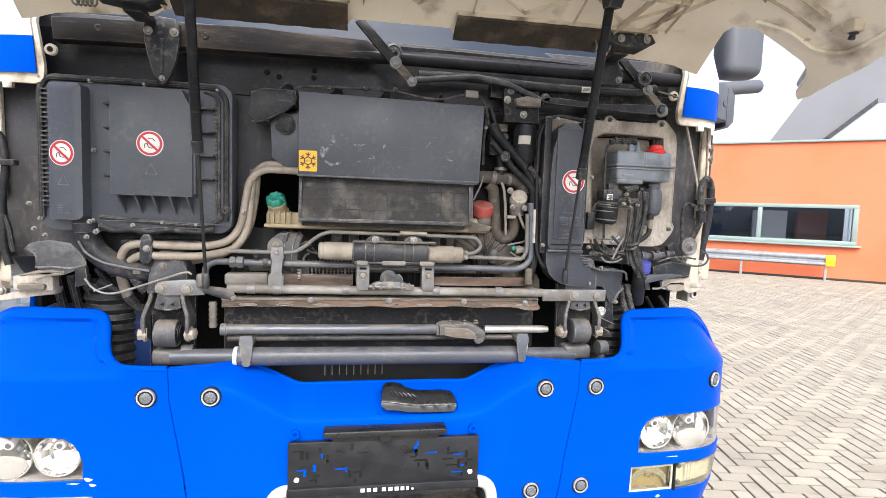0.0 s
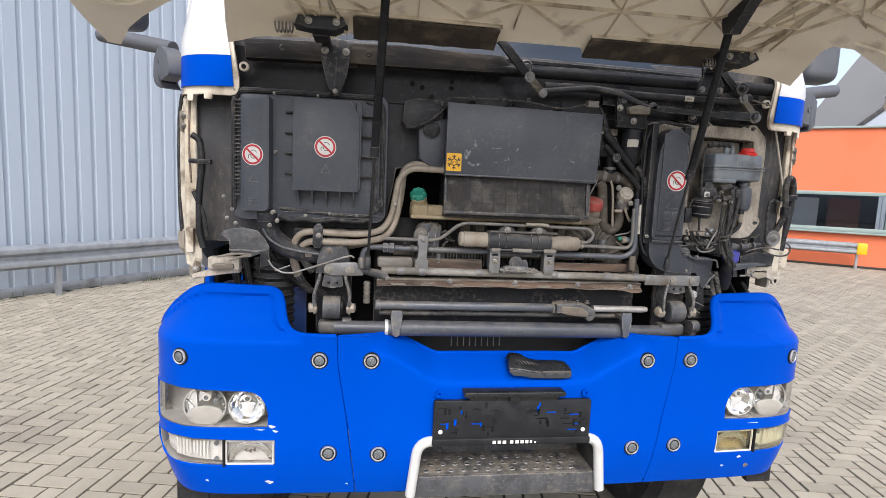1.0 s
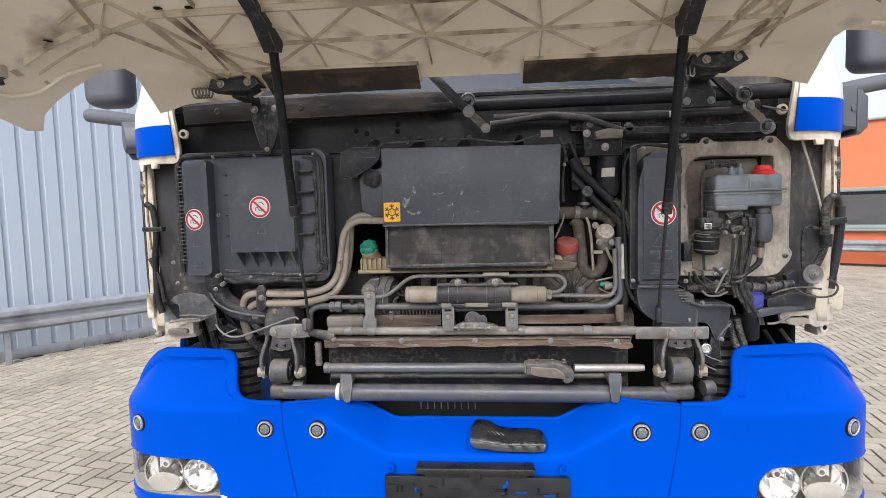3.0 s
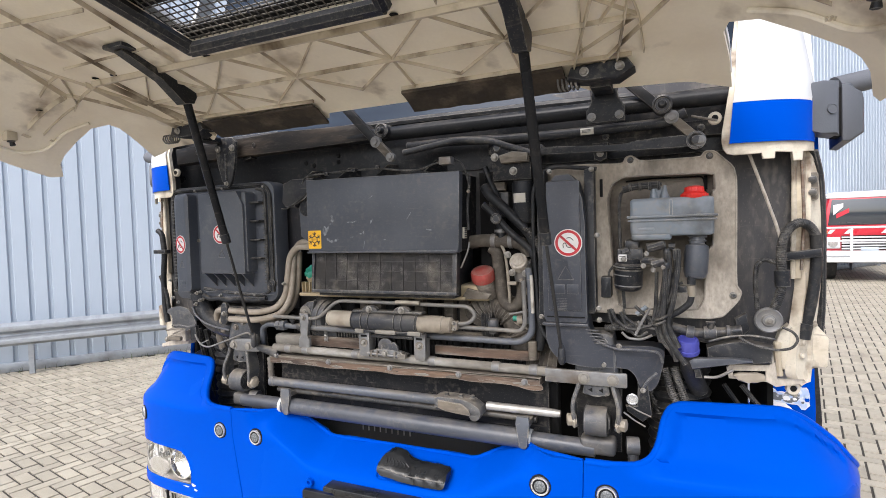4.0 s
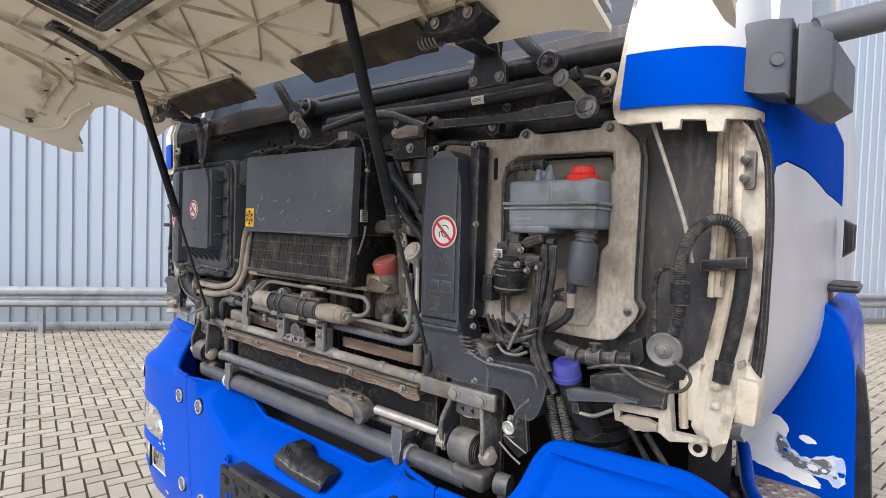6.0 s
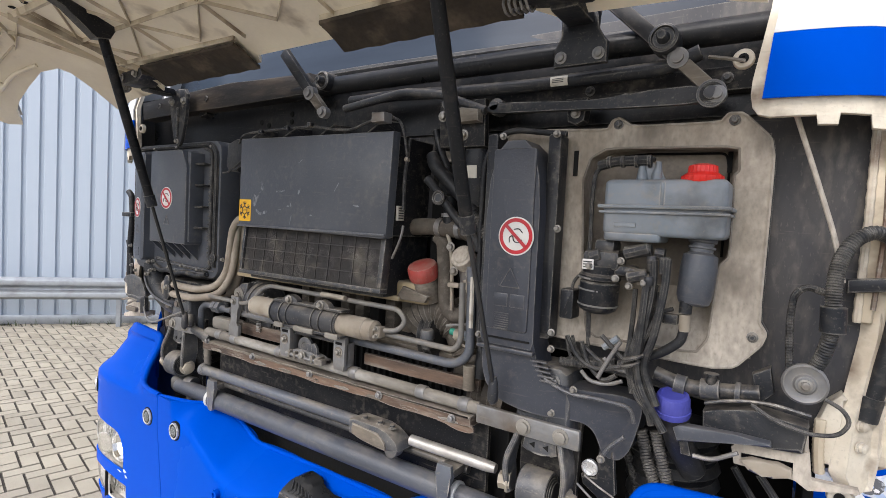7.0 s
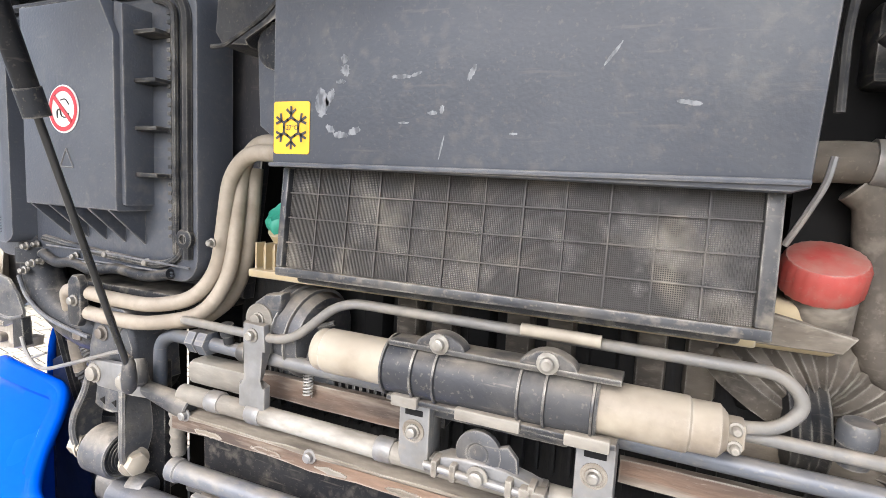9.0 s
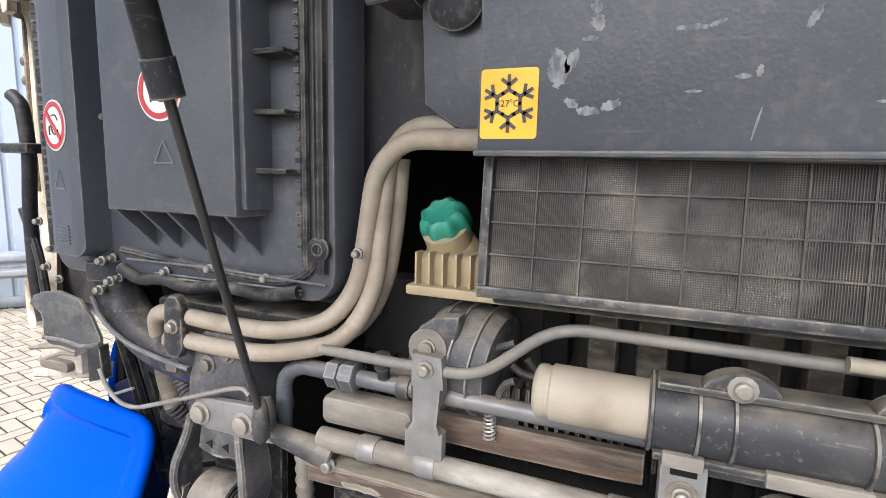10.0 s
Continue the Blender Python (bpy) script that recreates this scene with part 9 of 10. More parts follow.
for i, pts in enumerate(([(0.765, 0.065, 1.691), (0.767, 0.065, 1.65), (0.759, 0.065, 1.586), (0.747, 0.065, 1.52), (0.765, 0.065, 1.481), (0.779, 0.065, 1.431)], [(0.768, 0.07, 1.652), (0.763, 0.07, 1.607), (0.751, 0.07, 1.542), (0.741, 0.07, 1.497), (0.776, 0.07, 1.44)], [(0.786, 0.062, 1.695), (0.785, 0.062, 1.652), (0.773, 0.062, 1.567), (0.758, 0.062, 1.523), (0.784, 0.062, 1.464)],
                         [(0.776, 0.075, 1.64), (0.771, 0.075, 1.587), (0.757, 0.075, 1.531), (0.74, 0.075, 1.512), (0.766, 0.075, 1.468)], [(0.758, 0.06, 1.655), (0.755, 0.06, 1.596), (0.75, 0.06, 1.521), (0.761, 0.06, 1.481), (0.798, 0.06, 1.426)])):
    part("cable", tb(pts, 0.0062, 8, 0.03), "rubber", cv, "black cable")
part("cable", tb([(0.777, 0.075, 1.687), (0.781, 0.075, 1.651), (0.771, 0.075, 1.597), (0.757, 0.075, 1.531)], 0.004, 8, 0.03), "rubber", cv)
part("clip_box", sb(rrect(0.607, 1.575, 0.632, 1.628, 0.004), 0.085, 0.12, 0.004), "black", cv)
for pts in ([(0.625, 0.095, 1.613), (0.626, 0.095, 1.642), (0.644, 0.095, 1.661)], [(0.633, 0.09, 1.547), (0.641, 0.09, 1.522), (0.656, 0.09, 1.501)], [(0.623, 0.09, 1.545), (0.627, 0.09, 1.52), (0.639, 0.09, 1.498)], [(0.66, 0.09, 1.548), (0.666, 0.09, 1.514), (0.688, 0.09, 1.501)]):
    part("thin_wire", tb(pts, 0.003, 7, 0.02), "rubber", cv)
part("cross_conduit", tb([(0.615, 0.085, 1.499), (0.659, 0.085, 1.502), (0.704, 0.085, 1.508)], 0.007, 8, 0.02, 0.0013, 0.005), "rubber", cv)
for pts in ([(0.656, 0.08, 1.491), (0.67, 0.08, 1.476), (0.702, 0.08, 1.475), (0.726, 0.08, 1.487)], [(0.693, 0.08, 1.52), (0.707, 0.08, 1.506), (0.738, 0.08, 1.503)], [(0.722, 0.07, 1.554), (0.705, 0.07, 1.524), (0.688, 0.07, 1.487)]):
    part("loop_wire", tb(pts, 0.0035, 8, 0.02), "grey_metal", cv)
part("tee", tb([(0.714, 0.085, 1.556), (0.69, 0.085, 1.536)], 0.006, 8, 0.001), "tank", cv)

for z, r in ((1.652, 0.036), (1.632, 0.0345), (1.606, 0.0345)):
    part("pot_ring", lt((0.672, 0.095, z), (0.05, -0.05, 1), [(r - 0.003, 0), (r, 0.0006), (r, 0.003), (r - 0.003, 0.0036)], 28, 0, 0, True), "grey_metal", cv)
for p in [(0.709, 0.06, 1.657), (0.731, 0.06, 1.647), (0.665, 0.06, 1.674), (0.754, 0.06, 1.654), (0.716, 0.06, 1.686)]:
    bolt(p, cv, r=0.0045, washer=1.4)
for k in range(3):
    part("plate_line", bx((0.655, 0.0572, 1.671 + 0.0045 * k), (0.670, 0.0582, 1.6728 + 0.0045 * k), 0), "decal_black", cv)
for a, b, r in ((*[(0.718, 0.07, 1.697), (0.757, 0.07, 1.709)], 0.010), (*[(0.761, 0.068, 1.698), (0.763, 0.068, 1.673)], 0.008), (*[(0.78, 0.068, 1.697), (0.782, 0.068, 1.67)], 0.0085), (*[(0.726, 0.065, 1.66), (0.757, 0.065, 1.668)], 0.010), (*[(0.76, 0.06, 1.666), (0.761, 0.06, 1.65)], 0.008), (*[(0.66, 0.075, 1.687), (0.679, 0.075, 1.694)], 0.011)):
    part("banjo_fitting", lt(a, Vector(b) - Vector(a), [(r * 0.8, 0), (r, 0.002), (r, (Vector(b) - Vector(a)).length - 0.002), (r * 0.8, (Vector(b) - Vector(a)).length)], 8), "dark_metal", cv)
for pts in ([(0.782, 0.066, 1.675), (0.783, 0.066, 1.63), (0.771, 0.066, 1.591), (0.754, 0.066, 1.552), (0.742, 0.066, 1.521)], [(0.763, 0.068, 1.673), (0.761, 0.068, 1.618), (0.752, 0.068, 1.57), (0.738, 0.068, 1.52), (0.751, 0.068, 1.466), (0.79, 0.068, 1.438)], [(0.757, 0.072, 1.649), (0.752, 0.072, 1.607), (0.743, 0.072, 1.558), (0.733, 0.072, 1.519), (0.744, 0.072, 1.473)], [(0.738, 0.076, 1.642), (0.737, 0.076, 1.595), (0.734, 0.076, 1.547), (0.727, 0.076, 1.517)],
            [(0.687, 0.08, 1.557), (0.707, 0.08, 1.539), (0.728, 0.08, 1.521)], [(0.654, 0.078, 1.542), (0.666, 0.078, 1.505), (0.695, 0.078, 1.479), (0.716, 0.078, 1.495)], [(0.629, 0.075, 1.549), (0.646, 0.075, 1.516), (0.678, 0.075, 1.497), (0.725, 0.075, 1.512)], [(0.657, 0.085, 1.532), (0.689, 0.085, 1.508), (0.727, 0.085, 1.505)]):
    part("cable", tb(pts, 0.0042, 8, 0.03), "rubber", cv)
for p in [(0.742, 0.058, 1.523), (0.746, 0.058, 1.535)]:
    part("cable_tie", lt(p, (0.4, 0, -1), [(0.016, -0.002), (0.0175, 0), (0.016, 0.003)], 16), "black", cv)
part("cross_hose", tb([(0.627, 0.09, 1.499), (0.667, 0.09, 1.506), (0.711, 0.09, 1.511)], 0.008, 10, 0.01, 0.0014, 0.005), "rubber", cv, "corrugated hose")
for pts in ([(0.766, 0.085, 1.598), (0.774, 0.085, 1.608), (0.795, 0.085, 1.616)], [(0.752, 0.085, 1.553), (0.768, 0.085, 1.579), (0.779, 0.085, 1.6)]):
    part("loop_wire", tb(pts, 0.0035, 8, 0.02), "dark_metal", cv)
part("side_plug", bx(Vector([(0.792, 0.085, 1.6)][0]) - Vector((0.012, 0.008, 0.008)), Vector([(0.792, 0.085, 1.6)][0]) + Vector((0.012, 0.008, 0.008)), 0.003), "black", cv)

# ---- lower right: filler with violet cap, horn, loom ----
lr = thing("washer_filler", "", "")
lr.parent = truck
part("cap", lt((0.803, 0.094, 1.461), (0.03, -0.3, 1), [(0.0265, -0.014), (0.0275, -0.010), (0.0275, -0.004), (0.0255, -0.003), (0.0255, 0.014), (0.023, 0.020), (0.0185, 0.022), (0.0175, 0.020), (0.001, 0.020)], 96, 24, 0.010), "violet", lr, "violet-blue filler cap")
part("neck", tb([(0.803, 0.10, 1.455), (0.81, 0.12, 1.40), (0.83, 0.16, 1.34)], 0.022, 14, 0.02), "rubber", lr)
bm = sb([(x, z) for x, y, z in [(0.845, 0.105, 1.46), (0.863, 0.105, 1.468), (0.912, 0.105, 1.479), (0.982, 0.105, 1.469), (0.977, 0.105, 1.429), (0.934, 0.105, 1.426), (0.89, 0.105, 1.429), (0.846, 0.105, 1.435)]], 0.10, 0.14, 0.006)
brk = part("bracket", bm, "black", lr, "black plastic bracket")
part("bracket_lip", sb([(x, z) for x, y, z in [(0.806, 0.09, 1.429), (0.817, 0.09, 1.436), (0.896, 0.09, 1.44), (0.938, 0.09, 1.439), (0.939, 0.09, 1.433), (0.897, 0.09, 1.427), (0.814, 0.09, 1.408)]], 0.085, 0.10, 0.003), "cover", brk)
part("bracket_lug", sb([(x, z) for x, y, z in [(0.816, 0.09, 1.411), (0.829, 0.09, 1.412), (0.835, 0.09, 1.388), (0.82, 0.09, 1.388)]], 0.09, 0.10, 0.002), "black", brk)
part("bracket_wire", tb([(0.838, 0.085, 1.393), (0.864, 0.085, 1.393), (0.898, 0.085, 1.414)], 0.0035, 7, 0.02), "grey_metal", lr)
part("rail_pipe", tb([(0.77, 0.11, 1.504), (0.816, 0.11, 1.491), (0.875, 0.11, 1.496), (0.919, 0.11, 1.503)], 0.012, 12, 0.02), "dark_metal", lr)
for p, q in ([(0.802, 0.105, 1.495), (0.818, 0.105, 1.493)], [(0.84, 0.105, 1.495), (0.866, 0.105, 1.497)], [(0.887, 0.105, 1.499), (0.894, 0.105, 1.499)]):
    part("rail_joint", tb([p, q], 0.0155, 10, 0.001), "cast", lr)
part("tap", lt([(0.854, 0.1, 1.502)][0], (0, 0, 1), [(0.008, 0), (0.008, 0.016), (0.011, 0.017), (0.011, 0.02)], 10), "black", lr)
part("wire", tb([(0.849, 0.085, 1.478), (0.889, 0.085, 1.492), (0.937, 0.085, 1.497), (0.982, 0.085, 1.49)], 0.0028, 7, 0.02), "dark_metal", lr)
part("wire", tb([(0.91, 0.08, 1.492), (0.94, 0.08, 1.474), (0.985, 0.08, 1.466), (1.014, 0.08, 1.473), (1.025, 0.08, 1.493), (1.016, 0.08, 1.509), (0.995, 0.08, 1.519)], 0.003, 7, 0.03), "rubber", lr, "thin black wire loop")
hn = part("horn", lt((0.972, 0.11, 1.529), (0.05, -1, 0.0), [(0.010, -0.03), (0.026, -0.012), (0.029, -0.004), (0.029, 0.004), (0.026, 0.007), (0.023, 0.005), (0.015, 0.005), (0.012, 0.009), (0.001, 0.010)], 32), "grey_metal", lr, "round grey horn")
bolt((0.973, 0.098, 1.529), hn, r=0.006)
part("horn_bracket", sb([(x, z) for x, y, z in [(0.906, 0.13, 1.527), (0.93, 0.13, 1.542), (0.937, 0.13, 1.503), (0.914, 0.13, 1.478)]], 0.12, 0.14, 0.004), "black", lr)
part("loom_hook", tb([(0.992, 0.12, 1.659), (0.966, 0.12, 1.669), (0.951, 0.12, 1.656), (0.948, 0.12, 1.62), (0.952, 0.12, 1.543)], 0.0045, 8, 0.03, 0.0009, 0.004), "rubber", lr)
part("diagonal_stay", tb([(0.932, 0.109, 1.925), (0.959, 0.115, 1.844), (0.994, 0.122, 1.737), (1.006, 0.12, 1.677)], 0.0036, 8, 0.03), "sump", lr, "thin grey stay")
part("loom", tb([(0.974, 0.125, 1.53), (0.99, 0.11, 1.569), (0.998, 0.097, 1.613), (0.995, 0.095, 1.668), (0.998, 0.105, 1.705), (1.013, 0.12, 1.737), (1.036, 0.133, 1.752), (1.059, 0.145, 1.744), (1.072, 0.155, 1.722)], 0.0092, 12, 0.04, 0.0013, 0.0036), "rubber", lr, "corrugated black loom")
part("loom_sleeve", tb([(0.997, 0.095, 1.645), (0.998, 0.095, 1.609)], 0.0155, 12, 0.01), "black", lr)
part("loom_tail", tb([(1.072, 0.155, 1.723), (1.076, 0.16, 1.681), (1.072, 0.16, 1.617), (1.062, 0.16, 1.55), (1.052, 0.16, 1.501)], 0.012, 12, 0.04), "rubber", lr, "taped black loom")
part("loom_clip", sb([(x, z) for x, y, z in [(1.012, 0.14, 1.682), (1.082, 0.14, 1.691), (1.083, 0.14, 1.672), (1.013, 0.14, 1.662)]], 0.14, 0.155, 0.004), "black", lr)
part("loom_boot", tb([(1.053, 0.16, 1.516), (1.047, 0.16, 1.481)], 0.016, 12, 0.01), "rubber", lr)
for pts in ([(0.708, 0.21, 1.382), (0.737, 0.21, 1.328), (0.76, 0.21, 1.261)], [(0.734, 0.21, 1.388), (0.763, 0.21, 1.328), (0.791, 0.21, 1.259)], [(0.688, 0.21, 1.377), (0.711, 0.21, 1.321), (0.735, 0.21, 1.253)]):
    part("lower_loom", tb(pts, 0.0075, 10, 0.03, 0.0009, 0.004), "rubber", lr)
for pts in ([(0.888, 0.2, 1.348), (0.911, 0.2, 1.311), (0.944, 0.2, 1.268)], [(0.925, 0.18, 1.354), (0.957, 0.18, 1.311), (0.978, 0.18, 1.287)]):
    part("lower_wire", tb(pts, 0.006, 8, 0.03), "rubber", lr)
for pts in ([(0.751, 0.13, 1.397), (0.764, 0.13, 1.344), (0.782, 0.13, 1.299), (0.792, 0.13, 1.272)], [(0.774, 0.13, 1.4), (0.787, 0.13, 1.351), (0.802, 0.13, 1.306), (0.81, 0.13, 1.275)]):
    part("corrugated_loom", tb(pts, 0.0085, 10, 0.02, 0.0018, 0.0045), "rubber", lr, "corrugated black loom")
part("airbag", tb([(0.78, 0.26, 1.38), (0.79, 0.27, 1.05)], 0.075, 18, 0.01, 0.008, 0.03), "rubber", lr, "ribbed black air spring")
part("airbag", tb([(-0.80, 0.26, 1.38), (-0.80, 0.27, 1.05)], 0.075, 18, 0.01, 0.008, 0.03), "rubber", lr, "ribbed black air spring")

# ---- left edge: hose, bracket, wires ----
le = thing("left_loom", "", "")
le.parent = truck
part("hose", tb([(-1.029, 0.12, 1.788), (-1.007, 0.12, 1.774), (-0.998, 0.12, 1.702), (-1.01, 0.12, 1.615), (-1.011, 0.12, 1.492), (-0.998, 0.12, 1.438)], 0.010, 10, 0.03), "rubber", le, "black hose")
part("hose_clip", bx((-1.035, 0.10, 1.70), (-0.97, 0.125, 1.715), 0.003), "black", le)
part("bracket", sb([(x, z) for x, y, z in [(-0.933, 0.066, 1.485), (-0.922, 0.066, 1.499), (-0.901, 0.066, 1.506), (-0.868, 0.066, 1.511), (-0.824, 0.066, 1.503), (-0.802, 0.066, 1.481), (-0.787, 0.066, 1.454), (-0.788, 0.066, 1.441), (-0.839, 0.066, 1.421), (-0.898, 0.066, 1.431), (-0.907, 0.066, 1.439), (-0.903, 0.066, 1.466), (-0.907, 0.066, 1.476)]], 0.064, 0.069, 0.002), "cast", le, "thin dusty bracket")
part("bracket_fold", tb([(-0.906, 0.064, 1.439), (-0.859, 0.064, 1.441), (-0.825, 0.064, 1.436), (-0.787, 0.064, 1.446)], 0.003, 8, 0.02), "cast", le)
part("bracket_foot", sb([(x, z) for x, y, z in [(-0.814, 0.066, 1.437), (-0.788, 0.066, 1.444), (-0.783, 0.066, 1.397), (-0.814, 0.066, 1.388)]], 0.062, 0.076, 0.003), "black", le)
for pts in ([(-0.84, 0.066, 1.427), (-0.875, 0.066, 1.43), (-0.941, 0.066, 1.418)], [(-0.841, 0.066, 1.423), (-0.869, 0.066, 1.421), (-0.906, 0.066, 1.407)], [(-0.846, 0.068, 1.427), (-0.902, 0.068, 1.429), (-0.93, 0.068, 1.42)]):
    part("torn_strip", tb(pts, 0.0035, 6, 0.01), "dirty", le, "torn brittle strip")
part("tangle", tb([(-1.027, 0.12, 1.615), (-0.997, 0.12, 1.545), (-0.987, 0.12, 1.474)], 0.007, 8, 0.02), "rubber", le)
part("release_cable", tb([(-0.789, 0.062, 1.412), (-0.776, 0.06, 1.391), (-0.748, 0.056, 1.374), (-0.715, 0.055, 1.373), (-0.653, 0.055, 1.394), (-0.607, 0.055, 1.41), (-0.554, 0.055, 1.429), (-0.533, 0.055, 1.433), (-0.526, 0.055, 1.426)], 0.003, 8, 0.02), "grey_metal", le, "thin grey release cable")
part("cable_branch", tb([(-0.768, 0.06, 1.379), (-0.743, 0.06, 1.389), (-0.723, 0.06, 1.397)], 0.0022, 6, 0.01), "grey_metal", le)
part("ribbed_hose", tb([(-0.692, 0.1, 1.423), (-0.676, 0.1, 1.394), (-0.655, 0.1, 1.372)], 0.012, 10, 0.02, 0.0016, 0.005), "rubber", le, "corrugated black hose")
part("plug", bx(Vector([(-0.669, 0.08, 1.431)][0]) - Vector((0.010, 0.008, 0.008)), Vector([(-0.669, 0.08, 1.431)][0]) + Vector((0.010, 0.008, 0.008)), 0.003), "grey_metal", le)
part("hose", tb([(-0.794, 0.14, 1.393), (-0.765, 0.15, 1.375), (-0.72, 0.16, 1.345)], 0.010, 10, 0.02), "rubber", le)
part("drop_hose", tb([(-0.80, 0.15, 1.43), (-0.77, 0.16, 1.375), (-0.725, 0.17, 1.335), (-0.69, 0.18, 1.30)], 0.009, 10, 0.02), "rubber", le)
for x in (-0.93, -0.89, -0.85):
    part("drop_wire", tb([(x, 0.2, 1.4), (x + 0.02, 0.22, 1.25), (x + 0.05, 0.24, 1.1)], 0.012, 8, 0.03), "rubber", le)

# ---- scuttle: wiper linkage, tubes and brackets ----
wp = thing("wiper_linkage", "", "")
wp.parent = truck
part("torsion_bar", tb([(-0.13, 0.10, 2.046), (0.0, 0.098, 2.048), (0.90, 0.115, 2.05)], 0.0205, 18, 0.01), "tube_black", wp, "black steel tube")
part("scuttle_beam", sb([(x, z) for x, y, z in [(-0.868, 0.08, 2.079), (-0.646, 0.08, 2.084), (-0.378, 0.08, 2.092), (-0.07, 0.08, 2.085), (-0.043, 0.08, 2.06), (-0.06, 0.08, 2.032), (-0.377, 0.08, 2.028), (-0.646, 0.08, 2.027), (-0.863, 0.08, 2.021)]], 0.08, 0.125, 0.008), "brown_sheet", wp, "brown stained folded beam")
for p in [(-0.755, 0.078, 2.057), (-0.613, 0.078, 2.059), (-0.497, 0.078, 2.058)]:
    part("beam_dimple", lt(p, (0, -1, 0), [(0.009, 0), (0.007, 0.002), (0.003, 0.001)], 14), "tube_black", wp)
# black panel added before the front wall to give the scuttle's shade
part("recess_panel", sb([(-0.95, 1.93), (0.9, 1.93), (0.9, 2.085), (-0.95, 2.075)], 0.165, 0.174, 0), "tube_black", wp, "black panel standing for the shade behind the linkage")
part("rail", sb([(0.32, 1.965), (0.90, 1.965), (0.90, 2.005), (0.30, 2.005), (0.30, 1.965)], 0.14, 0.18, 0.006), "panel", wp)
part("link_rod", tb([(0.073, 0.09, 2.003), (0.207, 0.09, 2.005), (0.407, 0.09, 1.995), (0.529, 0.1, 1.996), (0.758, 0.09, 1.996), (0.807, 0.09, 2.015)], 0.0125, 12, 0.03), "black", wp, "dark tube")
rl = part("rod_label", sheet([(0.565, -0.85), (0.597, -0.85), (0.597, 0.5), (0.565, 0.5)], [], lambda x, a: (x, 0.0955 - 0.0134 * math.cos(a), 1.996 + 0.0134 * math.sin(a)), 0.2, (0, 0.0008, 0)), "label", wp, "yellowed label")
for k in range(3):
    part("label_line", bx((0.569, 0.0815, 1.991 + 0.003 * k), (0.590, 0.0825, 1.9922 + 0.003 * k), 0), "decal_black", rl)
part("flat_link", sb(chaikin([(0.44, 1.964), (0.50, 1.963), (0.62, 1.954), (0.70, 1.956), (0.71, 1.961), (0.826, 1.962), (0.840, 1.948), (0.826, 1.934), (0.70, 1.936), (0.62, 1.940), (0.50, 1.944), (0.44, 1.946)], 1), 0.078, 0.090, 0.003), "black", wp, "flat black linkage bar")
part("link_washer", lt((0.827, 0.080, 1.948), (0, -1, 0), [(0.021, -0.004), (0.021, 0.002), (0.017, 0.003), (0.015, 0.001), (0.011, 0.001), (0.010, 0.010), (0.006, 0.012)], 24), "cast", wp)
part("thin_link", tb([(0.063, 0.08, 1.985), (0.237, 0.08, 2.006), (0.328, 0.08, 1.994), (0.438, 0.08, 1.952)], 0.009, 10, 0.02), "dark_metal", wp)


def wiper_crank(a, b, c, w):
    """An upper crank arm and the worn plate at its end."""
    bars = []
    for p, q, k in ((a, b, w), (b, c, w * 0.85)):
        p, q = Vector(p), Vector(q)
        o = Vector((q.z - p.z, 0, p.x - q.x)).normalized() * k
        bars.append(sb([((p + o).x, (p + o).z), ((q + o).x, (q + o).z), ((q - o).x, (q - o).z), ((p - o).x, (p - o).z)], q.y - 0.006, q.y + 0.008, 0.002))
    cr = part("crank_arm", bars[0], "tube_black", wp, "black crank arm")
    part("crank_plate", bars[1], "dirty", cr, "worn brown end plate")
    for q, r in ((b, 0.016), (c, 0.013)):
        part("crank_pivot", lt((q[0], q[1] - 0.004, q[2]), (0, -1, 0), [(r, -0.01), (r, 0.004), (r * 0.6, 0.006), (r * 0.6, 0.012), (r * 0.3, 0.013)], 18), "grey_metal", cr)
    return cr


wiper_crank(*[(-0.097, 0.02, 2.121), (0.003, 0.03, 2.014), (0.049, 0.03, 1.967)], 0.0125)
wiper_crank(*[(0.663, 0.075, 2.119), (0.776, 0.085, 2.007), (0.835, 0.085, 1.946)], 0.012)
for p in [(0, 0.05, 2.053), (0.756, 0.05, 2.036)]:
    part("pivot_disc", lt(p, (0, -1, 0), [(0.022, -0.05), (0.022, -0.012), (0.018, -0.010), (0.016, -0.014), (0.010, -0.014), (0.008, 0.0), (0.006, 0.003), (0.001, 0.004)], 24), "dark_metal", wp)
for p in [(0.345, 0.1, 1.973), (0.455, 0.1, 1.96)]:
    part("link_ball", lt(p, (0, -1, 0), [(0.016, -0.01), (0.016, 0.012), (0.009, 0.016), (0.009, 0.022)], 18), "dark_metal", wp)
# hinge tongues below the tube
tg = part("tongue", sb([(x, z) for x, y, z in [(-0.637, 0.05, 2.07), (-0.624, 0.05, 2.084), (-0.6, 0.05, 2.09), (-0.563, 0.05, 2.087), (-0.55, 0.05, 2.072), (-0.553, 0.05, 2.028), (-0.561, 0.05, 1.981), (-0.571, 0.05, 1.946), (-0.583, 0.05, 1.926), (-0.594, 0.05, 1.92), (-0.605, 0.05, 1.928), (-0.615, 0.05, 1.947), (-0.63, 0.05, 1.987), (-0.636, 0.05, 2.029)]], 0.05, 0.06, 0.004), "black", wp, "black tongue plate")
for p in [(-0.626, 0.05, 2.052), (-0.564, 0.05, 2.052)]:
    bolt(p, tg, r=0.0075)
part("tongue_crease", tb([(-0.594, 0.049, 2.034), (-0.594, 0.049, 1.998), (-0.594, 0.049, 1.949)], 0.004, 8, 0.01), "black", tg)
bolt([(-0.594, 0.05, 1.935)][0], tg, r=0.005)
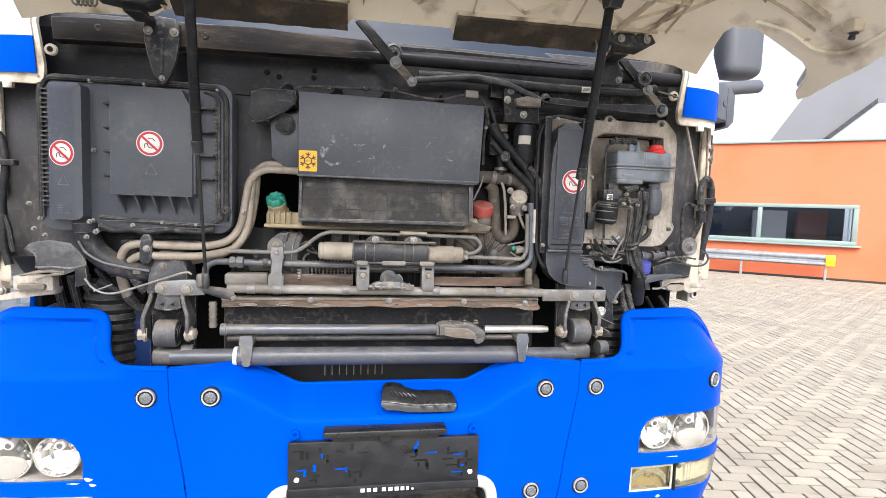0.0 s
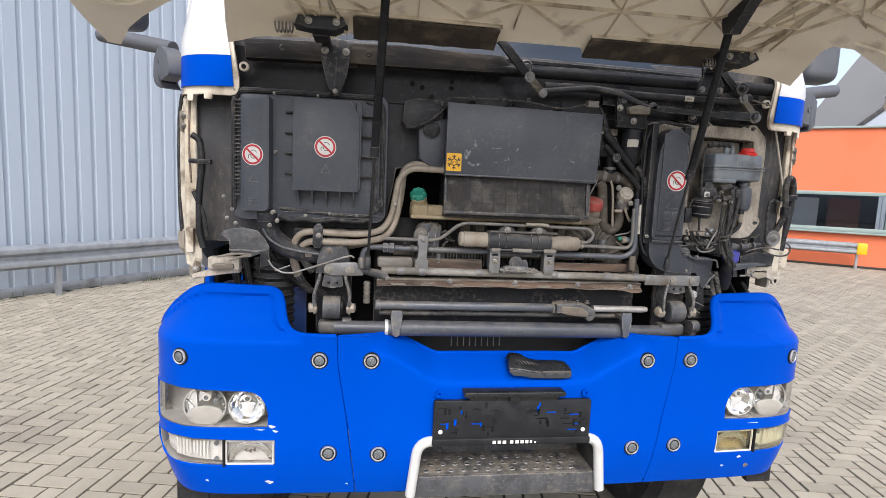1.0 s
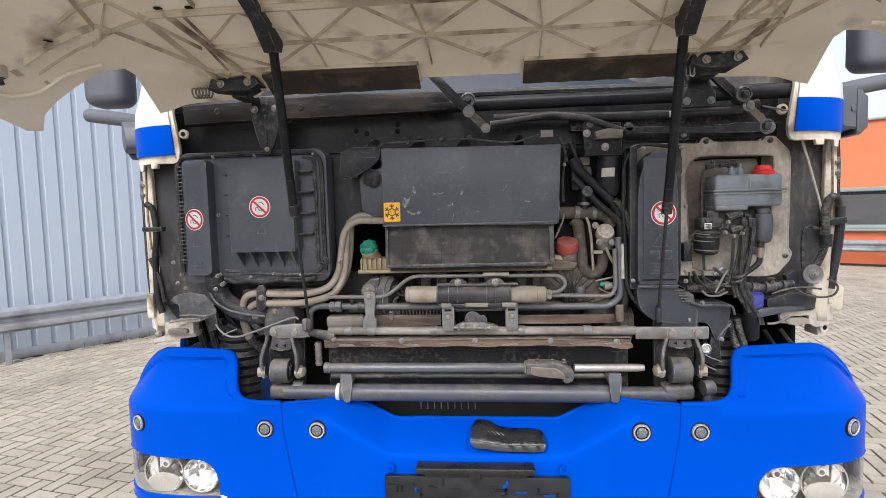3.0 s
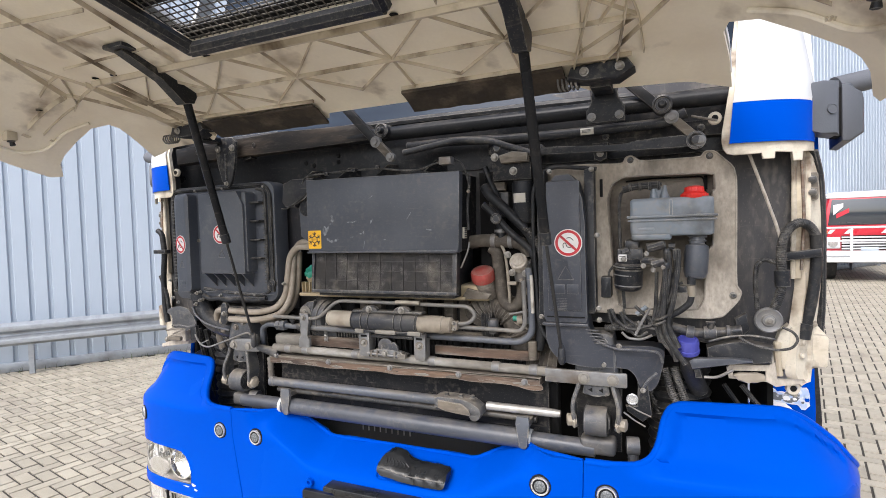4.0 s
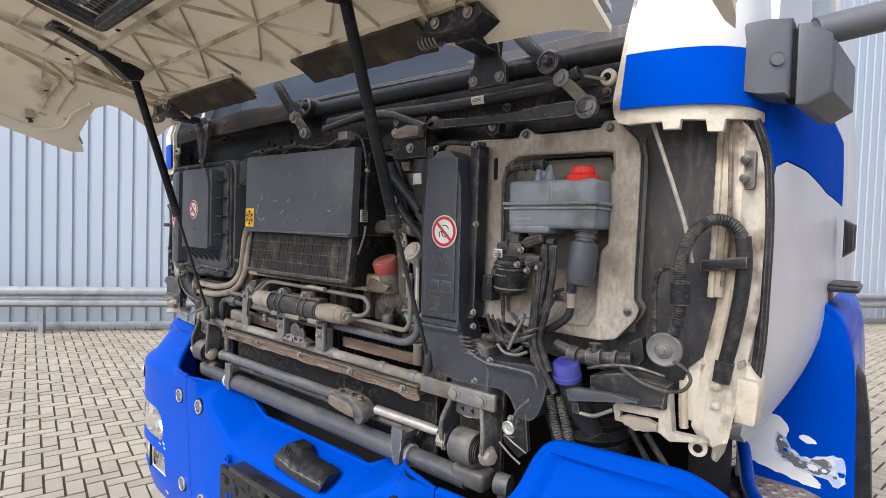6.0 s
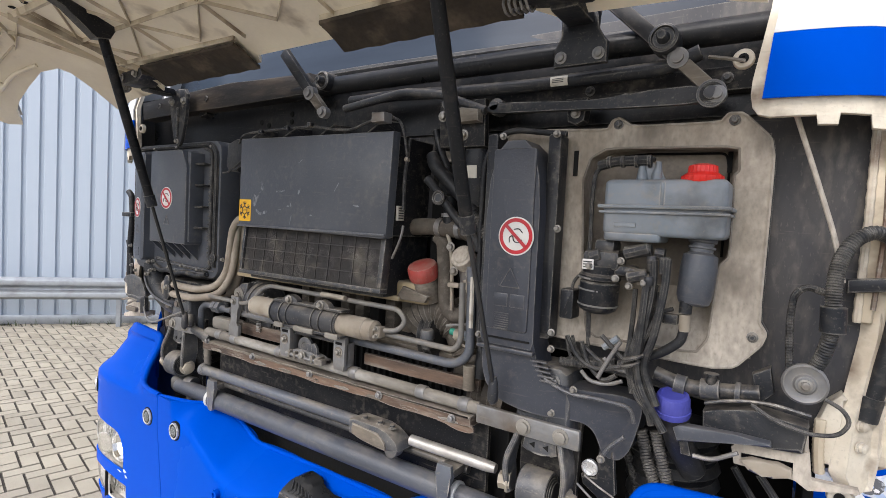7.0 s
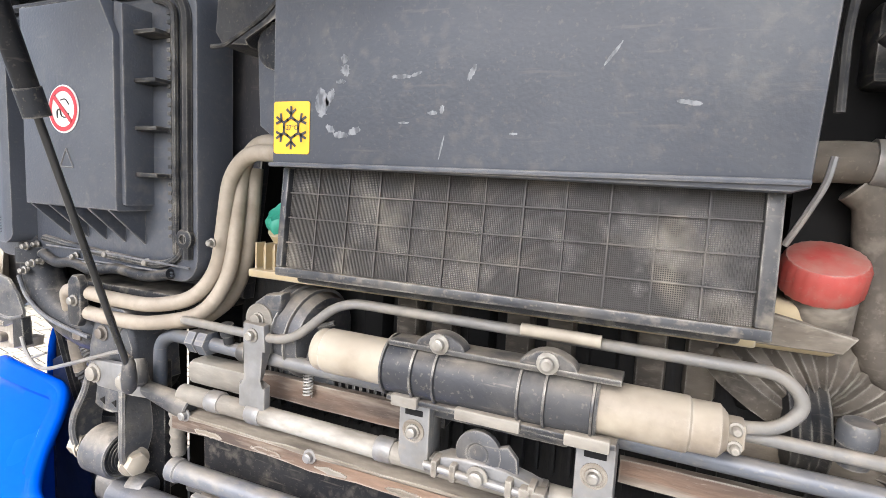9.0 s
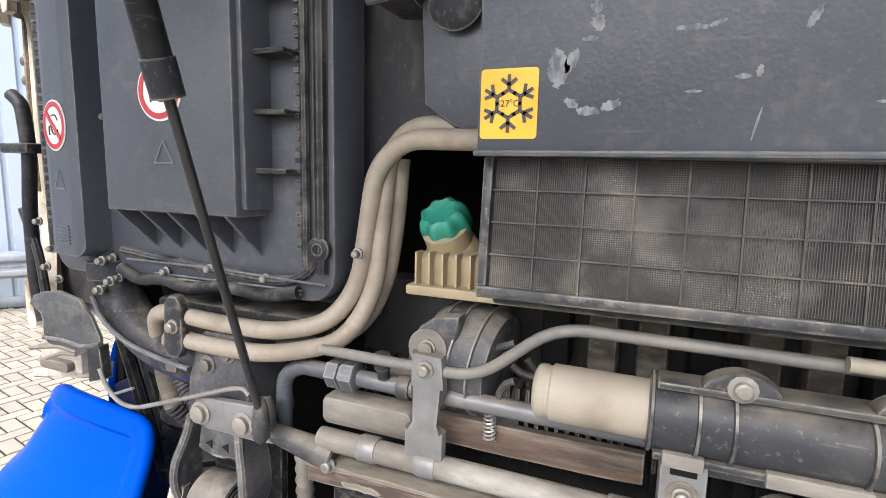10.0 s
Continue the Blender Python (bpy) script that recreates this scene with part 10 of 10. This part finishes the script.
part("scuttle_bracket", sb([(x, z) for x, y, z in [(-0.581, 0.12, 2.084), (-0.538, 0.12, 2.09), (-0.532, 0.12, 2.021), (-0.569, 0.12, 2.014)]], 0.10, 0.13, 0.004), "panel", wp)
for p in [(-0.32, 0.12, 1.986), (-0.222, 0.12, 2.011), (-0.223, 0.12, 1.99), (-0.353, 0.12, 1.996)]:
    part("panel_plug", lt((p[0], 0.1645, p[2]), (0, -1, 0), [(0.008, 0), (0.006, 0.003), (0.001, 0.003)], 12), "void", wp)
for x in (-0.30, -0.16, -0.02, 0.14):
    bm = bmesh.new()
    v = [bm.verts.new(p) for p in ((x - 0.02, 0.176, 1.925), (x + 0.03, 0.176, 1.925), (x + 0.02, 0.176, 1.965), (x - 0.02, 0.09, 1.928), (x + 0.005, 0.12, 1.962))]
    for f in ((0, 1, 3), (1, 2, 4, 3), (2, 0, 3, 4), (0, 2, 1)):
        bm.faces.new([v[k] for k in f])
    part("gusset", bm, "panel", wp)
for x in (0.36, 0.62, 0.84):
    bolt((x, 0.139, 1.985), wp, r=0.006, mat="dark_metal")
part("tab", sb([(0.59, 1.965), (0.63, 1.965), (0.625, 1.925), (0.61, 1.918), (0.595, 1.925)], 0.10, 0.125, 0.003), "panel", wp)
bolt((0.61, 0.10, 1.938), wp, r=0.006)
part("loose_wire", tb([(0.819, 0.09, 2.006), (0.852, 0.06, 1.99), (0.87, 0.06, 1.985)], 0.003, 6, 0.01), "dirty", wp, "frayed rusty wire")

# ---- block paving, laid in herringbone ----
PAV, JOINT = 0.105, 0.0105
rng = np.random.default_rng(3)
near_pos, far_v, far_f = [], [], []
ca, sa = math.cos(radians(-11.2)), math.sin(radians(-11.2))
wall_c = RAIL0 - wnrm * 0.28
NX, NY = 165, 160
for i in range(-NX, NX):
    for j in range(-NY, NY):
        r = (i - j) % 4
        if r not in (0, 3):
            continue
        cx, cy = ((i + 1) * PAV, (j + 0.5) * PAV) if r == 0 else ((i + 0.5) * PAV, (j + 1) * PAV)
        cx, cy = cx + 2.5, cy + 7.0
        x, y = ca * cx - sa * cy, sa * cx + ca * cy
        if (Vector((x, y, 0)) - wall_c).dot(wnrm) < 0 or y < -7.5:
            continue
        q = or_m.inverted() @ Vector((x, y, 0))
        if q.y > 0.33 and q.x > -4.2:
            continue
        hx, hy = (PAV, PAV / 2) if r == 0 else (PAV / 2, PAV)
        hx, hy = hx - JOINT / 2, hy - JOINT / 2
        dz = float(rng.normal(0, 0.0012))
        if len(near_pos) < 300 and -2.35 < x < -1.28 and -0.4 < y < 3.0:
            near_pos.append((x, y, dz, r))
            continue
        k = len(far_v)
        e = 0.003
        for a, b, z in ((-1, -1, -0.02), (1, -1, -0.02), (1, 1, -0.02), (-1, 1, -0.02)):
            far_v.append((x + ca * a * hx - sa * b * hy, y + sa * a * hx + ca * b * hy, z))
        for a, b in ((-1, -1), (1, -1), (1, 1), (-1, 1)):
            far_v.append((x + ca * a * (hx - e) - sa * b * (hy - e), y + sa * a * (hx - e) + ca * b * (hy - e), dz))
        far_f += [(k + 4, k + 5, k + 6, k + 7), (k, k + 1, k + 5, k + 4), (k + 1, k + 2, k + 6, k + 5), (k + 2, k + 3, k + 7, k + 6), (k + 3, k, k + 4, k + 7)]
me = bpy.data.meshes.new("paving")
me.from_pydata(far_v, [], far_f)
me.materials.append(M["paver"])
pv = new("paving", me)
tagged(pv, "beige concrete block paving laid in herringbone", "paving", kind="stuff")
bm = bx((-PAV + JOINT / 2, -PAV / 2 + JOINT / 2, -0.03), (PAV - JOINT / 2, PAV / 2 - JOINT / 2, 0), 0.0025, 1)
pm_mesh = bpy.data.meshes.new("paver")
bm.to_mesh(pm_mesh)
bm.free()
pm_mesh.materials.append(M["paver"])
for x, y, dz, r in near_pos:
    o = new("paver", pm_mesh)
    o.matrix_world = Matrix.Translation((x, y, dz)) @ Matrix.Rotation(radians(-11.2 + (90 if r == 3 else 0)), 4, "Z")
    o.parent = ground
